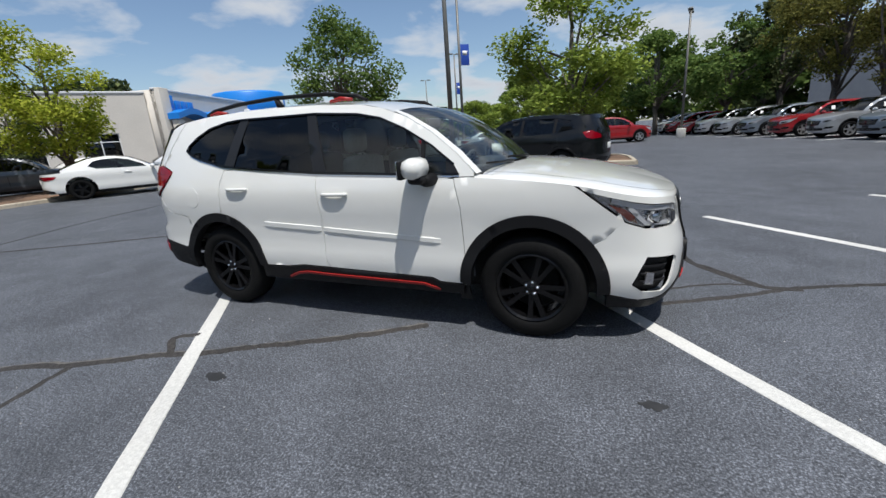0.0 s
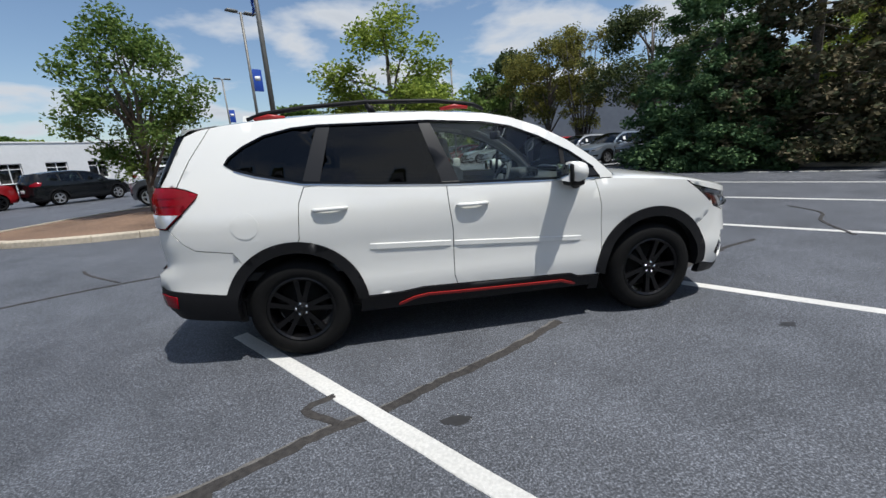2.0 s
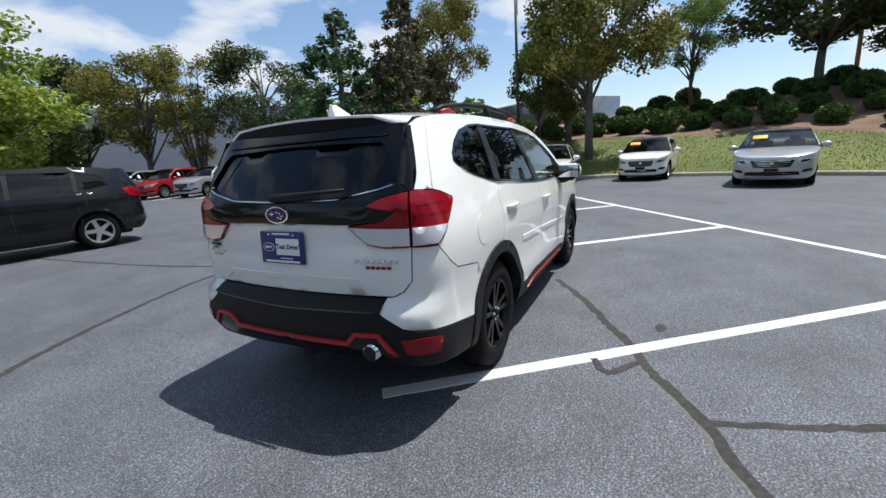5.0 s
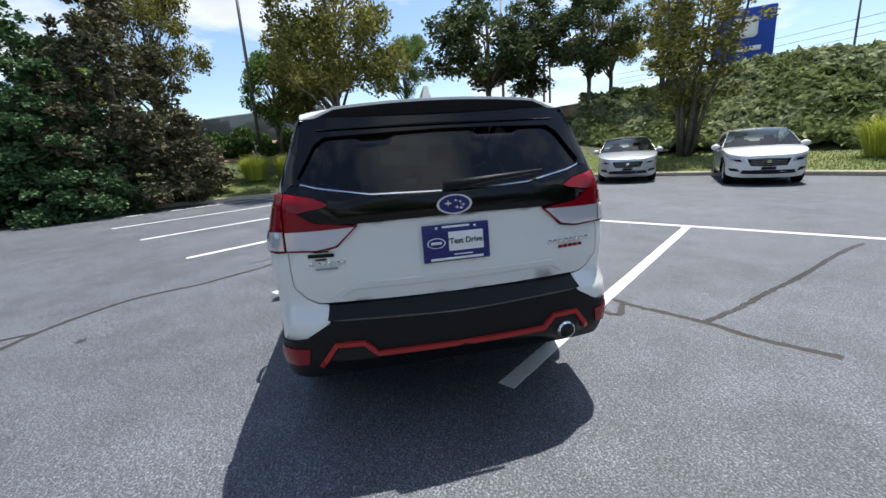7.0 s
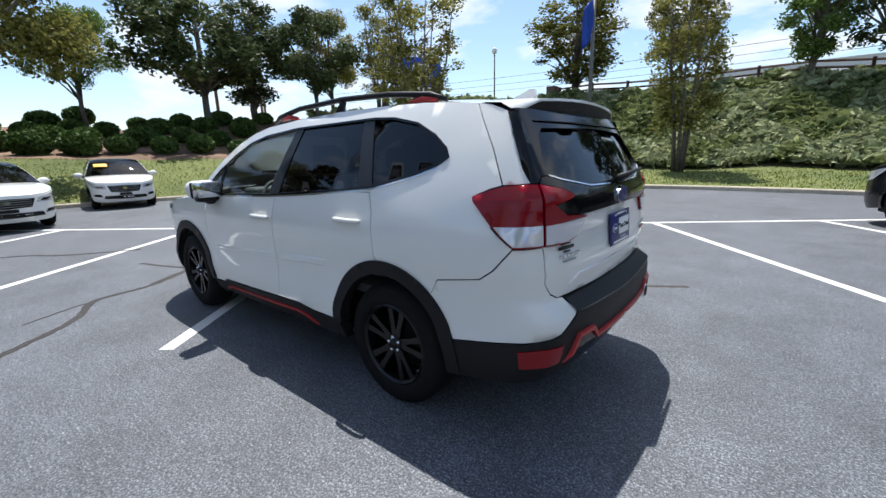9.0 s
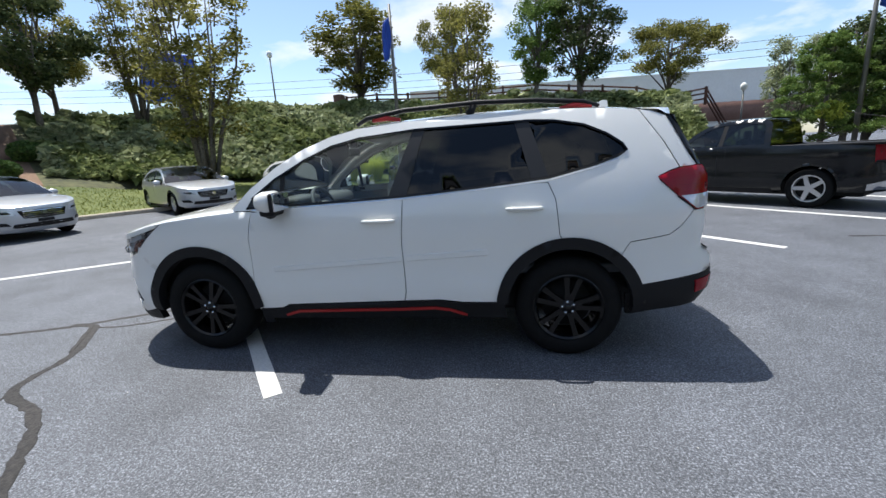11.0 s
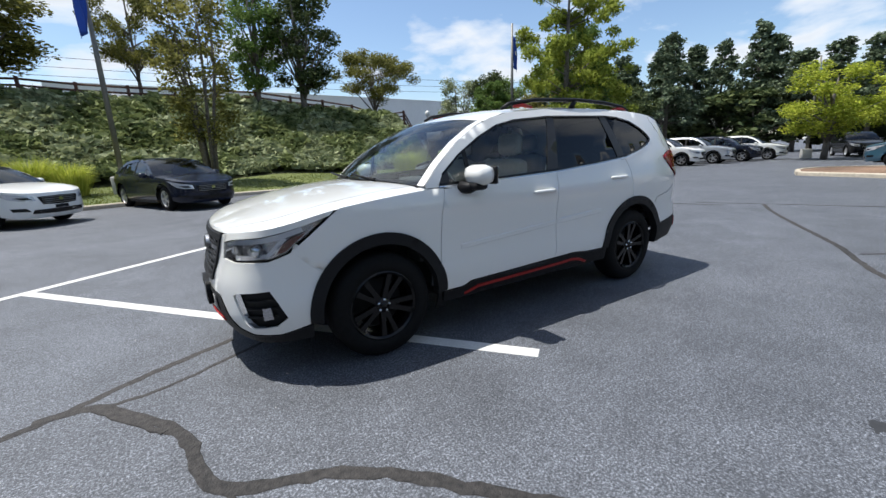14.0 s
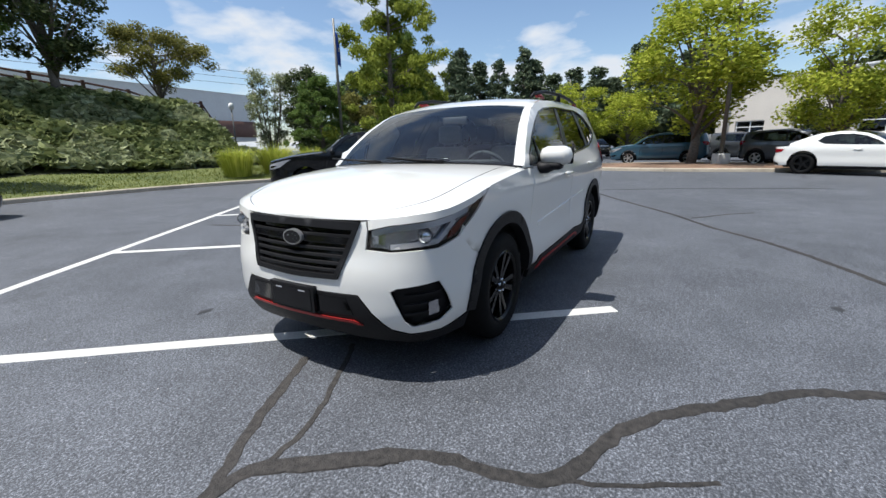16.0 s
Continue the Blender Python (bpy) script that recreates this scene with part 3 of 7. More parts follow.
def wheel(parent, x, y, z, r, width, rim_mat, spokes=5, double=True, rim_r=0.66, turn=0.0, steer=0.0):
    """wheel > tyre, rim, hub cap; y > 0: outer face to the left."""
    w = new("wheel"); w.parent = parent
    w.matrix_local = pose(x, y, z, 0, 0, steer + (0 if y > 0 else 180)) @ pose(0, 0, 0, 0, turn, 0)
    h = width / 2
    R = r * rim_r
    prof = [(R, -h + 0.01), (R + 0.03, -h), (r - 0.05, -h), (r - 0.015, -h + 0.02), (r, -h + 0.05), (r, h - 0.05), (r - 0.015, h - 0.02), (r - 0.05, h), (R + 0.03, h), (R + 0.008, h - 0.006), (R, h - 0.015)]
    mesh_ob("tyre", *lathe(prof, 40), M["rubber"], w)
    datas = [lathe([(R + 0.004, h - 0.012), (R - 0.006, h - 0.006), (R - 0.02, h - 0.018), (R - 0.03, h - 0.07), (R - 0.03, -h + 0.03)], 40)]
    n = spokes * (2 if double else 1)
    for k in range(n):
        ang = 2 * math.pi * (k + (0.16 if double and k % 2 else -0.16 if double else 0)) / n
        d, s = Vector((math.cos(ang), 0, math.sin(ang))), Vector((-math.sin(ang), 0, math.cos(ang)))
        wi, wo = R * (0.085 if double else 0.13), R * (0.055 if double else 0.10)
        yi, yo = h - 0.035, h - 0.02
        vv = [d * (R * 0.16) + s * wi + Vector((0, yi, 0)), d * (R * 0.16) - s * wi + Vector((0, yi, 0)),
              d * (R * 0.55) + s * wi * 0.75 + Vector((0, yi + 0.006, 0)), d * (R * 0.55) - s * wi * 0.75 + Vector((0, yi + 0.006, 0)),
              d * (R * 0.97) + s * wo * 1.5 + Vector((0, yo, 0)), d * (R * 0.97) - s * wo * 1.5 + Vector((0, yo, 0))]
        vv += [v - Vector((0, 0.035, 0)) for v in vv]
        datas.append((vv, [(0, 1, 3, 2), (2, 3, 5, 4), (1, 7, 9, 3), (3, 9, 11, 5), (0, 2, 8, 6), (2, 4, 10, 8)]))
    datas.append(lathe([(0.0001, h - 0.018), (R * 0.12, h - 0.02), (R * 0.2, h - 0.032), (R * 0.24, h - 0.06)], 20))
    mesh_ob("rim", *joined(datas), rim_mat, w, smooth=False)
    mesh_ob("brake_disc", *lathe([(0.0001, -0.01), (R * 0.72, -0.01), (R * 0.72, -0.03), (0.0001, -0.03)], 28), M["steel"] if rim_mat is not M["rim_black"] else M["dark"], w)
    mesh_ob("hub_cap", *lathe([(0.0001, h - 0.010), (R * 0.09, h - 0.011), (R * 0.105, h - 0.02)], 20), M["rim_silver"] if rim_mat is not M["rim_black"] else M["gloss_black"], w)
    for k in range(5):
        ang = 2 * math.pi * (k + 0.5) / 5
        nut = [(v[0] + R * 0.17 * math.cos(ang), v[1], v[2] + R * 0.17 * math.sin(ang)) for v in lathe([(0.0001, h - 0.016), (0.009, h - 0.017), (0.010, h - 0.03)], 6)[0]]
        mesh_ob("wheel_nut", nut, lathe([(0, 0), (1, 1), (2, 2)], 6)[1], M["chrome"], w)
    return w


def half_loop(pts):
    """A closed outline from its left half, which runs from the middle out and back to the middle."""
    right = [(-a, z) for a, z in pts[::-1] if a > 1e-6]
    return list(pts) + right


def tail_loop(pts, end):
    """As half_loop, about the middle of the tail; the points' own middle is written 0."""
    left = [(a if a > 1e-6 else end, z) for a, z in pts]
    return left + [(2 * end - a, z) for a, z in left[::-1] if a < end - 1e-6]


def ribbon(pts, w):
    """An outline of a band of width w along a line."""
    P = [np.array(p, float) for p in pts]
    up, dn = [], []
    for i, p in enumerate(P):
        d = P[min(i + 1, len(P) - 1)] - P[max(i - 1, 0)]
        d /= np.linalg.norm(d)
        n = np.array([-d[1], d[0]])
        up.append(tuple(p + n * w / 2)); dn.append(tuple(p - n * w / 2))
    return up + dn[::-1]


def bead(name, pts, fn, half, proud, material, parent, step=.05, label=""):
    """A raised strip along a line on a skin: flat face, sloped edges, closed ends."""
    P = [np.array(p, float) for p in pts]
    Q = []
    for i in range(len(P) - 1):
        n = max(1, int(np.ceil(np.linalg.norm(P[i + 1] - P[i]) / step)))
        Q += [P[i] + (P[i + 1] - P[i]) * k / n for k in range(n)]
    Q.append(P[-1])
    vs, fs = [], []
    for i, p in enumerate(Q):
        d = Q[min(i + 1, len(Q) - 1)] - Q[max(i - 1, 0)]
        d /= np.linalg.norm(d)
        n = np.array([-d[1], d[0]])
        end = .4 if i in (0, len(Q) - 1) else 1
        for w, o in ((half, -.004), (half * .72, proud * end), (-half * .72, proud * end), (-half, -.004)):
            q = p + n * w
            vs.append(fn(q[0], q[1], o))
    for i in range(len(Q) - 1):
        for j in range(3):
            a = i * 4 + j
            fs.append((a, a + 1, a + 5, a + 4))
    fs += [(0, 3, 2, 1), (len(vs) - 4, len(vs) - 3, len(vs) - 2, len(vs) - 1)]
    c = (vs[5] - vs[1]).cross(vs[2] - vs[1])
    if c.dot(fn(*Q[0], .05) - fn(*Q[0], 0)) > 0:
        fs = [f[::-1] for f in fs]
    return mesh_ob(name, vs, fs, material, parent, label, smooth=False)


def ball(name, c, r, material, parent, n=16):
    bm = bmesh.new()
    bmesh.ops.create_uvsphere(bm, u_segments=n, v_segments=n // 2 + 2, radius=1)
    bmesh.ops.transform(bm, matrix=Matrix.Translation(c) @ Matrix.Diagonal((*(r if hasattr(r, "__len__") else (r, r, r)), 1)), verts=bm.verts)
    return part(name, bm, material, parent)


def text_on(body, size, m, material, parent, name="lettering", label="", align="CENTER", width=0):
    cu = bpy.data.curves.new(name, "FONT")
    cu.body, cu.size, cu.align_x, cu.align_y, cu.extrude = body, size, align, "CENTER", 0.0006
    cu.offset = 0.0009
    tmp = bpy.data.objects.new(name, cu)
    scene.collection.objects.link(tmp)
    me = bpy.data.meshes.new_from_object(tmp.evaluated_get(bpy.context.evaluated_depsgraph_get()))
    bpy.data.objects.remove(tmp)
    me.materials.clear(); me.materials.append(material)
    ob = new(name, me)
    ob.parent = parent
    ob.matrix_local = m
    if label:
        ob["label"] = label
    return ob


def hero_car():
    car = thing("suv_car", Matrix.Identity(4), "white SUV with black wheels and orange-red trim on asphalt", "car")
    W = Wrap([(2.27, 0), (2.26, .25), (2.218, .49), (2.13, .68), (1.99, .80), (1.78, .862), (1.56, .880), (1.335, .888), (.9, .895), (0, .9), (-.9, .9), (-1.335, .90), (-1.68, .893), (-1.90, .876), (-2.05, .850), (-2.135, .800), (-2.18, .72), (-2.215, .52), (-2.235, .26), (-2.24, 0)],
             [(.2, -.10), (.3, -.03), (.4, 0), (.55, .0), (.62, -.008), (.7, -.03), (.76, -.042), (.85, -.055), (.95, -.09), (1.05, -.16)],
             [(.2, -.07), (.3, -.035), (.4, -.006), (.5, .004), (.6, -.006), (.75, -.004), (.9, .006), (1.0, .002), (1.08, -.018), (1.2, -.055), (1.35, -.112), (1.5, -.178), (1.6, -.228), (1.7, -.29)],
             [(.3, -.06), (.42, .03), (.5, .065), (.62, .07), (.69, .065), (.735, .0), (.80, .005), (.85, .015), (.95, .01), (1.0, .0), (1.1, .0), (1.18, .0), (1.25, -.035), (1.4, -.12), (1.55, -.21), (1.66, -.28)])
    A, F, R = W.A, W.F, W.R
    wt, pl = M["white"], M["plastic"]
    cx, cz, ro = 1.335, .365, .462
    sh = spline([(0, .885), (F(.45), .892), (A(2.0), .93), (A(1.6), 1.015), (A(1.2), 1.06), (A(.84), 1.088)])
    sill = [(-.91, .40), (-.64, .402), (-.47, .422), (-.22, .415), (.65, .388), (.71, .358), (.88, .35)]
    wb = [(.84, 1.085), (.4, 1.108), (-.12, 1.128), (-.28, 1.136), (-.75, 1.17), (-1.21, 1.215), (-1.5, 1.285), (-1.63, 1.33)]
    belt = spline([(x, z - .012) for x, z in wb] + [(-1.75, 1.335), (-2.0, 1.30), (1.02, 1.078)])
    S = lambda pts: [(A(x), z) for x, z in pts]
    for fn, sg in ((W.at, 1), (W.mirrored, -1)):
        def sp(name, pts, m, **k):
            return sheet(name, pts, fn, m, car, **k)
        fa = arc(cx, cz, ro, 18, 176, 22)
        # fender
        sp("front_fender", S([(.893, .352), (.903, .57), (.889, .9), (.848, 1.08)]) + [(A(x), sh(A(x)) + .003) for x in np.arange(.95, 1.60, .045)] + S([(1.632, .985), (1.832, .828), (1.872, .797), (1.775, .70)] + [p for p in arc(cx, cz, ro, 40, 176, 20)]), wt, step=.05)
        sp("seam_backing", S([(1.69, .64), (1.73, .76), (1.85, .845), (1.89, .76), (1.80, .64)]), wt, step=.04, off=-.006, rim=0)
        # doors
        d1 = S([(.888, .36), (.71, .366), (.65, .396), (-.22, .423), (-.237, .49), (-.228, .82), (-.245, 1.0), (-.25, 1.122)] + [(x, belt(x)) for x in (-.12, .1, .4, .65)] + [(.843, 1.075), (.884, .9), (.898, .57)])
        sp("front_door", d1, wt, step=.055)
        d2 = S([(-.226, .423), (-.47, .43), (-.64, .41), (-.893, .408)] + [p for p in arc(-cx, cz, ro, 6, 84, 12)] + [(-1.268, .86), (-1.243, 1.09), (-1.20, 1.19)] + [(x, belt(x)) for x in (-1.1, -.9, -.6, -.4)] + [(-.256, 1.122), (-.251, 1.0), (-.234, .82), (-.243, .49)])
        sp("rear_door", d2, wt, step=.055)
        # quarter panel with pillar and roof edge: one pressing round the windows
        top = [(.98, 1.115), (.86, 1.235), (.67, 1.378), (.47, 1.49), (.27, 1.565), (.08, 1.605), (-.33, 1.638), (-.73, 1.652), (-1.14, 1.652), (-1.46, 1.642), (-1.70, 1.622), (-1.795, 1.611)]
        win = [(.885, 1.104), (.4, 1.118), (-.12, 1.138), (-.28, 1.146), (-.75, 1.18), (-1.21, 1.222), (-1.5, 1.29), (-1.64, 1.335), (-1.695, 1.37), (-1.67, 1.41), (-1.58, 1.475), (-1.44, 1.54), (-1.25, 1.578), (-1.09, 1.588), (-.33, 1.576), (.06, 1.542), (.26, 1.50), (.46, 1.415), (.675, 1.295), (.845, 1.168)]
        up = [(.985, 1.088)] + top + [(-1.924, 1.41), (-2.005, 1.249), (-1.95, 1.232), (-1.868, 1.200), (-1.876, 1.176), (-1.976, 1.078), (-2.074, .99), (-1.992, .89), (-1.93, .843), (-1.70, .805)] + arc(-cx, cz, ro, 132, 85, 10) + [(-1.273, .86), (-1.248, 1.09), (-1.205, 1.195)] + [(x, belt(x)) for x in (-1.1, -.9, -.6, -.3, -.12, .1, .4, .65)] + [(.80, 1.078), (.86, 1.090)]
        sp("body_side", S(up), wt, holes=[S(win)], step=.055, rim=.02)
        # glass and black pillars, 8 mm inside the frame
        def pane(pts, m, name="side_window"):
            o = sp(name, S(pts), m, step=.09, rim=0, off=-.010)
            return o
        pane([(.80, 1.106), (.62, 1.11), (.62, 1.32), (.675, 1.295), (.80, 1.20)], M["glass"], "quarter_glass")
        sp("pillar_trim", S([(.885, 1.104), (.79, 1.106), (.79, 1.208), (.845, 1.168)]), M["pillar"], step=.1, off=-.004)
        pane([(.60, 1.109), (.4, 1.118), (-.12, 1.138), (-.155, 1.14), (-.32, 1.576), (.06, 1.542), (.26, 1.50), (.46, 1.415), (.60, 1.33)], M["glass"])
        pane([(-.28, 1.146), (-.75, 1.18), (-1.10, 1.21), (-1.0, 1.585), (-.40, 1.577)], M["privacy"])
        pane([(-1.21, 1.222), (-1.5, 1.29), (-1.64, 1.335), (-1.695, 1.37), (-1.67, 1.41), (-1.58, 1.475), (-1.44, 1.54), (-1.25, 1.578), (-1.09, 1.588)], M["privacy"])
        sp("pillar_trim", S([(-.155, 1.139), (-.28, 1.145), (-.40, 1.577), (-.32, 1.577)]), M["pillar"], step=.1, off=-.004)
        sp("pillar_trim", S([(-1.10, 1.21), (-1.21, 1.222), (-1.09, 1.588), (-1.0, 1.587)]), M["pillar"], step=.1, off=-.004)
        sp("pillar_trim", S([(.632, 1.105), (.602, 1.106), (.602, 1.33), (.632, 1.31)]), M["plastic"], step=.1, off=-.004)
        bead("window_trim", S(win[:8]), fn, .009, .006, M["gloss_black"], car)
        bead("window_strip", S([(x, z - .013) for x, z in win[:8]]), fn, .004, .005, M["chrome"], car)
        bead("window_trim", S(win[7:]), fn, .008, .005, M["gloss_black"], car)
        # arches, sill, strips
        for c, lo, hi in ((cx, -2, 179), (-cx, 2, 184)):
            outer = arc(c, cz, .478, lo, hi, 30)
            inner = arc(c, cz, .402, lo - (3 if c > 0 else -3), hi + (2 if c < 0 else 3), 30)
            sp("wheel_arch_trim", S(outer + inner[::-1]), pl, step=.05, rim=.07, off=.012)
        sp("sill", S(sill + [(.87, .275), (-.93, .285)]), pl, step=.07, rim=.06, off=.008)
        redline = [(-.66, .305), (-.54, .352), (-.44, .366), (-.23, .357), (.58, .338), (.70, .298)]
        bead("sill_stripe", S(redline), fn, .013, .018, M["orange_red"], car)
        bead("door_moulding", S([(-.815, .757), (-.252, .725)]), fn, .024, .008, wt, car)
        bead("door_moulding", S([(-.228, .723), (.73, .660)]), fn, .021, .008, wt, car)
        for x, z in ((-1.05, 1.035), (-.085, .985)):
            hp = [fn(A(x + u), z + .004, .006 + .018 * max(0, 1 - (u / .112) ** 4)) for u in np.linspace(-.115, .115, 11)]
            mesh_ob("door_handle", *tube_data(hp, [.008] + [.0135] * 9 + [.008], 10), wt, car)
        if sg < 0:
            sp("fuel_flap", S([(-1.60 + .087 * math.cos(t), .975 + .087 * math.sin(t)) for t in np.linspace(0, 6.283, 29)[:-1]]), wt, step=.05, off=.002, rim=.002)
        # headlamp
        ltop = [(A(1.645), .980), (A(1.78), .940), (A(1.92), .905), (A(2.02), .885), (F(.60), .862), (F(.49), .838)]
        lamp = [(F(.478), .750), (F(.60), .738), (A(2.0), .752), (A(1.90), .785), (A(1.845), .835)] + ltop
        sp("hood_lip", [(a, z + .005) for a, z in ltop[::-1]] + [(A(x), sh(A(x)) + .002) for x in (1.615, 1.70, 1.78, 1.86, 1.95, 2.03)] + [(F(.56), sh(F(.56)) + .002), (F(.485), .89)], wt, step=.04)
        hl = sp("headlamp", lamp, M["lamp_bowl"], step=.05, off=-.045, rim=0)
        lens = sheet("lens", lamp, fn, M["lamp_glass"], hl, step=.04, off=0, rim=0)
        lens.visible_shadow = False
        sheet("daytime_light", ribbon([(F(.505), .822), (F(.60), .846), (A(2.02), .868), (A(1.92), .888), (A(1.80), .922)], .030), fn, M["clear_lens"], hl, step=.04, off=-.014, rim=.02)
        sheet("daytime_light", ribbon([(A(1.90), .878), (A(1.955), .82), (A(2.0), .777), (F(.66), .760), (F(.60), .757)], .026), fn, M["clear_lens"], hl, step=.04, off=-.014, rim=.02)
        sheet("turn_signal", [(A(1.95), .782), (A(1.90), .80), (A(1.85), .845), (A(1.785), .90), (A(1.87), .872), (A(1.925), .83)], fn, M["amber"], hl, step=.04, off=-.010, rim=.01)
        sheet("reflector", [(F(.495), .765), (F(.565), .762), (F(.57), .815), (F(.505), .81)], fn, M["chrome"], hl, step=.04, off=-.04, rim=.01)
        c = fn(A(2.055), .805, -.035)
        ball("projector", c, .042, M["chrome"], hl)
        ball("projector", c + Vector((.018, sg * .012, 0)), .036, M["lamp_glass"], hl)
        # fog lamp pocket
        fog = [(F(.595), .535), (F(.625), .552), (F(.79), .576), (F(.81), .50), (F(.825), .405), (F(.795), .352), (F(.69), .332), (F(.655), .37)]
        fp = sp("fog_pocket", fog, M["plastic"], step=.05, off=-.045, rim=0)
        for zz in (.40, .45, .50):
            bead("slat", [(F(.655), zz), (F(.80), zz + .012)], lambda a, z, o: fn(a, z, o - .03), .008, .010, M["plastic"], fp)
        sheet("fog_lamp", [(F(.755), .39), (F(.79), .40), (F(.785), .475), (F(.755), .465)], fn, M["lamp_bowl"], fp, step=.04, off=-.012, rim=.02)
        # tail lamp on the body: red above, clear below
        tlo = sp("tail_lamp", [(A(-1.872), 1.198), (A(-1.95), 1.227), (A(-2.02), 1.244), (R(.795), 1.253), (R(.762), 1.252), (R(.758), .996), (A(-2.080), .991), (A(-1.98), 1.078), (A(-1.879), 1.178)], M["tail_red"], step=.035, off=.012, rim=.03)
        sheet("clear_part", [(A(-1.992), 1.078), (R(.762), 1.086), (R(.761), 1.003), (A(-2.078), .999)], fn, M["clear_lens"], tlo, step=.035, off=.017, rim=.006)
        for zz in (1.135, 1.185):
            bead("lens_rib", [(A(-1.93), zz), (A(-2.03), zz + .004), (R(.775), zz + .006)], fn, .005, .015, M["tail_red"], tlo)
        bead("lamp_gasket", [(A(-1.975), 1.074), (A(-2.080), .988), (R(.762), .993)], fn, .004, .008, M["gloss_black"], tlo)
        # bumper corner and reflector
        sp("rear_bumper_corner", [(R(.650), .741), (R(.702), .77), (R(.747), .83), (R(.756), .99), (A(-2.078), .985), (A(-1.998), .886), (A(-1.932), .837), (A(-1.702), .799)] + S(arc(-cx, cz, ro, 132.5, 160, 8)) + [(A(-1.80), .526), (A(-2.0), .555), (A(-2.125), .578), (R(.70), .605), (R(.60), .668), (R(.586), .69), (R(.61), .737)], wt, step=.045)
        sp("rear_reflector", [(R(.690), .553), (R(.76), .553), (A(-2.098), .535), (A(-2.105), .455), (R(.76), .466), (R(.705), .475)], M["tail_red"], step=.04, off=.012, rim=.012)
        sp("mud_flap", S([(-1.70, .45), (-1.77, .45), (-1.78, .29), (-1.72, .29)]), pl, off=-.05, rim=.02)
        sp("mud_flap", S([(.90, .40), (.84, .40), (.83, .22), (.91, .22)]), pl, off=-.02, rim=.02)
        # mirror
        mr = part("mirror", box_bm((.135, .235, .135), (.632, sg * .985, 1.160), .056), wt, car)
        part("mirror_back", box_bm((.03, .222, .122), (.566, sg * .985, 1.157), .014), M["plastic"], mr)
        part("mirror_base", box_bm((.11, .17, .06), (.64, sg * .955, 1.088), .028), M["plastic"], mr)
        bmx = box_bm((.012, .20, .115), (.549, sg * .985, 1.156), .004)
        part("mirror_glass", bmx, M["chrome"], mr)
        mesh_ob("mirror_arm", *tube_data([(.70, sg * .86, 1.075), (.67, sg * .93, 1.072), (.65, sg * .97, 1.09)], [.045, .04, .035], 10), M["plastic"], mr)
        # roof rail
        rp = [(.10, .60, 1.635), (.02, .605, 1.675), (-.25, .612, 1.712), (-.75, .615, 1.728), (-1.15, .612, 1.715), (-1.45, .605, 1.685), (-1.55, .60, 1.655)]
        rr = mesh_ob("roof_rail", *tube_data([(x, sg * y, z) for x, y, z in rp], [.012, .017, .017, .017, .017, .017, .012], 8), M["plastic"], car)
        for x0, x1 in ((-.02, -.22), (-1.30, -1.50)):
            mesh_ob("rail_foot", *tube_data([(x0, sg * .612, 1.655), ((x0 + x1) / 2, sg * .612, 1.668), (x1, sg * .612, 1.652)], [.012, .018, .012], 8), M["orange_red"], rr)
        mesh_ob("rail_foot", *tube_data([(-.70, sg * .613, 1.65), (-.74, sg * .613, 1.715)], [.03, .02], 8), M["plastic"], rr)
        sp("inner_panel", S([(.95, .40), (.95, 1.06)] + [(x, belt(x) - .03) for x in (.6, 0, -.6, -1.2)] + [(-1.62, 1.28), (-1.9, 1.2), (-1.9, .9), (-1.75, .85), (-.9, .85), (-.85, .40)]), M["trimdark"], step=.15, off=-.06, rim=0)
        sp("pillar_lining", S([(.93, 1.12), (.80, 1.21), (.62, 1.345), (.42, 1.455), (.20, 1.53), (.20, 1.56), (.42, 1.49), (.64, 1.375), (.86, 1.20)]), M["trimlight"], step=.1, off=-.035, rim=0)
        W_ = wheel(car, cx, sg * .765, .352, .352, .225, M["rim_black"], turn=9)
        wheel(car, -cx, sg * .765, .352, .352, .225, M["rim_black"], turn=27)
        # front seats
        seat_at(car, .10, sg * .37, .60, M["seat"])
        seat_at(car, -.85, sg * .38, .62, M["trimdark"])
    # nose
    bump = half_loop([(0, .508), (F(.43), .512), (F(.50), .42), (F(.59), .325), (F(.68), .293), (F(.80), .295), (A(1.92), .312), (A(1.80), .345)] + S(arc(cx, cz, ro, 2, 38, 6)) + [(A(1.772), .695), (A(1.868), .793), (A(1.905), .779), (A(2.0), .745), (F(.60), .731), (F(.471), .743), (F(.483), .842), (F(.475), .884), (F(.44), .882), (F(.31), .59), (0, .578)])
    fog = [(F(.595), .535), (F(.625), .552), (F(.79), .576), (F(.81), .50), (F(.825), .405), (F(.795), .352), (F(.69), .332), (F(.655), .37)]
    sheet("front_bumper", bump, W.at, wt, car, holes=[fog, [(-a, z) for a, z in fog]], step=.035, rim=.014)
    low = half_loop([(0, .503), (F(.425), .507), (F(.492), .415), (F(.585), .318), (F(.68), .286), (F(.80), .288), (A(1.92), .305), (A(1.795), .338), (A(1.80), .245), (F(.70), .228), (F(.5), .245), (0, .27)])
    lv = sheet("lower_valance", low, W.at, pl, car, step=.05, rim=.05, off=.006)
    sheet("lower_grille", half_loop([(0, .49), (F(.36), .49), (F(.40), .40), (0, .395)]), W.at, M["gloss_black"], lv, step=.06, off=.010, rim=.004)
    sheet("valance_stripe", half_loop([(0, .372), (F(.40), .372), (F(.45), .345), (F(.42), .345), (F(.39), .355), (0, .355)]), W.at, M["orange_red"], lv, step=.06, off=.014, rim=.008)
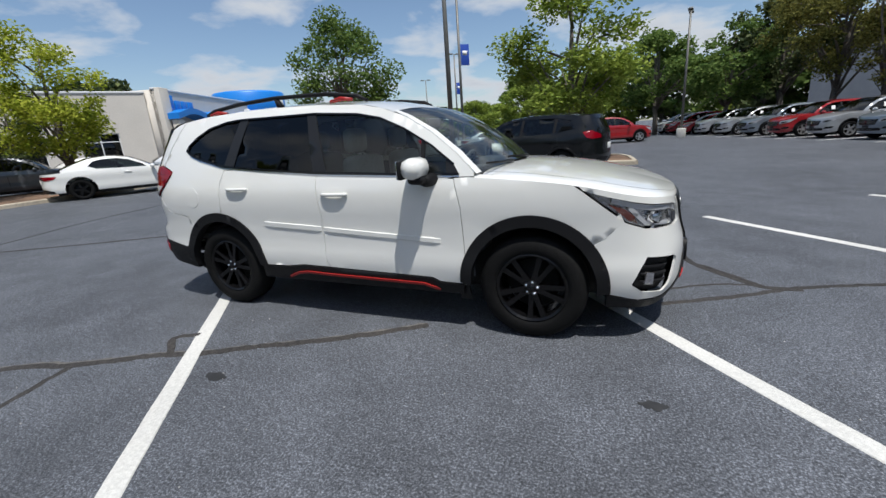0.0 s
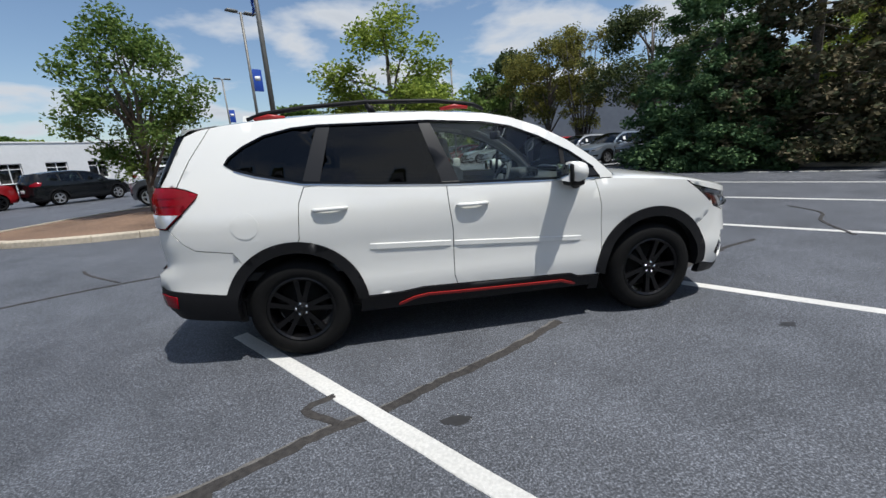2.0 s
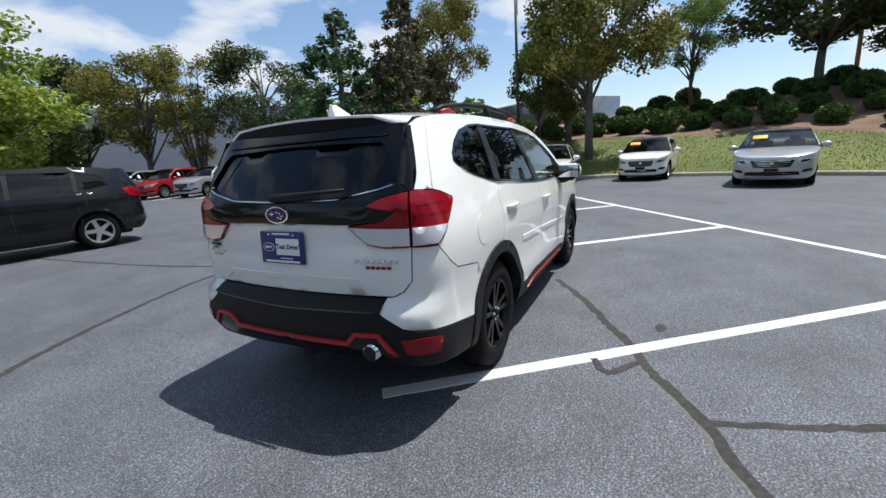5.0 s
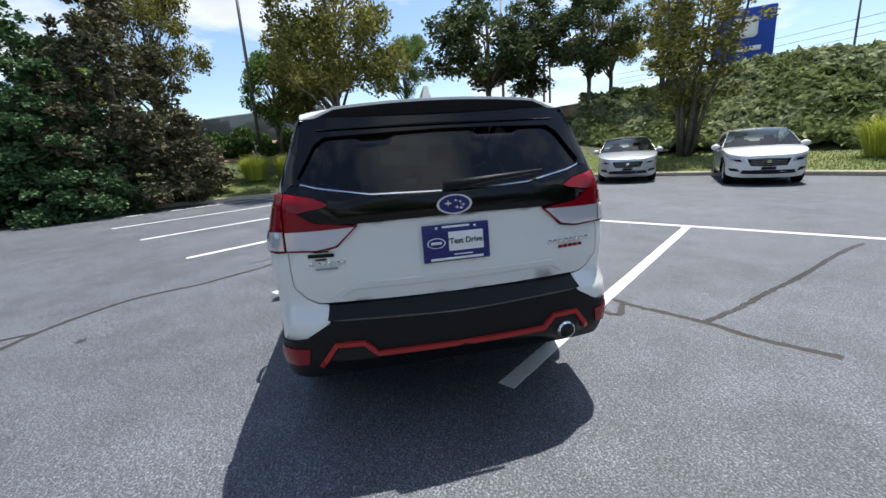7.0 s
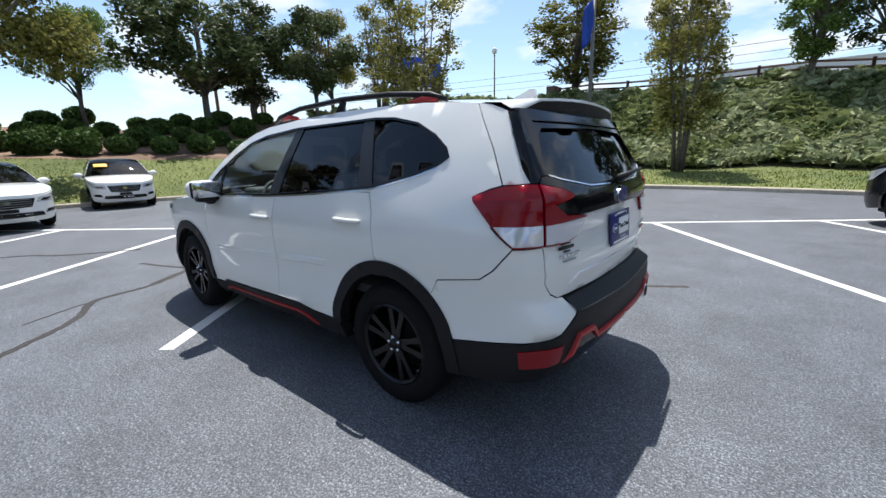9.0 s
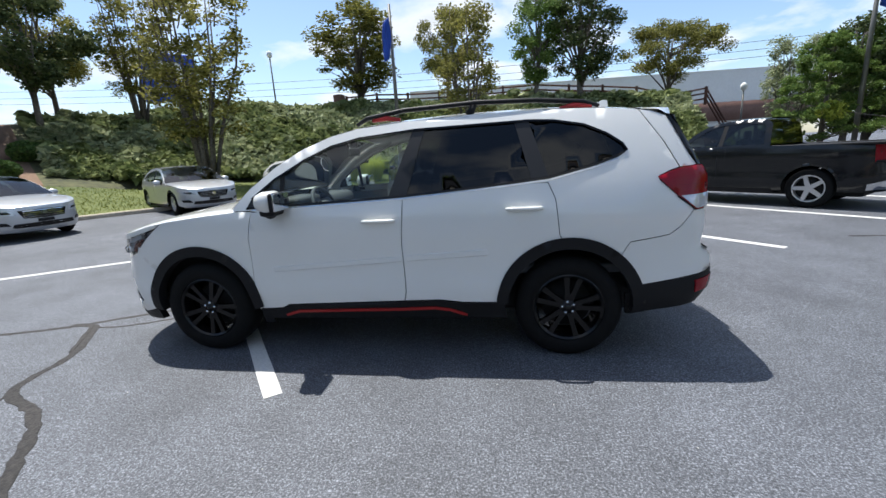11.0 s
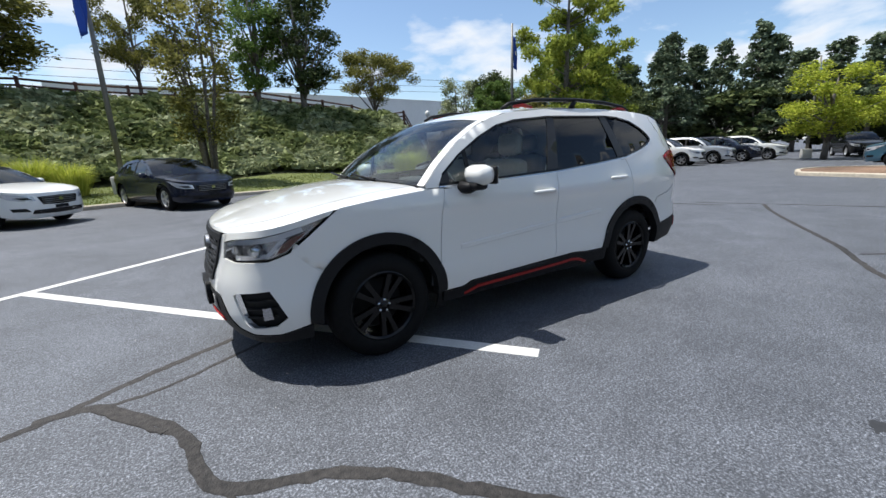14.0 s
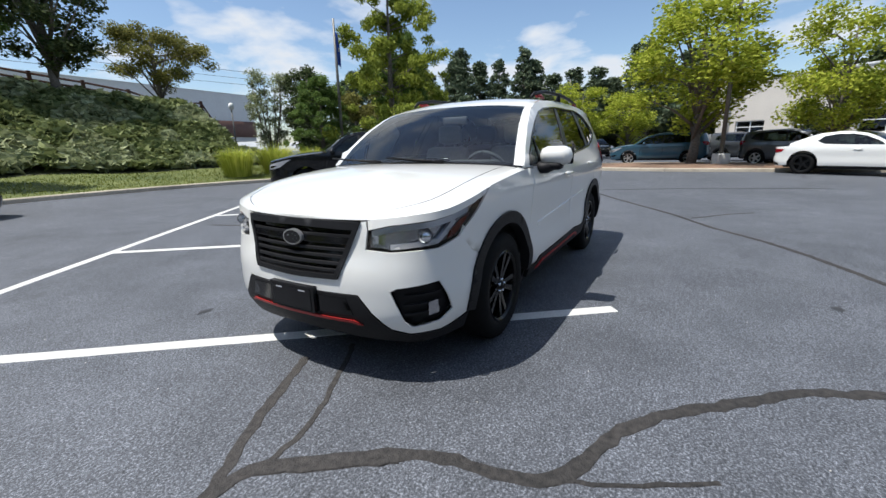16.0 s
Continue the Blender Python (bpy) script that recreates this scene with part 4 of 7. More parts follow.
    gr = sheet("grille", half_loop([(0, .882), (F(.436), .880), (F(.312), .592), (0, .582)]), W.at, M["gloss_black"], car, step=.05, off=-.03, rim=0)
    for i in range(6):
        zz = .625 + .036 * i
        bead("slat", [(-F(.325 + .016 * i), zz + .004), (0, zz), (F(.325 + .016 * i), zz + .004)], W.at, .009, .004, M["plastic"], gr)
    sheet("grille_frame", half_loop([(0, .884), (F(.445), .882), (F(.316), .586), (0, .576)]), W.at, M["plastic"], gr, holes=[half_loop([(0, .848), (F(.40), .842), (F(.298), .612), (0, .602)])], step=.05, off=.012, rim=.035)
    sheet("grille_bar", half_loop([(0, .80), (F(.37), .80), (F(.39), .775), (0, .768)]), W.at, M["gloss_black"], gr, step=.05, off=.006, rim=.02)
    oval = [(.072 * math.cos(t), .785 + .042 * math.sin(t)) for t in np.linspace(0, 6.283, 33)[:-1]]
    em = sheet("emblem", oval, W.at, M["rim_silver"], gr, step=.03, off=.026, rim=.02)
    sheet("emblem_field", [(a * .88, .785 + (z - .785) * .84) for a, z in oval], W.at, M["plastic"], em, step=.03, off=.028, rim=0)
    for ea, ez, er in ((-.028, .008, .018), (.008, .018, .010), (.028, .010, .010), (.040, -.006, .010), (.012, -.012, .010), (.030, -.020, .010)):
        bead("star", [(ea - er * 1.3, .785 + ez), (ea + er * 1.3, .785 + ez)], W.at, er * .35, .031, M["chrome"], em, step=.02)
    pb = sheet("plate_bracket", [(-.17, .385), (.17, .385), (.17, .53), (-.17, .53)], W.at, M["plastic"], car, step=.08, off=.03, rim=.03)
    sheet("bracket_recess", [(-.15, .40), (.15, .40), (.15, .515), (-.15, .515)], W.at, M["gloss_black"], pb, step=.08, off=.033, rim=.004)
    for a in (-.09, .09):
        sheet("bracket_slot", [(a - .025, .50), (a + .025, .50), (a + .025, .508), (a - .025, .508)], W.at, M["clear_lens"], pb, step=.08, off=.0345, rim=0)
    # hood, cowl, windscreen, roof
    a1 = A(.975)
    sx = spline([(0, 2.206), (F(.45), 2.14), (A(2.0), 1.95), (A(1.6), 1.62), (A(1.2), 1.30), (A(.84), 1.06)])
    szx = spline([(1.06, 1.128), (1.3, 1.112), (1.62, 1.062), (1.95, .985), (2.16, .92), (2.235, .892)])
    spine = lambda a: (sx(a), szx(sx(a)))
    bonnet("hood", W, sh, spine, 0.0, a1, .16, 1, wt, car)
    bonnet("hood_edge", W, sh, spine, 0.0, A(1.84), 0, .152, wt, car, side=1, m=3)
    bonnet("hood_edge", W, sh, spine, 0.0, A(1.86), 0, .152, wt, car, side=-1, m=3)
    bonnet("fender_top", W, sh, spine, A(1.86), a1, 0, .152, wt, car, side=1, m=4)
    bonnet("fender_top", W, sh, spine, A(1.86), a1, 0, .152, wt, car, side=-1, m=4)
    bonnet("hood_underside", W, lambda a: sh(a) - .03, lambda a: (spine(a)[0], spine(a)[1] - .03), 0.0, a1, .02, 1, M["dark"], car, m=8, n=14)
    topc = [(1.0, 1.10), (.86, 1.235), (.67, 1.378), (.47, 1.49), (.36, 1.535)]
    ed = [W.at(A(x), z, -.004) for x, z in topc]
    span("cowl", [Vector((1.10, .83, 1.088)), Vector((1.03, .83, 1.092)), Vector((.96, .80, 1.12))], M["plastic"], car, .05, .022)
    span("windscreen", ed, M["glass_front"], car, .10, .035, 18, inset=.065)
    for s in (1, -1):
        vs = [(p[0] + .10 * (1 - t * t), s * p[1] * t, p[2] + .035 * (1 - t * t) + .004) for p in ed for t in (.925, .96, 1.0)]
        fs = [(i * 3 + j, i * 3 + j + 1, i * 3 + j + 4, i * 3 + j + 3) for i in range(len(ed) - 1) for j in range(2)]
        mesh_ob("a_pillar", vs, fs if s < 0 else [f[::-1] for f in fs], wt, car)
    for x0, x1, yy in ((1.02, .93, .30), (1.02, .93, -.28)):
        mesh_ob("wiper", *tube_data([(1.10, yy, 1.135), (1.085, yy - .30, 1.150), (1.06, yy - .55, 1.165)], [.012, .009, .007], 6), M["plastic"], car)
    rt = spline([(.47, 1.49), (.36, 1.535), (.27, 1.565), (.08, 1.605), (-.33, 1.638), (-.73, 1.652), (-1.14, 1.652), (-1.46, 1.642), (-1.70, 1.622), (-1.795, 1.611), (-1.95, 1.585)])
    xs = [.37 - 2.175 * i / 30 for i in range(31)]
    span("roof", [W.at(A(x), rt(x), .0) for x in xs], wt, car, 0, .045, 16, power=2.6)
    span("headliner", [W.at(A(x), rt(x) - .03, -.02) for x in xs[1:-2]], M["trimlight"], car, 0, .035, 10)
    # tailgate: white lower skin, black garnish, black surround with fins, tinted glass
    tg = tail_loop([(0, 1.108), (R(.435), 1.102), (R(.535), 1.002), (R(.62), .986), (R(.751), .991), (R(.742), .83), (R(.697), .774), (R(.645), .746), (0, .740)], W.end)
    tgo = sheet("tailgate", tg, W.at, wt, car, step=.045, rim=.02)
    bead("crease", [(R(.56), .775), (R(.485), .818), (2 * W.end - R(.485), .818), (2 * W.end - R(.56), .775)], W.at, .020, .007, wt, tgo)
    gar = tail_loop([(0, 1.210), (R(.37), 1.219), (R(.60), 1.259), (R(.69), 1.283), (R(.725), 1.280), (R(.752), 1.256), (R(.62), 1.230), (R(.548), 1.199), (R(.58), 1.182), (R(.69), 1.162), (R(.62), 1.120), (R(.44), 1.104), (0, 1.110)], W.end)
    sheet("black_garnish", gar, W.at, M["gloss_black"], tgo, step=.045, off=.012, rim=.03)
    upb = tail_loop([(0, 1.58), (R(.58), 1.58), (R(.68), 1.575), (A(-1.975), 1.560), (A(-2.074), 1.40), (R(.787), 1.257), (R(.755), 1.257), (R(.725), 1.284), (R(.69), 1.287), (R(.60), 1.263), (R(.37), 1.223), (0, 1.214)], W.end)
    hole = tail_loop([(0, 1.500), (R(.57), 1.488), (R(.62), 1.455), (R(.695), 1.315), (R(.675), 1.292), (R(.60), 1.274), (R(.37), 1.234), (0, 1.225)], W.end)
    sheet("window_surround", upb, W.at, M["gloss_black"], tgo, holes=[hole], step=.045, off=.008, rim=.035)
    sheet("rear_window", hole, W.at, M["privacy"], tgo, step=.08, off=-.012, rim=0)
    bead("window_strip", [(R(.675), 1.287), (R(.60), 1.267), (R(.37), 1.227), (W.end, 1.218), (2 * W.end - R(.37), 1.227), (2 * W.end - R(.60), 1.267), (2 * W.end - R(.675), 1.287)], lambda a, z, o: W.at(a, z, o + .010), .004, .004, M["chrome"], tgo)
    for s in (1, -1):
        fn = W.at if s > 0 else W.mirrored
        sheet("tailgate_side", [(A(-1.802), 1.611), (A(-1.88), 1.598), (A(-1.972), 1.562), (A(-2.072), 1.40), (R(.790), 1.257), (A(-2.013), 1.249), (A(-1.932), 1.41)], fn, wt, tgo, step=.045, rim=.015, off=.001)
        bead("lamp_edge", [(A(-1.88), 1.203), (A(-1.95), 1.232), (A(-2.02), 1.249)], fn, .003, .004, M["gloss_black"], tgo)
        tl = sheet("tail_lamp", [(R(.751), 1.252), (R(.62), 1.227), (R(.552), 1.197), (R(.58), 1.185), (R(.695), 1.165), (R(.62), 1.117), (R(.47), 1.098), (R(.437), 1.094), (R(.535), 1.008), (R(.62), .992), (R(.751), .996)], fn, M["tail_red"], tgo, step=.035, off=.014, rim=.03)
        sheet("clear_part", [(R(.749), 1.084), (R(.60), 1.086), (R(.45), 1.091), (R(.537), 1.014), (R(.62), .999), (R(.749), 1.003)], fn, M["clear_lens"], tl, step=.035, off=.019, rim=.006)
    # spoiler: white top, black lip cut back at its ends
    def lip(y):
        q = min(abs(y) / .49, 1)
        x, z = -2.055 + .04 * q * q, 1.640 - .018 * q * q
        w = max(0.0, (abs(y) - .49) / .165)
        return Vector((x + (-1.972 - x) * w, y, z + (1.562 - z) * w))
    ts = [-1 + 2 * i / 24 for i in range(25)]
    rows = [[Vector((-1.80, .652 * t, 1.613 + .045 * (1 - abs(t) ** 2.6))) for t in ts], [Vector((-1.90, .655 * t, 1.604 + .047 * (1 - abs(t) ** 2.8))) for t in ts], [lip(.655 * t) for t in ts]]
    under = [[p + Vector((.014, 0, -.024 - .018 * (1 - abs(t) ** 6))) for p, t in zip(rows[2], ts)], [p + Vector((.045 * (1 - abs(t) ** 8), 0, -.028 - .055 * (1 - abs(t) ** 6))) for p, t in zip(rows[2], ts)], [W.at(R(.60 * abs(t)), 1.52, .016) if t >= 0 else W.mirrored(R(.60 * abs(t)), 1.52, .016) for t in ts]]
    grid = lambda R_: ([v for r in R_ for v in r], [(i * 25 + j, i * 25 + j + 1, i * 25 + j + 26, i * 25 + j + 25) for i in range(len(R_) - 1) for j in range(24)])
    edge = [p + Vector((.004, 0, -.012)) for p in rows[2]]
    mesh_ob("spoiler", *grid(rows + [edge]), wt, tgo)
    mesh_ob("spoiler_edge", *grid([edge] + under), M["plastic"], tgo)
    part("brake_light", box_bm((.012, .20, .008), (-2.036, 0, 1.606), .002), M["tail_red"], tgo)
    wp = mesh_ob("rear_wiper", *tube_data([W.at(W.end, 1.240, .035) + Vector((0, .04, 0)), W.at(W.end, 1.250, .035) + Vector((0, -.20, .008)), W.at(W.end, 1.262, .03) + Vector((0, -.44, .012))], [.022, .014, .008], 8), M["plastic"], tgo)
    e0 = W.at(W.end, 1.156, .02)
    ov = [(0, .082 * math.cos(t), .045 * math.sin(t)) for t in np.linspace(0, 6.283, 33)[:-1]]
    def disc(name, k, dx, m, parent):
        vv = [(e0.x - dx, e0.y + y * k, e0.z + z * k) for _, y, z in ov] + [(e0.x + .015, e0.y + y * k, e0.z + z * k) for _, y, z in ov]
        n = len(ov)
        ff = [tuple(range(n))] + [(i, n + i, n + (i + 1) % n, (i + 1) % n) for i in range(n)]
        return mesh_ob(name, vv, ff, m, parent, smooth=False)
    eb = disc("emblem", 1, .004, M["chrome"], tgo)
    disc("emblem_field", .86, .006, M["plate_blue"], eb)
    for y, z, r in ((.030, .006, .016), (-.006, .016, .009), (-.026, .010, .009), (-.040, -.004, .009), (-.012, -.014, .009), (-.030, -.018, .009)):
        sv = []
        for k in range(8):
            q = r if k % 2 == 0 else r * .3
            sv.append((e0.x - .008, e0.y + y + q * 1.4 * math.cos(k * math.pi / 4), e0.z + z + q * math.sin(k * math.pi / 4)))
        mesh_ob("star", sv, [tuple(range(8))], M["chrome"], eb, smooth=False)
    # number plate holder with dealer insert
    tilt = 4
    pm = pose(-2.258, 0, .980, 90 - tilt, 0, -90)
    pf = new("plate_frame"); pf.parent = car; pf.matrix_local = pm
    fb = box_bm((.315, .172, .010), (0, 0, 0), .004)
    base = part("plate", fb, M["plate_blue"], pf, "dark blue dealer plate")
    part("insert", box_bm((.165, .088, .004), (.045, .006, .007), .001), M["paper"], pf, "white paper insert")
    text_on("\u201cTest Drive\u201d", .036, pose(.045, .006, .0095), M["ink"], pf)
    lo = [(-.095 + .043 * math.cos(t), .002 + .024 * math.sin(t), .0058) for t in np.linspace(0, 6.283, 25)[:-1]]
    mesh_ob("logo", lo, [tuple(range(24))], M["paper"], pf, smooth=False)
    mesh_ob("logo_field", [(x * 1 + (x + .095) * -.12, y * .86, .0066) for x, y, z in lo], [tuple(range(24))], M["plate_blue"], pf, smooth=False)
    part("logo_bar", box_bm((.05, .012, .001), (-.095, .002, .0074)), M["paper"], pf)
    part("caption_bar", box_bm((.13, .010, .001), (0, .074, .0058)), M["paper"], pf)
    part("caption_bar", box_bm((.25, .012, .001), (0, -.074, .0058)), M["paper"], pf)
    part("caption_bar", box_bm((.09, .006, .001), (.03, -.056, .0058)), M["paper"], pf)
    for x in (-.09, .09):
        part("bolt", box_bm((.012, .012, .006), (x, .07, .006), .003), M["chrome"], pf)
    # badges as plain bars
    def on_gate(y, z, w, h, m, name="badge"):
        p = W.at(R(abs(y)), z, .006)
        o = part(name, box_bm((.006, w, h), (0, 0, 0), .0015), m, tgo)
        n = (W.at(R(abs(y)), z, .02) - p).normalized()
        n = Vector((n.x, math.copysign(n.y, y), n.z))
        o.matrix_local = Matrix.Translation((p.x, math.copysign(p.y, y), z)) @ n.to_track_quat("-X", "Z").to_matrix().to_4x4()
    for i in range(8):
        on_gate(-.47 - .030 * i, .925, .019, .017, M["chrome"])
    for i in range(5):
        on_gate(-.53 - .028 * i, .895, .022, .014, M["tail_red"])
    for i in range(6):
        on_gate(.655 - .028 * i, .936, .02, .017, M["chrome"])
    on_gate(.59, .912, .10, .008, M["slate"])
    on_gate(.61, .972, .115, .016, M["gloss_black"], "dealer_sticker")
    on_gate(.61, .955, .05, .007, M["gloss_black"], "dealer_sticker")
    on_gate(.61, .988, .07, .006, M["gloss_black"], "dealer_sticker")
    rb = tail_loop([(0, .672), (R(.583), .690), (R(.60), .663), (R(.70), .600), (A(-2.125), .573), (A(-2.0), .550), (A(-1.79), .521), (A(-1.79), .33), (A(-2.1), .37), (R(.5), .395), (0, .415)], W.end)
    rbo = sheet("rear_bumper", rb, W.at, pl, car, step=.04, rim=.06, off=.006)
    n_s = 36
    aa = [R(.600) + (2 * W.end - 2 * R(.600)) * i / n_s for i in range(n_s + 1)]
    arch = [.017 * (1 - (2 * i / n_s - 1) ** 2) for i in range(n_s + 1)]
    rims = [[W.at(a, .737, -.012) for a in aa], [W.at(a, .734, .012) for a in aa], [W.at(a, .690 - b, .013) for a, b in zip(aa, arch)], [W.at(a, .684 - b, .004) for a, b in zip(aa, arch)]]
    m_s = n_s + 1
    mesh_ob("bumper_step", [v for r in rims for v in r], [(i * m_s + k, i * m_s + k + 1, i * m_s + m_s + k + 1, i * m_s + m_s + k) for i in range(3) for k in range(n_s)], pl, rbo, smooth=False)
    # pale bead stands in for the highlight along the step's lower edge
    bead("step_highlight", [(R(.583), .686), (W.end, .668), (2 * W.end - R(.583), .686)], W.at, .004, .012, M["steel"], rbo)
    sheet("diffuser", tail_loop([(0, .49), (R(.395), .49), (R(.45), .548), (R(.57), .548), (R(.645), .44), (R(.5), .40), (0, .42)], W.end), W.at, M["gloss_black"], rbo, step=.05, off=.009, rim=.003)
    for s in (1, -1):
        fn = W.at if s > 0 else W.mirrored
        bead("bumper_stripe", [(W.end, .505), (R(.40), .508), (R(.455), .566), (R(.577), .567), (R(.66), .452)], fn, .014, .022, M["orange_red"], rbo)
    mesh_ob("exhaust_pipe", *joined([tube_data([(-1.950, -.537, .472), (-2.295, -.537, .472)], [.045, .045], 16), tube_data([(-2.275, -.537, .472), (-2.297, -.537, .472)], [.038, .038], 16)]), M["chrome"], rbo, smooth=True)
    mesh_ob("exhaust_bore", *tube_data([(-2.285, -.537, .472), (-2.299, -.537, .472)], [.036, .036], 16), M["dark"], rbo)
    part("tow_hitch", box_bm((.14, .075, .075), (-2.12, 0, .36), .008), M["plastic"], car)
    fin = [(-1.52, 0, 1.66), (-1.74, 0, 1.66), (-1.735, 0, 1.74), (-1.70, 0, 1.745)]
    mesh_ob("antenna_fin", [(x, y + s * (.03 if z < 1.7 else .008), z) for s in (1, -1) for x, y, z in fin], [(0, 1, 2, 3), (7, 6, 5, 4), (0, 3, 7, 4), (1, 5, 6, 2), (2, 6, 7, 3)], wt, car, smooth=False)
    # underbody, cabin floor, dash, wheel
    part("underbody", box_bm((3.9, 1.18, .34), (-.02, 0, .40), .05), M["dark"], car)
    part("floor_pan", box_bm((1.72, 1.66, .05), (0, 0, .315), .01), M["dark"], car)
    part("floor_pan", box_bm((.34, 1.28, .05), (-1.93, 0, .43), .01), M["dark"], car)
    part("floor_pan", box_bm((.30, 1.30, .05), (1.88, 0, .33), .01), M["dark"], car)
    part("engine_bay", box_bm((1.10, 1.16, .40), (1.44, 0, .68), .05), M["dark"], car)
    part("cabin_floor", box_bm((2.9, 1.55, .06), (-.45, 0, .60), .01), M["trimdark"], car)
    part("luggage_cover", box_bm((.75, 1.35, .03), (-1.62, 0, 1.02), .01), M["trimdark"], car)
    part("dashboard", box_bm((.42, 1.46, .30), (.86, 0, .94), .07), M["trimdark"], car)
    part("instrument_hood", box_bm((.22, .40, .09), (.74, .37, 1.09), .035), M["trimdark"], car)
    part("display", box_bm((.03, .24, .12), (.70, 0, 1.09), .008), M["gloss_black"], car)
    sw = Matrix.Translation((.50, .37, 1.02)) @ Matrix.Rotation(radians(-66), 4, "Y")
    ring = [sw @ Vector((.185 * math.cos(t), .185 * math.sin(t), 0)) for t in np.linspace(0, 6.283, 29)]
    st = mesh_ob("steering_wheel", *tube_data(ring, [.016] * 29, 8), M["trimdark"], car)
    mesh_ob("steering_hub", *tube_data([sw @ Vector((0, 0, -.05)), sw @ Vector((0, 0, .02))], [.09, .075], 12), M["trimdark"], st)
    mesh_ob("spoke", *tube_data([sw @ Vector((0, -.18, 0)), sw @ Vector((0, .18, 0))], [.018, .018], 6), M["trimdark"], st)
    part("rear_mirror", box_bm((.03, .24, .07), (.36, 0, 1.46), .012), M["trimdark"], car)
    return car


def seat_at(car, x, y, z, m):
    bm = box_bm((.50, .50, .16), (x + .05, y, z + .05), .06)
    box_bm((.15, .48, .56), (x - .24, y, z + .36), .06, Matrix.Rotation(0, 4, "Y"), bm)
    s = part("seat", bm, m, car)
    part("headrest", box_bm((.10, .26, .19), (x - .30, y, z + .76), .045), m, s)
    for dy in (-.06, .06):
        mesh_ob("headrest_post", *tube_data([(x - .27, y + dy, z + .60), (x - .30, y + dy, z + .70)], [.007, .007], 6), M["chrome"], s)
    return s


hero_car()


PLAN = [(2.27, 0), (2.255, .25), (2.2, .48), (2.08, .67), (1.88, .795), (1.62, .862), (1.335, .885), (.9, .895), (0, .9), (-.9, .9), (-1.335, .895), (-1.68, .87), (-1.93, .81), (-2.12, .69), (-2.235, .48), (-2.285, .25), (-2.30, 0)]
KINDS = dict(
    suv=dict(L=4.7, B=1.86, kz=1.0, r=.36, roof=[(.98, 1.10), (.84, 1.235), (.62, 1.40), (.40, 1.52), (.15, 1.60), (-.4, 1.655), (-1.1, 1.65), (-1.6, 1.61), (-1.80, 1.57)], win=[(.80, 1.10), (-.2, 1.13), (-1.2, 1.18), (-1.66, 1.26), (-1.55, 1.47), (-1.2, 1.55), (-.3, 1.575), (.1, 1.54), (.42, 1.42), (.76, 1.18)], cuts=[-.2, -1.12], tail="gate"),
    minivan=dict(L=5.1, B=1.98, kz=1.02, r=.35, roof=[(1.15, 1.06), (1.0, 1.17), (.75, 1.36), (.50, 1.50), (.2, 1.60), (-.4, 1.655), (-1.2, 1.655), (-1.75, 1.61), (-1.85, 1.57)], win=[(.98, 1.06), (-.2, 1.08), (-1.2, 1.12), (-1.78, 1.18), (-1.68, 1.50), (-1.2, 1.56), (-.3, 1.575), (.2, 1.53), (.55, 1.40), (.92, 1.12)], cuts=[-.2, -1.15], tail="gate"),
    hatch=dict(L=4.05, B=1.72, kz=.90, r=.31, roof=[(1.1, 1.08), (.95, 1.20), (.7, 1.40), (.45, 1.54), (.15, 1.61), (-.4, 1.645), (-1.1, 1.63), (-1.6, 1.57), (-1.80, 1.53)], win=[(.90, 1.09), (-.2, 1.12), (-1.2, 1.19), (-1.5, 1.27), (-1.35, 1.48), (-.9, 1.56), (-.3, 1.57), (.1, 1.54), (.45, 1.42), (.82, 1.18)], cuts=[-.2, -1.0], tail="gate"),
    sedan=dict(L=4.9, B=1.86, kz=.885, r=.335, roof=[(.98, 1.09), (.82, 1.20), (.55, 1.39), (.28, 1.53), (0, 1.60), (-.4, 1.635), (-.8, 1.61), (-1.15, 1.52), (-1.5, 1.34), (-1.75, 1.17)], win=[(.76, 1.10), (-.2, 1.125), (-1.0, 1.15), (-1.42, 1.20), (-1.22, 1.38), (-.9, 1.49), (-.4, 1.555), (.0, 1.53), (.35, 1.42), (.70, 1.20)], cuts=[-.25, -1.05], tail="deck"),
    coupe=dict(L=5.0, B=1.92, kz=.88, r=.36, roof=[(.70, 1.10), (.55, 1.22), (.30, 1.40), (.05, 1.54), (-.25, 1.60), (-.6, 1.62), (-1.0, 1.57), (-1.35, 1.42), (-1.75, 1.20)], win=[(.50, 1.12), (-.3, 1.14), (-.85, 1.17), (-1.05, 1.28), (-.9, 1.46), (-.6, 1.53), (-.25, 1.53), (.05, 1.45), (.40, 1.24)], cuts=[], tail="deck"),
    pickup=dict(L=5.3, B=1.86, kz=1.07, r=.37, roof=[(.80, 1.10), (.68, 1.22), (.48, 1.40), (.30, 1.52), (.1, 1.58), (-.3, 1.61), (-.62, 1.60), (-.72, 1.50), (-.76, 1.12)], win=[(.62, 1.12), (.1, 1.13), (-.66, 1.14), (-.62, 1.50), (-.3, 1.54), (.05, 1.52), (.30, 1.44), (.58, 1.20)], cuts=[.02], tail="bed"),
)


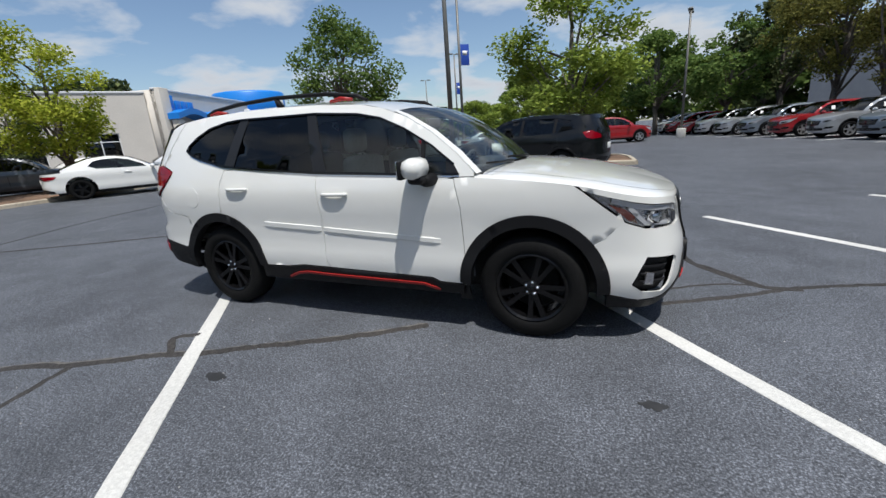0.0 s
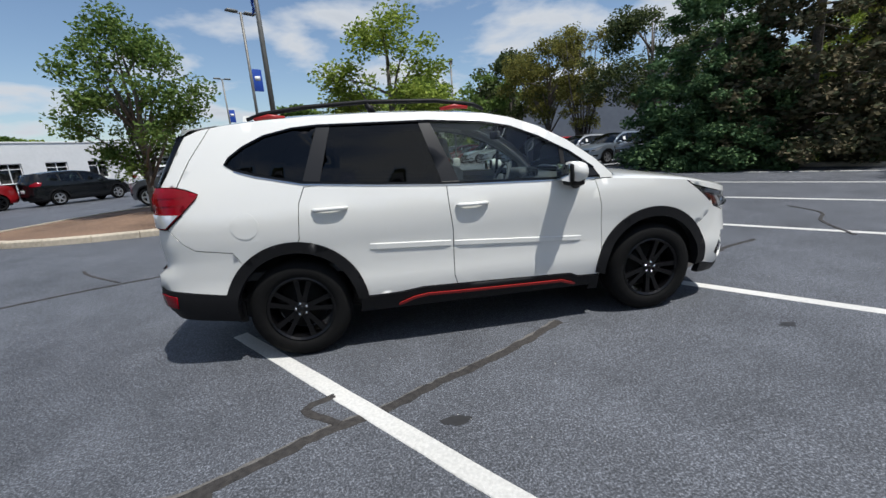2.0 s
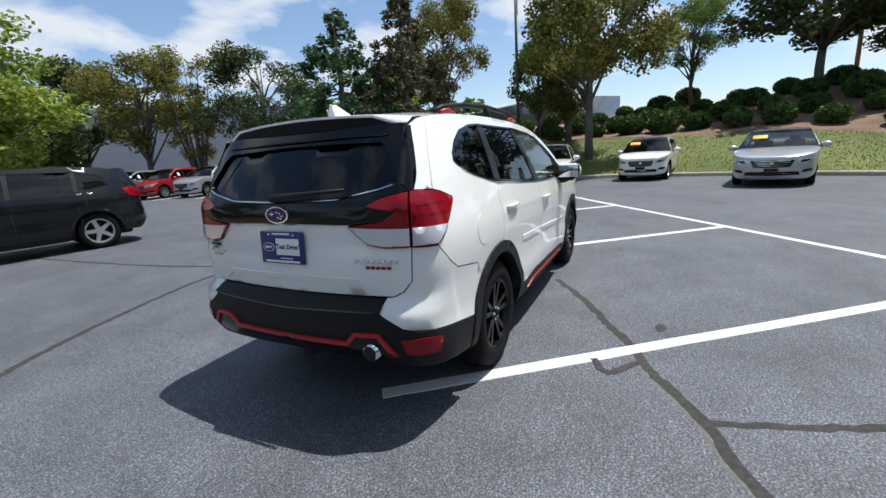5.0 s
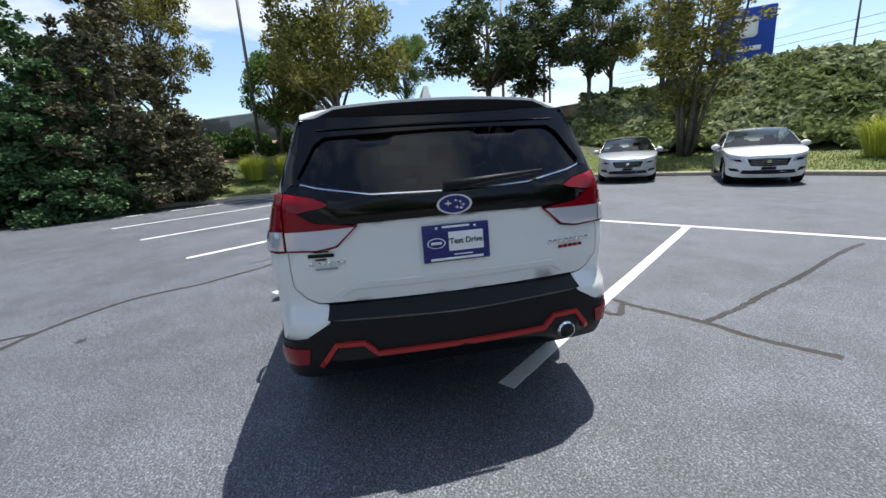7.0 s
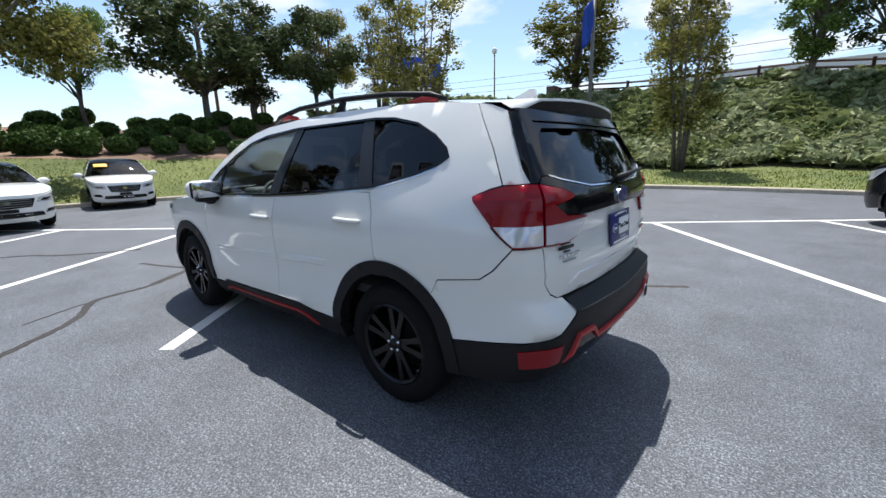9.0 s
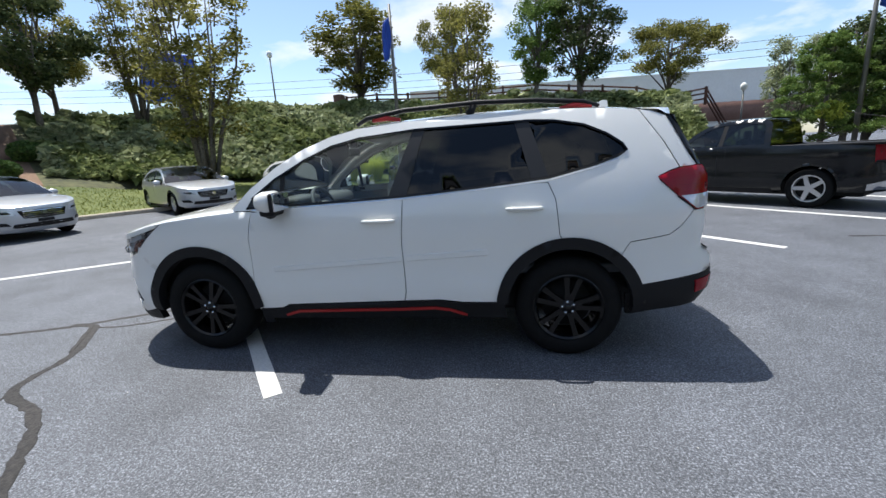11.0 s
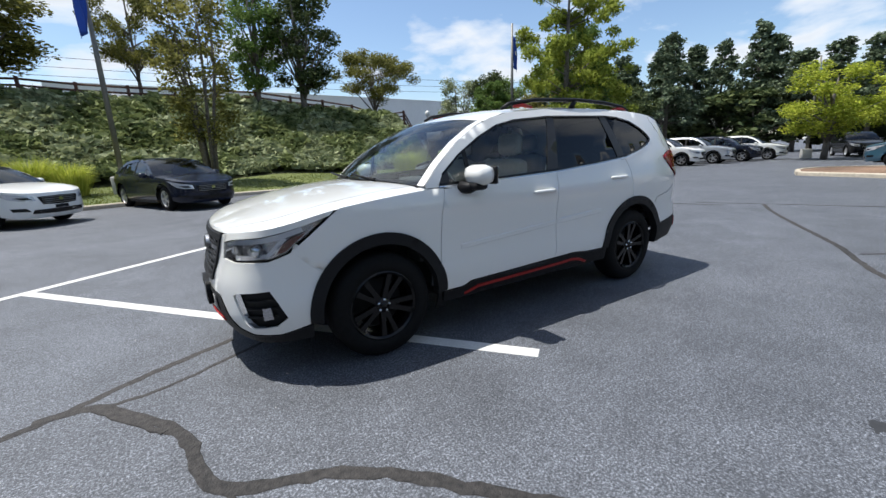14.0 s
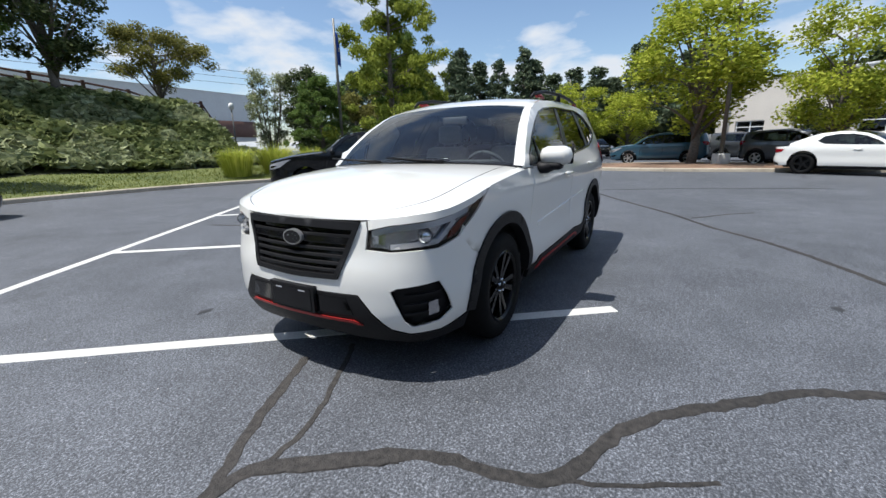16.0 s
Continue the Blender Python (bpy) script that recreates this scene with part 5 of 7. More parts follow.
def parked_car(kind, paint, m, label, group="", rim=None, lamps="lit", sticker=False, trim=None, hood_mark=None):
    """A car of a kind: one skin with real openings, glass, lamps, grille, mirrors, wheels."""
    q = KINDS[kind]
    k, kz = q["L"] / 4.57, q["kz"]
    ky = q["B"] / 1.81
    names = dict(suv="suv_car", minivan="minivan", hatch="hatchback_car", sedan="sedan_car", coupe="coupe_car", pickup="pickup_truck")
    car = thing(names[kind], m, label, "pickup truck" if kind == "pickup" else "car", group)
    boxy = kind in ("pickup",)
    W = Wrap([(x * k, y * ky) for x, y in PLAN],
             [(z * kz, d) for z, d in [(.2, -.10), (.3, -.03), (.4, 0), (.55, .0), (.7, -.005), (.85, -.03), (.95, -.08), (1.05, -.16)]],
             [(z * kz, d) for z, d in [(.2, -.07), (.3, -.035), (.4, -.006), (.5, .004), (.6, -.008), (.78, -.004), (.92, .006), (1.0, .0), (1.08, -.018), (1.2, -.06), (1.35, -.12), (1.5, -.19), (1.6, -.24), (1.7, -.30)]],
             [(z * kz, d) for z, d in [(.3, -.08), (.42, -.01), (.5, .02), (.66, .02), (.74, -.01), (.9, -.01), (1.05, .0), (1.15, -.02), (1.25, -.05), (1.4, -.12), (1.55, -.20), (1.66, -.27)]])
    A, F, R = (lambda x: W.A(x * k)), (lambda y: W.F(y * ky)), (lambda y: W.R(y * ky))
    r, c0 = q["r"], 1.335 * k
    zc = r + .01
    ro = r + .085
    sh = spline([(0, .86 * kz), (F(.45), .87 * kz), (A(2.0), .91 * kz), (A(1.6), 1.0 * kz), (A(1.2), 1.05 * kz), (A(.84), 1.085 * kz), (A(0), 1.10 * kz), (A(-1.2), 1.14 * kz if q["tail"] != "bed" else 1.10 * kz), (A(-2.0), (1.12 if q["tail"] == "gate" else 1.08) * kz), (W.end, (1.12 if q["tail"] == "gate" else 1.06) * kz)])
    S = lambda pts: [(A(x), z * kz) for x, z in pts]
    dark = M["dark"]
    rimm = rim or M["rim_silver"]
    tail_a = [A(-2.0), R(.75), R(.55), R(.3), W.end]
    for fn, sg in ((W.at, 1), (W.mirrored, -1)):
        def sp(name, pts, mt, parent=car, **kw):
            kw.setdefault("step", .12)
            return sheet(name, pts, fn, mt, parent, **kw)
        def garc(x0, rr, a0, a1, n=12):
            return [(W.A(x), z) for x, z in arc(x0, zc, rr, a0, a1, n)]
        low = [(0, .24 * kz), (F(.5), .24 * kz), (F(.75), .26 * kz)] + garc(c0, ro, -8, 188) + garc(-c0, ro, -8, 188) + [(R(.6), .30 * kz), (W.end, .32 * kz)]
        topa = [W.end, R(.3), R(.55), R(.75)] + [A(x) for x in (-2.0, -1.7, -1.4, -1.0, -.5, 0, .4, .8, 1.2, 1.6, 1.9, 2.1)] + [F(.45), F(.2), 0]
        sp("body_side", low + [(a, sh(a)) for a in topa], paint, rim=0, step=.10)
        if q["tail"] == "gate":
            up = [(x, z) for x, z in q["roof"]]
            base = [(A(x), sh(A(x))) for x in (-1.6, -1.2, -.8, -.4, 0, .4, .8)] + [(A(.98), sh(A(.98)))]
            sp("cabin_side", S(up) + [(A(-1.95), 1.2 * kz), (A(-2.0), sh(A(-2.0)))] + base, paint, holes=[S(q["win"])], rim=.02)
        else:
            base = [(A(x), sh(A(x))) for x in np.linspace(up_end(q), .98 if kind != "pickup" else .80, 8)]
            sp("cabin_side", S(q["roof"]) + base, paint, holes=[S(q["win"])], rim=.02)
        sp("side_window", S(q["win"]), M["bglass"], off=-.012, rim=0, step=.2)
        for cx_ in q["cuts"]:
            zb, zt = 1.08, 1.62
            win = np.array(q["win"])
            sp("pillar_trim", S([(cx_ - .035, 1.10), (cx_ + .035, 1.10), (cx_ - .005, 1.60), (cx_ - .075, 1.60)]), M["plastic"], off=-.006, step=.3, rim=0)
            sp("door_seam", S(ribbon([(cx_ + .02, .36), (cx_ + .02, 1.06)], .012)), dark, off=.0015, rim=0, step=.2)
        sp("door_seam", S(ribbon([(.80, .36), (.83, .7), (.78, 1.04)], .012)), dark, off=.0015, rim=0, step=.2)
        if len(q["cuts"]) > 0:
            sp("door_seam", S(ribbon([(q["cuts"][-1] - .1, 1.08), (q["cuts"][-1] - .12, .88)], .012)), dark, off=.0015, rim=0, step=.2)
        for hx in ([-.05] + ([q["cuts"][-1] + .08] if len(q["cuts"]) > 1 else [])):
            sp("door_handle", S([(hx - .1, .965), (hx + .1, .955), (hx + .1, .995), (hx - .1, 1.0)]), paint if trim is None else M["chrome"], off=.022, rim=.02)
        if group == "row of stock cars":
            sp("window_tag", S([(.22, 1.22), (.06, 1.22), (.04, 1.40), (.20, 1.40)]), M["paper"], off=-.004, rim=0, step=.2)
        sp("sill", S([(.85, .235), (-.85, .235), (-.85, .33), (.85, .33)]), M["plastic"], off=.004, rim=0, step=.2)
        if kind in ("suv", "pickup"):
            for cc in (c0, -c0):
                sp("wheel_arch_trim", garc(cc, ro + .012, -8, 188) + garc(cc, ro - .04, -8, 188)[::-1], M["plastic"] if kind == "suv" else paint, off=.01, rim=.05, step=.1)
        hl = sp("headlamp", [(F(.46), .68 * kz), (F(.66), .69 * kz), (A(1.92), .74 * kz), (A(1.64), .94 * kz), (A(2.0), .86 * kz), (F(.5), .80 * kz)], M["clear_lens"], off=.006, rim=.012)
        sp("lamp_bezel", [(F(.52), .715 * kz), (F(.64), .72 * kz), (A(1.98), .78 * kz), (F(.58), .775 * kz)], M["gloss_black"], hl, off=.009, rim=0)
        sp("fog_pocket", [(F(.56), .42 * kz), (F(.76), .44 * kz), (F(.78), .52 * kz), (F(.62), .51 * kz)], M["gloss_black"], off=.004, rim=0)
        if q["tail"] == "deck":
            t = [(A(-1.86), .98 * kz), (R(.7), 1.0 * kz), (R(.36), .98 * kz), (R(.36), .86 * kz), (R(.7), .84 * kz), (A(-1.95), .88 * kz)]
        elif q["tail"] == "bed":
            t = [(A(-2.02), 1.06 * kz), (R(.76), 1.06 * kz), (R(.66), 1.06 * kz), (R(.66), .80 * kz), (A(-2.04), .80 * kz)]
        else:
            t = [(A(-1.86), 1.16 * kz), (R(.74), 1.20 * kz), (R(.50), 1.08 * kz), (R(.50), 1.0 * kz), (R(.74), .98 * kz), (A(-1.95), 1.02 * kz)]
        sp("tail_lamp", t, M["tail_red"], off=.008, rim=.012)
        sp("bumper_trim", [(R(.1), .33 * kz), (R(.7), .34 * kz), (A(-2.0), .33 * kz), (A(-2.0), .43 * kz), (R(.6), .50 * kz), (R(.1), .50 * kz)], M["plastic"] if kind != "pickup" else M["chrome"], off=.006, rim=0)
        mr = ball("mirror", Vector((.66 * k, sg * (W.at(A(.66), 1.0 * kz).y + .11), 1.12 * kz)), (.075, .12, .08), paint, car, 12)
        mesh_ob("mirror_arm", *tube_data([(.70 * k, sg * (W.at(A(.66), 1.0 * kz).y - .06), 1.07 * kz), (.66 * k, sg * (W.at(A(.66), 1.0 * kz).y + .06), 1.09 * kz)], [.035, .03], 6), M["plastic"], mr)
        yw = W.at(A(1.335), .5).y - .13
        for xx in (c0, -c0):
            car_wheel(car, xx, sg * yw, r, rimm)
        part("front_seat", box_bm((.14, .46, .62), (-.18 * k, sg * .36, .95 * kz), .05), M["trimdark"], car)
        part("headrest", box_bm((.09, .24, .18), (-.24 * k, sg * .36, 1.32 * kz), .04), M["trimdark"], car)
    gm = M["gloss_black"]
    g = sheet("grille", half_loop([(0, .79 * kz), (F(.44), .78 * kz), (F(.36), .58 * kz), (0, .56 * kz)]), W.at, gm, car, step=.12, off=.004, rim=0)
    for i in range(4):
        zz = (.61 + .05 * i) * kz
        sheet("slat", ribbon([(-F(.36), zz), (0, zz), (F(.36), zz)], .014), W.at, M["chrome"] if trim else M["steel"], g, step=.15, off=.012, rim=.01)
    sheet("lower_intake", half_loop([(0, .46 * kz), (F(.52), .46 * kz), (F(.56), .36 * kz), (0, .34 * kz)]), W.at, gm, car, step=.12, off=.004, rim=0)
    sheet("front_plate", [(-.15, .47 * kz), (.15, .47 * kz), (.15, .55 * kz), (-.15, .55 * kz)], W.at, M["plastic"], car, step=.2, off=.012, rim=.01)
    em = [(.05 * math.cos(t), .70 * kz + .04 * math.sin(t)) for t in np.linspace(0, 6.283, 17)[:-1]]
    sheet("emblem", em, W.at, M["chrome"], car, step=.05, off=.02, rim=.01)
    sx = spline([(0, 2.235), (F(.45), 2.16), (A(2.0), 1.95), (A(1.6), 1.62), (A(1.2), 1.30), (A(.84), q["roof"][0][0] + .08)])
    szx = spline([(.75, 1.14), (1.06, 1.122), (1.3, 1.10), (1.62, 1.05), (1.95, .965), (2.16, .90), (2.235, .872)])
    bonnet("hood", W, sh, lambda a: (sx(a) * k, szx(sx(a)) * kz), 0.0, A(.9), 0, 1, paint, car, n=14, m=8)
    E = lambda pts, o=-.004: [W.at(A(x), z * kz, o) for x, z in pts]
    n_ws = {"pickup": 5, "sedan": 5, "coupe": 5}.get(kind, 5)
    rp = q["roof"]
    ws = span("windscreen", E(rp[:n_ws]), M["bglass"], car, .09 * k, .03, 10)
    if sticker:
        part("price_sticker", box_bm((.02, .34, .16), (0, 0, 0), .002), M["tag_yellow"], car).matrix_local = pose(rp[2][0] * k + .09, -.40, rp[2][1] * kz + .035, 0, -52 + 90 - 4, 0) @ pose(0, 0, 0, 0, 90, 0)
    last = len(rp)
    if q["tail"] == "gate":
        span("roof", E(rp[n_ws - 1:], 0), paint, car, 0, .04, 10, power=2.6)
        tgl = [(W.end, 1.60 * kz), (R(.5), 1.595 * kz), (A(-1.80), 1.57 * kz), (A(-1.95), 1.2 * kz), (A(-2.0), sh(A(-2.0))), (R(.55), sh(R(.55))), (W.end, sh(W.end))]
        gl = [(W.end, 1.50 * kz), (R(.46), 1.49 * kz), (R(.58), 1.26 * kz), (W.end, 1.22 * kz)]
        loop = lambda p: p + [(2 * W.end - a, z) for a, z in p[::-1] if a < W.end - 1e-6]
        tg = sheet("tailgate", loop(tgl), W.at, paint, car, holes=[loop(gl)], step=.12, rim=.02)
        sheet("rear_window", loop(gl), W.at, M["privacy"], tg, step=.2, off=-.008, rim=0)
    elif q["tail"] == "deck":
        span("roof", E(rp[n_ws - 1:last - 3], 0), paint, car, 0, .035, 10, power=2.6)
        span("rear_window", E(rp[last - 4:]), M["bglass"], car, -.07 * k, .03, 10)
        dx = spline([(-W.end, -2.26), (-R(.45), -2.2), (-A(-2.0), -2.0), (-A(-1.75), -1.82), (-A(-1.5), -1.72)])
        bonnet("boot_lid", W, sh, lambda a: (dx(-a) * k, (1.085 + .02 * (2.26 + dx(-a))) * kz), W.end, A(-1.5), 0, 1, paint, car, n=10, m=8)
    else:
        span("roof", E(rp[n_ws - 1:last - 2], 0), paint, car, 0, .035, 10, power=2.6)
        span("rear_window", E(rp[last - 3:]), M["bglass"], car, -.01, .0, 8)
        part("bed_floor", box_bm((1.50 * k, 1.5 * ky, .04), (-1.50 * k, 0, .80 * kz), .01), M["plastic"], car)
        part("bed_cover", box_bm((1.46 * k, 1.56 * ky, .03), (-1.50 * k, 0, 1.075 * kz), .01), M["plastic"], car)
        for s in (1, -1):
            part("bed_rail", box_bm((1.5 * k, .07, .04), (-1.5 * k, s * .82 * ky, 1.09 * kz), .012), M["plastic"], car)
        part("tailgate_cap", box_bm((.07, 1.5, .04), (-2.26 * k, 0, 1.06 * kz), .012), paint, car)
    part("underbody", box_bm((3.9 * k, 1.15, .30), (0, 0, .36), .04), dark, car)
    part("cabin_floor", box_bm((2.6 * k, 1.5, .05), (-.45 * k if kind != "pickup" else .0, 0, .72 * kz), .01) if kind != "pickup" else box_bm((1.5 * k, 1.5, .05), (.05, 0, .72 * kz), .01), M["trimdark"], car)
    part("dashboard", box_bm((.4, 1.36, .28), (.82 * k, 0, .92 * kz), .06), M["trimdark"], car)
    part("rear_plate", box_bm((.012, .31, .15), (-2.30 * k - .012, 0, (.78 if kind != "pickup" else .62) * kz), .003), M["paper"], car)
    return car


def up_end(q):
    return q["roof"][-1][0]


WHEEL_CACHE = {}


def car_wheel(car, x, y, r, rimm):
    """A simpler wheel for cars seen from afar: tyre and rim, meshes shared."""
    key = (round(r, 3), rimm.name)
    w = new("wheel"); w.parent = car
    w.matrix_local = pose(x, y, r, 0, 0, 0 if y > 0 else 180)
    if key not in WHEEL_CACHE:
        R, h = r * .68, .105
        prof = [(R, -h + .01), (r - .04, -h), (r, -h + .04), (r, h - .04), (r - .04, h), (R + .01, h - .004), (R, h - .015)]
        t = mesh_ob("tyre", *lathe(prof, 24), M["rubber"], w)
        ds = [lathe([(R + .004, h - .012), (R - .02, h - .015), (R - .03, h - .06), (R - .03, -h + .03)], 24)]
        for i in range(5):
            a = 2 * math.pi * i / 5
            d, s = Vector((math.cos(a), 0, math.sin(a))), Vector((-math.sin(a), 0, math.cos(a)))
            up = Vector((0, h - .025, 0))
            vv = [d * R * .1 + s * R * .16 + up, d * R * .1 - s * R * .16 + up, d * R * .97 - s * R * .13 + up, d * R * .97 + s * R * .13 + up]
            vv += [v - Vector((0, .03, 0)) for v in vv]
            ds.append((vv, [(0, 1, 2, 3), (1, 5, 6, 2), (0, 3, 7, 4)]))
        ds.append(lathe([(.0001, h - .02), (R * .2, h - .022), (R * .25, h - .05)], 14))
        rm = mesh_ob("rim", *joined(ds), rimm, w, smooth=False)
        bk = mesh_ob("brake_disc", *lathe([(.0001, 0.0), (R * .93, 0.0), (R * .93, -.02)], 20), M["dark"], w)
        WHEEL_CACHE[key] = (t.data, rm.data, bk.data)
    else:
        for nm, me in zip(("tyre", "rim", "brake_disc"), WHEEL_CACHE[key]):
            o = new(nm, me); o.parent = w


def at(x, y, yaw):
    return pose(x, y, 0, 0, 0, yaw)


# cars along the planted bank, noses to the lot
parked_car("sedan", M["white"], at(11.6, 1.7, 186), "white compact sedan with a wide dark grille by the kerb", "cars along the bank", sticker=True)
parked_car("hatch", M["white"], at(14.4, -1.6, 172), "small white hatchback parked nose out before the lawn", "cars along the bank", sticker=True)
parked_car("sedan", M["silver"], at(11.8, -5.0, 166), "silver sedan with chrome grille bars facing the lot", "cars along the bank", sticker=True, trim=True)
parked_car("sedan", M["silver"], at(9.9, -9.4, 146), "silver grey sedan with dark mesh grille facing the lot", "cars along the bank")
parked_car("sedan", M["white"], at(6.5, -11.3, 140), "white sedan with dark grille beside ornamental grass", "cars along the bank")
parked_car("sedan", M["navy"], at(2.4, -12.4, 113), "dark navy sedan parked nose out below the hedge", "cars along the bank")
parked_car("pickup", M["black"], at(-6.2, -6.9, -48), "black pickup truck with silver wheels in a stall", rim=M["rim_silver"])
# row with noses to the aisle
d = (0.97, 0.25)
ROW = [("minivan", "grey", "dark grey minivan"), ("suv", "slate", "slate silver SUV"), ("suv", "silver", "silver SUV"), ("suv", "red", "dark red SUV"), ("suv", "slate", "slate silver SUV"), ("suv", "silver", "silver SUV"), ("suv", "silver", "silver SUV"), ("sedan", "red", "dark red sedan"), ("suv", "red", "dark red SUV"), ("suv", "white", "white SUV")]
for i, (kd, pt, lb) in enumerate(ROW):
    fx, fy = 11.3 - .72 * i, 15.4 + 2.85 * i
    parked_car(kd, M[pt], at(fx + d[0] * 2.5, fy + d[1] * 2.5, 194), lb + " in a row with noses to the aisle", "row of stock cars")
parked_car("suv", M["black"], at(-0.7, 9.4, 168), "black three-row SUV with silver wheels on asphalt")
parked_car("suv", M["grey"], at(-8.2, 15.0, 172), "grey SUV parked behind a mulched island", "cars behind the island")
parked_car("sedan", M["silver"], at(-4.5, 21.5, 20), "silver sedan parked behind light poles", "cars behind the island")
parked_car("suv", M["white"], at(-14.0, 27.0, 15), "white SUV in a far row", "cars behind the island")
parked_car("suv", M["navy"], at(-2.0, 25.0, 20), "dark blue SUV in a far row", "cars behind the island")
parked_car("suv", M["red"], at(1.6, 27.5, 20), "red SUV in a far row", "cars behind the island")
# west side
parked_car("coupe", M["white"], at(-15.6, 7.0, 62), "white muscle coupe with black wheels seen at its tail", rim=M["rim_black"])
parked_car("suv", M["grey"], at(-21.6, 6.2, 60), "dark grey SUV behind a tree island", "cars by the showroom")
parked_car("minivan", M["blue"], at(-23.6, 0.2, -84), "steel blue minivan behind a tree island", "cars by the showroom")
parked_car("suv", M["grey"], at(-27.5, 4.6, 100), "dark grey SUV near the showroom", "cars by the showroom")
parked_car("sedan", M["silver"], at(-20.5, 13.5, 60), "silver sedan by the showroom windows", "cars by the showroom")
parked_car("sedan", M["white"], at(-22.5, 10.0, 60), "white sedan by the showroom windows", "cars by the showroom")
parked_car("pickup", M["red"], at(-19.5, 17.5, 250), "red pickup truck by the showroom", "cars by the showroom", rim=M["rim_black"])
parked_car("suv", M["black"], at(-16.5, 21.5, 60), "black SUV by the showroom", "cars by the showroom")
# south-west row
for i, (kd, pt) in enumerate([("pickup", "black"), ("suv", "black"), ("suv", "white"), ("suv", "silver"), ("suv", "navy"), ("suv", "white")]):
    parked_car(kd, M[pt], at(-17.5 - 3.0 * i, -12.2 + .35 * i, 100), f"{pt} {'pickup' if kd == 'pickup' else 'SUV'} in the far row below tall trees", "far south-west row")
parked_car("suv", M["black"], at(-38, -6, 30), "black SUV at the lot's far end")
parked_car("pickup", M["black"], at(-42, -3, 200), "black pickup at the lot's far end")

# ---- plants ----
LEAF = dict(
    light=leaf_mat("leaf_light_green", (0.125, 0.190, 0.030), (0.350, 0.420, 0.080)),
    gold=leaf_mat("leaf_golden_green", (0.135, 0.180, 0.025), (0.390, 0.430, 0.075)),
    lime=leaf_mat("leaf_lime_green", (0.190, 0.255, 0.020), (0.500, 0.520, 0.075)),
    mid=leaf_mat("leaf_mid_green", (0.070, 0.131, 0.032), (0.193, 0.263, 0.070)),
    dark=leaf_mat("leaf_dark_green", (0.036, 0.058, 0.025), (0.135, 0.160, 0.062), 0.2),
    olive=leaf_mat("leaf_olive", (0.075, 0.083, 0.024), (0.270, 0.255, 0.065)),
    yellow=leaf_mat("leaf_yellow_olive", (0.10, 0.10, 0.028), (0.34, 0.32, 0.09)),
    cedar=leaf_mat("leaf_cedar", (0.035, 0.079, 0.035), (0.131, 0.210, 0.088), 0.15),
    brown=leaf_mat("leaf_bronze", (0.04, 0.058, 0.03), (0.17, 0.14, 0.085), 0.15),
    pine=leaf_mat("leaf_pine", (0.058, 0.088, 0.052), (0.180, 0.215, 0.125), 0.15),
    hedge=leaf_mat("leaf_hedge", (0.075, 0.105, 0.036), (0.300, 0.335, 0.140), 0.25),
    sage=leaf_mat("leaf_sage", (0.130, 0.165, 0.080), (0.440, 0.465, 0.265), 0.25),
    box=leaf_mat("leaf_boxwood", (0.035, 0.070, 0.021), (0.123, 0.193, 0.052), 0.15),
    tuft=leaf_mat("blade_lime", (0.245, 0.315, 0.035), (0.600, 0.600, 0.123), 0.3),
    turf=leaf_mat("blade_turf", (0.105, 0.140, 0.028), (0.285, 0.295, 0.078), 0.3),
)


def leaf_data(C, size, rng, up=0.35, long=1.7):
    """One bent leaf clump (four corners) at every centre."""
    n = len(C)
    d = rng.normal(size=(n, 3)); d[:, 2] *= up; d /= np.linalg.norm(d, axis=1)[:, None]
    e = rng.normal(size=(n, 3)); e -= (e * d).sum(1)[:, None] * d; e /= np.linalg.norm(e, axis=1)[:, None]
    s = size * rng.uniform(.55, 1.35, (n, 1))
    V = np.stack([C - d * s * long / 2, C + e * s * .5, C + d * s * long / 2 + np.array([0, 0, -.12]) * s, C - e * s * .5], 1).reshape(-1, 3)
    return V, (np.arange(n * 4).reshape(-1, 4)).tolist()


def crown_points(blobs, n, rng, shell=.6):
    """Leaf places in a set of (x, y, z, r) clumps, thicker towards their skins."""
    B = np.array(blobs)
    w = B[:, 3] ** 2.2
    k = rng.choice(len(B), n, p=w / w.sum())
    d = rng.normal(size=(n, 3)); d /= np.linalg.norm(d, axis=1)[:, None]
    r = B[k, 3] * rng.uniform(0, 1, n) ** shell
    return B[k, :3] + d * r[:, None] * np.array([1, 1, .8])


TREES = {}


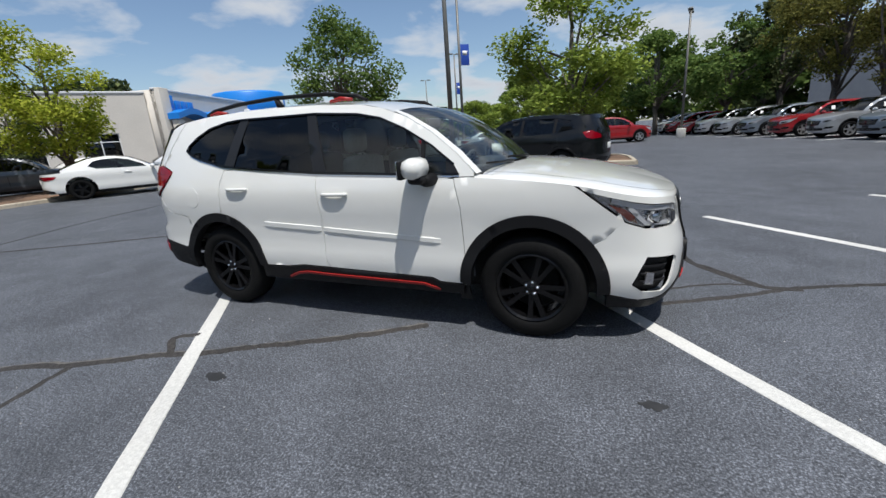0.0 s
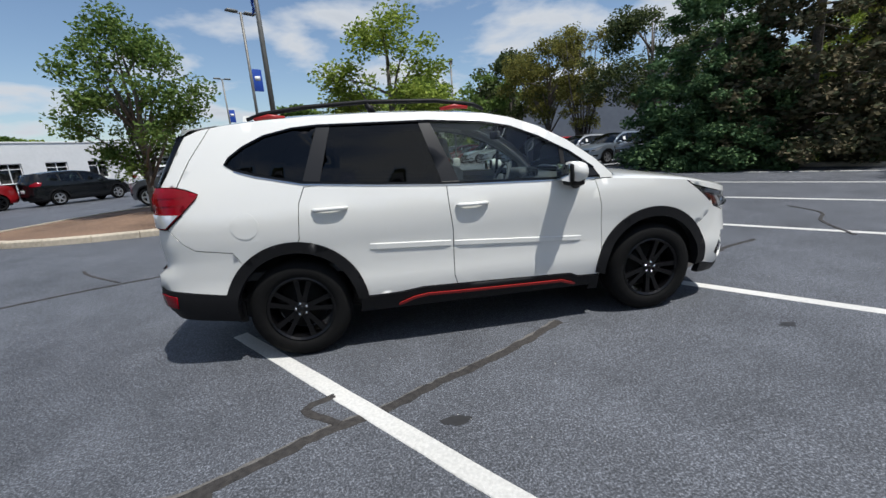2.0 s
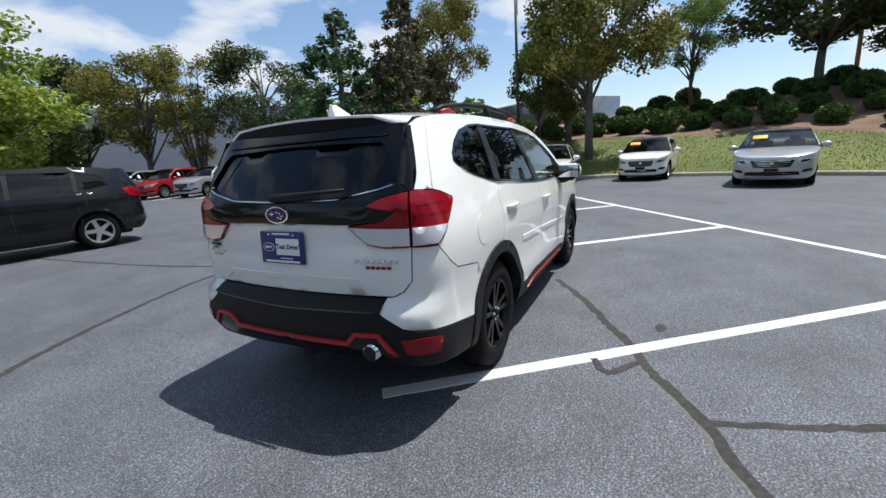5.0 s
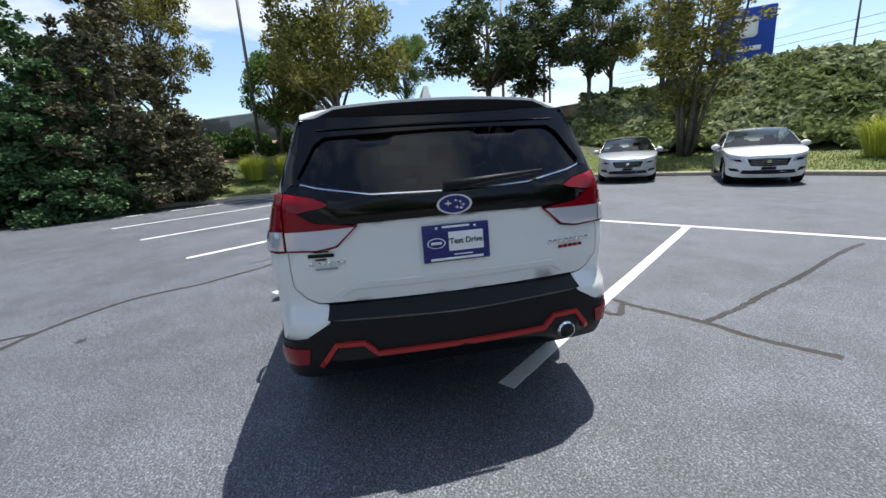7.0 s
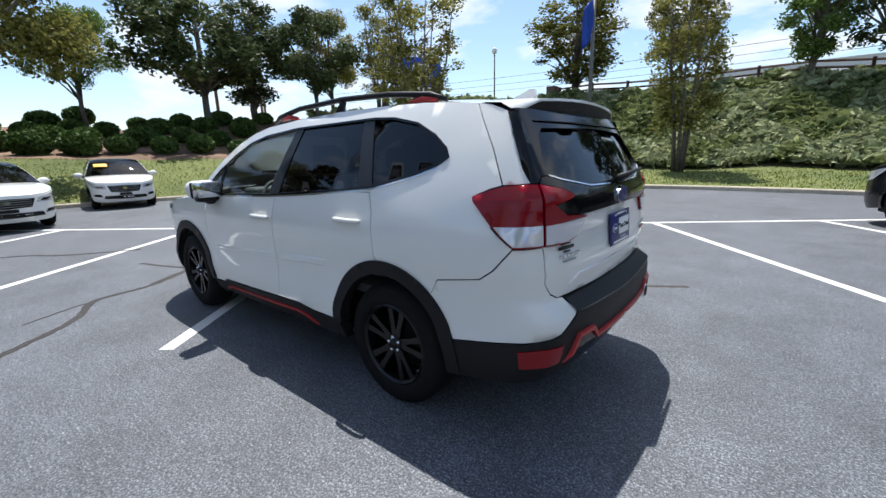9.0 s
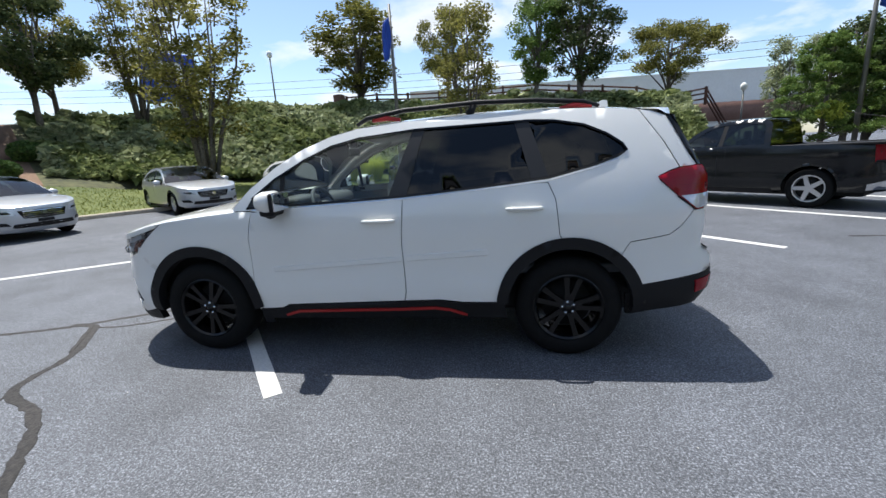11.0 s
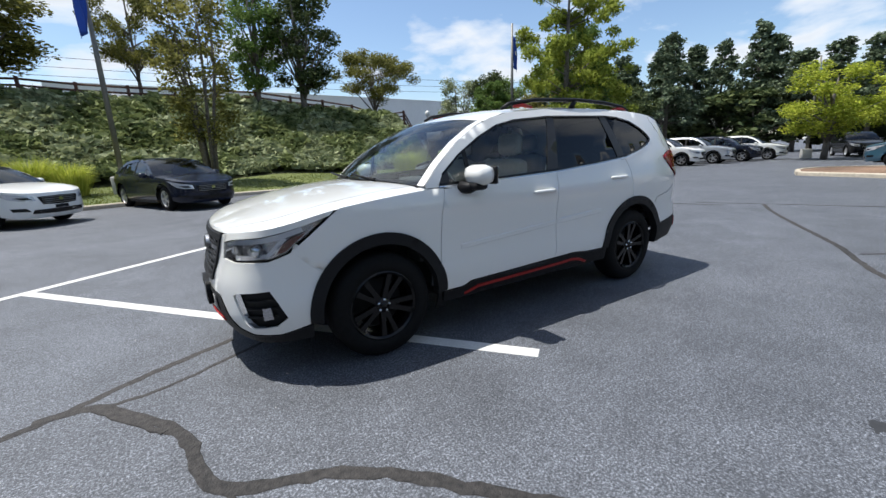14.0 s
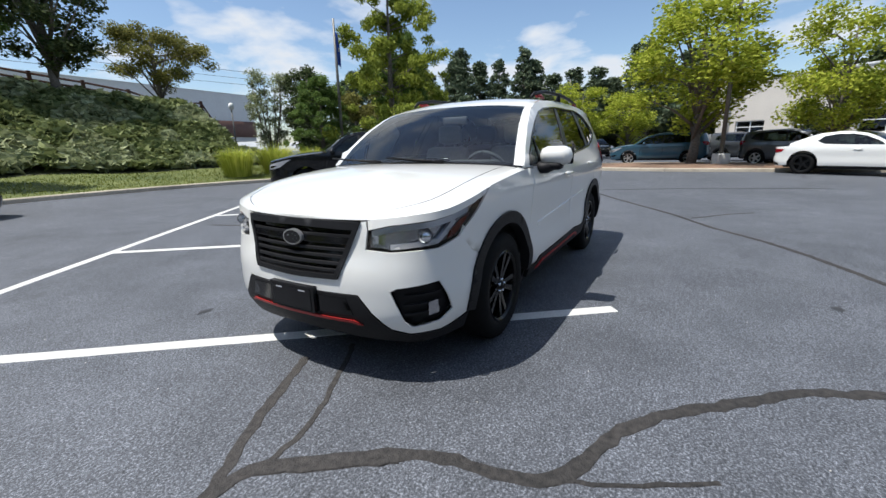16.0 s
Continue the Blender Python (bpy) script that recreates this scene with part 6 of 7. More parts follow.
def tree_thing(kind, seed, label):
    """A tree, ten metres tall in its own measure: trunk with limbs, crown of leaf clumps."""
    rng = np.random.default_rng(seed)
    rd = random.Random(seed)
    t = thing("tree", Matrix.Identity(4), label, "tree")
    limbs, blobs = [], []
    leaf, count, size = "mid", 5200, .26
    if kind in ("maple", "round", "oval", "spread", "far"):
        cfg = dict(maple=(.24, 3.2, 4.0, "light", 13500, .13), round=(.28, 4.6, 3.4, "olive", 21000, .115), oval=(.18, 2.3, 4.4, "dark", 12500, .125), spread=(.25, 4.2, 3.6, "mid", 10000, .19), far=(.10, 4.6, 4.6, "mid", 2600, .45))[kind]
        base, rx, rz, leaf, count, size = cfg
        zc = 10 - rz
        trunk = [(0, 0, -.3), (rd.uniform(-.1, .1), rd.uniform(-.1, .1), base * 6), (rd.uniform(-.25, .25), rd.uniform(-.25, .25), 6.5), (rd.uniform(-.3, .3), rd.uniform(-.3, .3), 9.0)]
        limbs.append(tube_data(trunk, [.24, .19, .11, .03], 9))
        for i in range(44):
            a, u = i * 2.4 + rd.uniform(-.3, .3), rd.uniform(-1, 1)
            rr = math.sqrt(max(0, 1 - u * u)) * rd.uniform(.45, .95)
            p = Vector((rx * rr * math.cos(a), rx * rr * math.sin(a), zc + rz * u * .85 + (rd.uniform(0, 1.0) if kind == "maple" else 0)))
            blobs.append((*p, rd.uniform(.6, 1.35) * (1.0 if kind != "oval" else .8)))
            if i % 2 == 0:
                z0 = rd.uniform(base * 6, max(base * 6 + .6, p.z - .8))
                limbs.append(tube_data([(0, 0, z0), (p.x * .45, p.y * .45, z0 + (p.z - z0) * .5 + .2), tuple(p)], [.09, .055, .015], 6))
    elif kind == "vase":
        leaf, count, size = "yellow", 10000, .10
        for i in range(8):
            a = i * .8 + rd.uniform(-.2, .2)
            o = rd.uniform(.8, 2.3)
            pts = [(.16 * math.cos(a), .16 * math.sin(a), -.3), (.35 * o * math.cos(a), .35 * o * math.sin(a), 2.6), (.8 * o * math.cos(a), .8 * o * math.sin(a), 5.8), (o * math.cos(a), o * math.sin(a), 9.4)]
            limbs.append(tube_data(pts, [.095, .07, .04, .010], 7))
            for j in range(16):
                z = rd.uniform(2.4, 9.7)
                f = np.interp(z, [2.4, 5.5, 9.7], [.45, .95, .85]) * o
                b = a + rd.uniform(-.7, .7)
                rr = f + rd.uniform(-.3, .5)
                q = (rr * math.cos(b), rr * math.sin(b), z)
                blobs.append((*q, rd.uniform(.25, .65)))
                if j < 8:
                    limbs.append(tube_data([(f * .6 * math.cos(a), f * .6 * math.sin(a), z - .9), q], [.028, .007], 4))
    elif kind in ("cedar", "bronze"):
        leaf, count, size = ("cedar" if kind == "cedar" else "brown"), 38000, .125
        limbs.append(tube_data([(0, 0, -.3), (0, 0, 5), (0, 0, 9.7)], [.25, .15, .02], 8))
        for i in range(230):
            z = 10 * (rd.random() ** 1.3) * .95 + .25
            rr = 3.45 * (1 - (z / 10.4) ** 1.7) * rd.uniform(.5, 1.06)
            a = i * 2.399
            q = (rr * math.cos(a), rr * math.sin(a), z - .12 * rr)
            blobs.append((*q, rd.uniform(.4, .8) * (1.15 - z / 14)))
            if i % 6 == 0:
                limbs.append(tube_data([(0, 0, z + .1), q], [.05, .012], 5))
    elif kind == "pine":
        leaf, count, size = "pine", 6000, .165
        limbs.append(tube_data([(0, 0, -.3), (.1, 0, 5), (0, .1, 9.8)], [.17, .12, .03], 8))
        for i in range(110):
            z = rd.uniform(2.6, 9.9)
            rr = (10.6 - z) * .28 * rd.uniform(.4, 1.1) + .12
            a = i * 2.399
            q = (rr * math.cos(a), rr * math.sin(a), z)
            blobs.append((*q, rd.uniform(.25, .6)))
            if i % 2:
                limbs.append(tube_data([(0, 0, z - .1), q], [.025, .006], 4))
    elif kind == "plume":
        leaf, count, size = "gold", 29000, .072
        limbs.append(tube_data([(0, 0, -.3), (.1, 0, 5), (.15, .1, 9.8)], [.2, .12, .02], 8))
        for i in range(120):
            z = 1.2 + 8.6 * rd.random() ** 1.15
            rr = (4.1 * (1 - z / 10.8) ** .62 if z > 3 else 3.5) * rd.uniform(.2, 1.08)
            a = i * 2.399
            q = (rr * math.cos(a), rr * math.sin(a), z + .15 * rr)
            blobs.append((*q, rd.uniform(.3, .6)))
            if i % 2:
                limbs.append(tube_data([(0, 0, z - .4), q], [.04, .008], 5))
    mesh_ob("trunk", *joined(limbs), M["bark"], t)
    C = crown_points(blobs, count, rng)
    V, Fc = leaf_data(C, size, rng, up=(1.2 if kind == "plume" else .6), long=(3.4 if kind == "plume" else 1.7))
    mesh_ob("crown", V.tolist(), Fc, LEAF[leaf], t, smooth=False)
    return t


def ground_z(x, y):
    """Height of lawn or bank under a place."""
    best = None
    for i in range(0, 121):
        u = i / 120
        p, o = bank_point(u, 0), bank_point(u, 1)
        dx, dy = o.x - p.x, o.y - p.y
        d = (x - p.x) * dx + (y - p.y) * dy
        off = abs((x - p.x) * -dy + (y - p.y) * dx)
        if d > 0 and (best is None or off < best[0]):
            best = (off, d, u)
    return bank_height(best[1], best[2]) if best and best[0] < 3 else 0.0


def plant(kind, x, y, h, w, seed=0, leaf=None, label=None, z=None, group="trees"):
    names = dict(maple="young broadleaf tree with airy light green crown", round="broad rounded tree with dense olive green crown", oval="upright dark green tree with narrow crown", spread="leafy mid-green tree behind the parked cars", vase="many-stemmed upright tree with sparse yellowish leaves", cedar="dense dark green cedar branched to the ground", bronze="cedar with bronze brown patches branched to the ground", pine="tall slender pine with tufted branches", plume="tall feathery light green tree", far="full green tree in the far tree line")
    key = (kind, seed % 2, leaf)
    base = dict(maple=6.6, round=9.4, oval=4.8, spread=8.6, vase=5.2, cedar=7.0, bronze=7.0, pine=4.2, plume=7.0, far=9.4)[kind]
    zz = ground_z(x, y) if z is None else z
    m = pose(x, y, zz, 0, 0, seed * 67 % 360)
    if key not in TREES:
        t = tree_thing(kind, 11 + 7 * (seed % 2) + len(kind), names[kind])
        if leaf:
            next(c for c in t.children if c.name.startswith("crown")).data.materials[0] = LEAF[leaf]
        t.matrix_world = m
        TREES[key] = t
    else:
        t = copy_thing(TREES[key], m)
    t.scale = (w / base, w / base, h / 10)
    tagged(t, label or names[kind], "tree", group)
    return t


for kd, x, y, h, w, sd, lf in [
    ("round", 17.0, 1.0, 10.2, 8.2, 0, None), ("spread", 22.5, 4.6, 5.6, 4.6, 1, "mid"), ("oval", 20.5, 2.6, 7.0, 4.4, 0, "olive"), ("vase", 12.8, -14.4, 9.2, 6.2, 1, "yellow"), ("vase", .8, -18.6, 8.0, 5.0, 0, "yellow"),
    ("round", 26.9, -3.6, 6.2, 5.0, 1, "mid"), ("spread", 24.5, -9.0, 8.4, 8.6, 0, "dark"), ("oval", 25.5, -12.5, 8.0, 5.5, 1, "dark"), ("round", 25, -18.5, 7.5, 6.5, 0, "yellow"), ("spread", 22.0, -15.0, 7.0, 6.0, 1, "dark"), ("vase", 20.0, -19.0, 7.5, 5.0, 1, "yellow"),
    ("oval", 9.8, -29, 7.8, 6.6, 0, "olive"), ("round", 3.2, -30, 6.8, 5.2, 0, "olive"), ("oval", -3.4, -28, 8.0, 4.0, 1, "mid"), ("oval", -6.4, -28, 9.0, 5.2, 0, "dark"), ("round", -13.3, -31.5, 6.6, 7.8, 1, None), ("vase", -19.7, -28.2, 7.5, 5.0, 0, "sage"), ("oval", -21.6, -25.9, 8.2, 4.4, 1, "dark"), ("oval", -23, -26, 7.5, 5, 0, "mid"),
    ("plume", -17.4, -13.9, 11.0, 8.0, 0, None), ("plume", -20.5, -15.5, 8.5, 6.5, 1, "mid"), ("plume", -14.4, -16.9, 4.8, 4.4, 1, "mid"), ("plume", -24, -17, 6.5, 6.0, 0, "olive"),
    ("cedar", 13.2, 12.0, 7.9, 6.6, 0, None), ("bronze", 14.2, 9.0, 8.2, 6.4, 1, None), ("cedar", 12.2, 9.9, 5.2, 4.6, 1, None),
    ("round", 18.2, 23.2, 9.4, 9.6, 0, "dark"), ("vase", 15.5, 27.5, 9.6, 5.6, 1, "yellow"), ("round", 14.2, 31.0, 9.6, 8.5, 1, "olive"), ("spread", 9.5, 36, 8.0, 8.0, 0, "mid"), ("spread", 5.0, 40, 8.5, 9, 1, "mid"), ("spread", 13.5, 38, 10, 9, 1, "dark"), ("round", 21.2, 10.2, 9.0, 6.0, 1, "olive"), ("maple", 23.5, 15.5, 4.2, 4.0, 1, "light"), ("spread", -1.5, 46, 8, 9, 0, "light"), ("spread", -8, 47, 6, 8, 1, "light"), ("spread", -15, 49, 5, 8, 0, "mid"), ("spread", -12, 40, 4.4, 5, 1, "light"), ("spread", 33, 20, 8, 8, 1, "dark"),
    ("maple", .2, 13.6, 6.1, 5.2, 0, None), ("maple", -7.5, 10.2, 5.3, 3.7, 1, "mid"),
    ("maple", -18.9, 6.8, 5.9, 4.4, 0, "lime"), ("maple", -21.1, 1.9, 7.4, 7.2, 1, "lime"), ("spread", -24.5, 7.6, 4.6, 2.8, 0, "dark"),
    ("maple", -32, -6, 5.5, 5.5, 0, "lime"), ("maple", -36, -3, 5, 5, 1, "lime"), ("spread", -34, -22, 7, 7, 0, "dark"), ("cedar", -29, -20, 6, 5, 0, None), ("spread", -26, -22, 8, 6, 1, "yellow"),
]:
    plant(kd, x, y, h, w, sd, lf)
rd = random.Random(4)
for i in range(26):
    u = i / 25
    plant("pine", -46 - 16 * u + rd.uniform(-4, 4), -44 + 50 * u + rd.uniform(-3, 3), rd.uniform(9.5, 14), rd.uniform(5.5, 7.5), i, None, z=0.0, group="far pines")
for i in range(16):
    plant("far", -50 - 12 * i / 15 + rd.uniform(-3, 3), -42 + 52 * i / 15, rd.uniform(6, 8), 10, i, "dark", z=0.0, group="far pines")

for i in range(40):
    a = radians(22 + 128 * i / 39 + rd.uniform(-1.2, 1.2))
    q = rd.uniform(62, 84)
    plant("far", q * math.cos(a), q * math.sin(a), rd.uniform(8, 11) * (0.6 if a > 1.75 else 1), rd.uniform(10, 14), i, ("mid", "dark", "light")[i % 3], z=0.0, group="far tree line")
for i in range(14):
    a = radians(150 + 40 * i / 13)
    q = rd.uniform(84, 100)
    plant("far", q * math.cos(a), q * math.sin(a), rd.uniform(10, 15), 14, i, "dark", z=0.0, group="far tree line")

# planted bank: dense low shrubs
rng = np.random.default_rng(3)
n = 46000
u = rng.uniform(.435, .99, n)
dd = 5.8 + 11.0 * rng.uniform(0, 1, n) ** 1.1
C = []
for a, b in zip(u, dd):
    if a < .47 and b < 7.0:
        b += 1.4
    p = bank_point(a, b)
    lump = .40 + .55 * noise.noise(Vector((p.x * .55, p.y * .55, 3))) + .25 * noise.noise(Vector((p.x * 1.4, p.y * 1.4, 6)))
    C.append((p.x, p.y, p.z + max(.05, lump) * rng.uniform(.55, 1.15)))
C = np.array(C)
pick = np.array([noise.noise(Vector((c[0] * .35, c[1] * .35, 8))) for c in C]) > .02
for flag, lf, nm in ((True, "sage", "pale sage shrubs"), (False, "hedge", "green shrubs")):
    V, Fc = leaf_data(C[pick == flag], .26, rng, up=.5, long=2.2)
    tagged(mesh_ob("bank_shrubs", V.tolist(), Fc, LEAF[lf], smooth=False), f"dense low {nm} covering the bank", "shrubs", kind="stuff")

# clipped round bushes on the mulch bed
BUSH = None
rb = random.Random(9)
for i in range(46):
    row = i % 4
    uu = .12 + .32 * ((i // 4) + .5 * (row % 2)) / 12 + rb.uniform(-.004, .004)
    p = bank_point(uu, 7.0 + 2.1 * row + rb.uniform(-.3, .3))
    s = rb.uniform(.85, 1.2)
    m = pose(p.x, p.y, p.z, 0, 0, rb.uniform(0, 360))
    if BUSH is None:
        BUSH = thing("bush", m, "clipped round dark green bush on mulch", "bush", "clipped bushes")
        d = rng.normal(size=(1500, 3)); d /= np.linalg.norm(d, axis=1)[:, None]
        P = d * np.array([.62, .62, .46]) * rng.uniform(.86, 1.04, (1500, 1)) + np.array([0, 0, .42])
        V, Fc = leaf_data(P, .11, rng, up=1)
        mesh_ob("foliage", V.tolist(), Fc, LEAF["box"], BUSH, smooth=False)
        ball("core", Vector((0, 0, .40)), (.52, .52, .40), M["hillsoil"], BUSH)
        BUSH.scale = (s, s, s)
    else:
        b = copy_thing(BUSH, m)
        b.scale = (s, s, s * rb.uniform(.9, 1.05))


def grass_clump(x, y, h, w, seed):
    rg = np.random.default_rng(seed)
    vs, fs = [], []
    for i in range(900):
        a, lean = rg.uniform(0, 6.283), rg.uniform(.1, 1.0)
        r0 = w * .22 * math.sqrt(rg.uniform(0, 1))
        L = h * rg.uniform(.75, 1.15)
        b = Vector((r0 * math.cos(a), r0 * math.sin(a), 0))
        d = Vector((math.cos(a), math.sin(a), 0))
        s = Vector((-d.y, d.x, 0)) * .009
        p1 = b + d * lean * w * .16 + Vector((0, 0, L * .62))
        p2 = b + d * lean * w * .42 + Vector((0, 0, L * (.95 - .35 * lean)))
        o = len(vs)
        vs += [b + s, b - s, p1 - s * .8, p1 + s * .8, p2]
        fs += [(o, o + 1, o + 2, o + 3), (o + 3, o + 2, o + 4)]
    t = thing("grass_clump", pose(x, y, ground_z(x, y)), "clump of lime green ornamental grass on the lawn", "ornamental grass", "grass clumps")
    mesh_ob("foliage", vs, fs, LEAF["tuft"], t, smooth=False)


for i, (x, y, h, w) in enumerate([(6.4, -16.4, 1.5, 2.6), (5.4, -16.0, 1.3, 2.2), (16.3, 3.4, 1.4, 2.2), (16.5, 5.0, 1.3, 2.0), (-7.2, -14.6, 1.4, 2.4), (-9.0, -14.4, 1.5, 2.6), (-10.4, -13.8, 1.3, 2.2)]):
    grass_clump(x, y, h, w, i)

# turf blades on the strip behind the kerb
n = 26000
vs, fs = [], []
for i in range(n):
    uu, b = rng.uniform(0, 1), rng.uniform(.15, 5.6)
    p = bank_point(uu, b)
    a = rng.uniform(0, 6.283)
    s = Vector((math.cos(a), math.sin(a), 0)) * .018
    h = rng.uniform(.03, .08)
    o = len(vs)
    vs += [p + s, p - s, p + Vector((rng.uniform(-.03, .03), rng.uniform(-.03, .03), h))]
    fs.append((o, o + 1, o + 2))
tagged(mesh_ob("turf", vs, fs, LEAF["turf"], smooth=False), "short blades of mown grass", "grass", kind="stuff")

# ---- islands ----


def island(pts, label):
    P = resample(pts + [pts[0]], .8)[:-1]
    kerb_run(P, closed=True, label="pale concrete kerb round a planted island")
    cx_, cy_ = sum(p[0] for p in P) / len(P), sum(p[1] for p in P) / len(P)
    vs = [(p[0], p[1], .11) for p in P] + [(cx_, cy_, .17)]
    n_ = len(P)
    ob = mesh_ob("planting_bed", vs, [(i, (i + 1) % n_, n_) for i in range(n_)], M["mulch"])
    tagged(ob, label, "planting bed", kind="structure")


island([(-10.5, 7.4), (-8.5, 6.1), (-5.8, 5.9), (-3.4, 6.7), (-3.0, 8.2), (-3.4, 11.8), (-5.0, 13.2), (-9.0, 12.2)], "brown mulch island with sparse grass")
island([(2.4, 11.4), (2.0, 14.5), (0, 15.8), (-1.8, 14.6), (-1.4, 12.4)], "brown mulch island under a young tree")
island([(-17.0, -2.6), (-16.4, 1.0), (-16.6, 4.0), (-16.9, 8.2), (-19.0, 9.4), (-21.2, 8.0), (-22.2, 3.0), (-21.6, -1.8), (-19.4, -3.2)], "brown mulch island with sparse grass")
island([(-16.2, -9.0), (-15.0, -12.5), (-16.0, -15.5), (-19, -15.8), (-24, -15.4), (-28, -15), (-28, -14.6), (-19, -14.4), (-17.2, -9.4)], "mulch bed below tall feathery trees")

# ---- poles, flags, lamps ----


def flag_pole(x, y, h, yaw, flag=True, label="grey steel light pole with a blue banner"):
    z0 = ground_z(x, y)
    t = thing("flag_pole", pose(x, y, z0, 0, 0, yaw), label, "flag pole", "flag poles")
    mesh_ob("pole", *tube_data([(0, 0, .5), (0, 0, h * .6), (0, 0, h)], [.095, .08, .055], 12), M["steel"], t)
    bm = box_bm((.55, .55, .66), (0, 0, .30), .05)
    part("footing", bm, M["concrete"], t, "pale concrete footing")
    if flag:
        for zz in (h - .5,):
            vs, fs = [], []
            for i in range(9):
                for j in range(9):
                    vs.append((.08 + .055 * i + .02 * math.sin(j), .07 * math.sin(i * 1.1 + j * .5), zz - .20 * j - .05 * i))
            for i in range(8):
                for j in range(8):
                    q = i * 9 + j
                    fs.append((q, q + 1, q + 10, q + 9))
            fl = mesh_ob("flag", vs, fs, M["flagblue"], t, "limp blue flag")
            fl.modifiers.new("thickness", "SOLIDIFY").thickness = .004
            mesh_ob("flag_mark", [(.20, -.09, zz - .9), (.34, -.09, zz - .95), (.34, -.09, zz - 1.15), (.20, -.09, zz - 1.10)], [(0, 1, 2, 3)], M["paper"], fl)
    return t


flag_pole(3.9, -16.0, 7.6, 60)
flag_pole(-14.9, -15.8, 8.2, 200)
flag_pole(-3.9, 11.6, 8.6, 120)
flag_pole(-19.8, 3.1, 10.5, 30)
flag_pole(-34, -7.5, 6.5, 30)
flag_pole(21.0, 5.5, 9.5, 10)


def lot_lamp(x, y, h, yaw, banner=True):
    t = thing("street_lamp", pose(x, y, 0, 0, 0, yaw), "tall grey car park lamp with flat heads", "street lamp", "car park lamps")
    mesh_ob("pole", *tube_data([(0, 0, .5), (0, 0, h)], [.085, .06], 10), M["steel"], t)
    part("footing", box_bm((.55, .55, .66), (0, 0, .30), .05), M["concrete"], t)
    for s in (1, -1):
        part("lamp_head", box_bm((.55, .30, .10), (s * .45, 0, h), .03), M["steel"], t)
    mesh_ob("arm", *tube_data([(-.4, 0, h - .05), (.4, 0, h - .05)], [.025, .025], 6), M["steel"], t)
    if banner:
        part("banner", box_bm((.5, .02, 1.1), (.34, 0, h - 3.2), .004), M["flagblue"], t, "blue banner with white mark")
        part("banner_mark", box_bm((.3, .006, .22), (.34, -.014, h - 3.1)), M["paper"], t)
        part("banner_mark", box_bm((.3, .006, .22), (.34, .014, h - 3.1)), M["paper"], t)


lot_lamp(-6.6, 20.6, 8.8, 40)
lot_lamp(-13.4, 38.4, 8.9, 40)
lot_lamp(5.9, 30.2, 7.9, 80, False)
lot_lamp(-24, 55, 9, 20, False)
for x, y, h in ((17.5, -30, 5.4), (-18, -30.5, 5.2)):
    z0 = ground_z(x, y)
    t = thing("street_lamp", pose(x, y, z0 - .1), "dark post lamp with a white globe on the hill", "street lamp", "hill lamps")
    mesh_ob("pole", *tube_data([(0, 0, 0), (0, 0, h - .5)], [.07, .05], 8), M["steel"], t)
    ball("globe", Vector((0, 0, h - .3)), (.22, .22, .28), M["paper"], t)
for x, y, h in ((30, -12, 9), (33, -17, 9.5), (38, -20, 9)):
    t = thing("utility_pole", pose(x, y, ground_z(x, y) - .1), "plain slim pole on the hilltop", "pole", "hilltop poles")
    mesh_ob("pole", *tube_data([(0, 0, 0), (0, 0, h)], [.12, .08], 8), M["steel"], t)

# power lines over the hill
for k, zz in enumerate((13.0, 13.9, 14.9)):
    pts = [(-70 + 150 * i / 24, -62 + 6 * i / 24, zz - 2.2 * (1 - (2 * i / 24 - 1) ** 2)) for i in range(25)]
    tagged(mesh_ob("power_line", *tube_data(pts, [.025] * 25, 4), M["ink"]), "thin dark overhead power line", "cable", "power lines")

# fence on the hilltop
fence = thing("fence", Matrix.Identity(4), "dark brown post and rail fence on the hilltop", "fence")
fp = [Vector((11.0 - 2.4 * i, -28.9 - .12 * i, 0)) for i in range(14)]
fp = [Vector((p.x, p.y, ground_z(p.x, p.y))) for p in fp]
for i, p in enumerate(fp):
    part("post", box_bm((.16, .16, 1.25), (p.x, p.y, p.z + .55), .01), M["fencewood"], fence)
    if i:
        q = fp[i - 1]
        for hz_ in (.35, .72, 1.05):
            mesh_ob("rail", *tube_data([q + Vector((0, 0, hz_)), p + Vector((0, 0, hz_))], [.06, .06], 4), M["fencewood"], fence, smooth=False)
part("stone_pier", box_bm((.7, .7, 1.5), (11.6, -28.9, ground_z(11.6, -28.9) + .6), .03), M["brick"], fence)

# ---- buildings ----


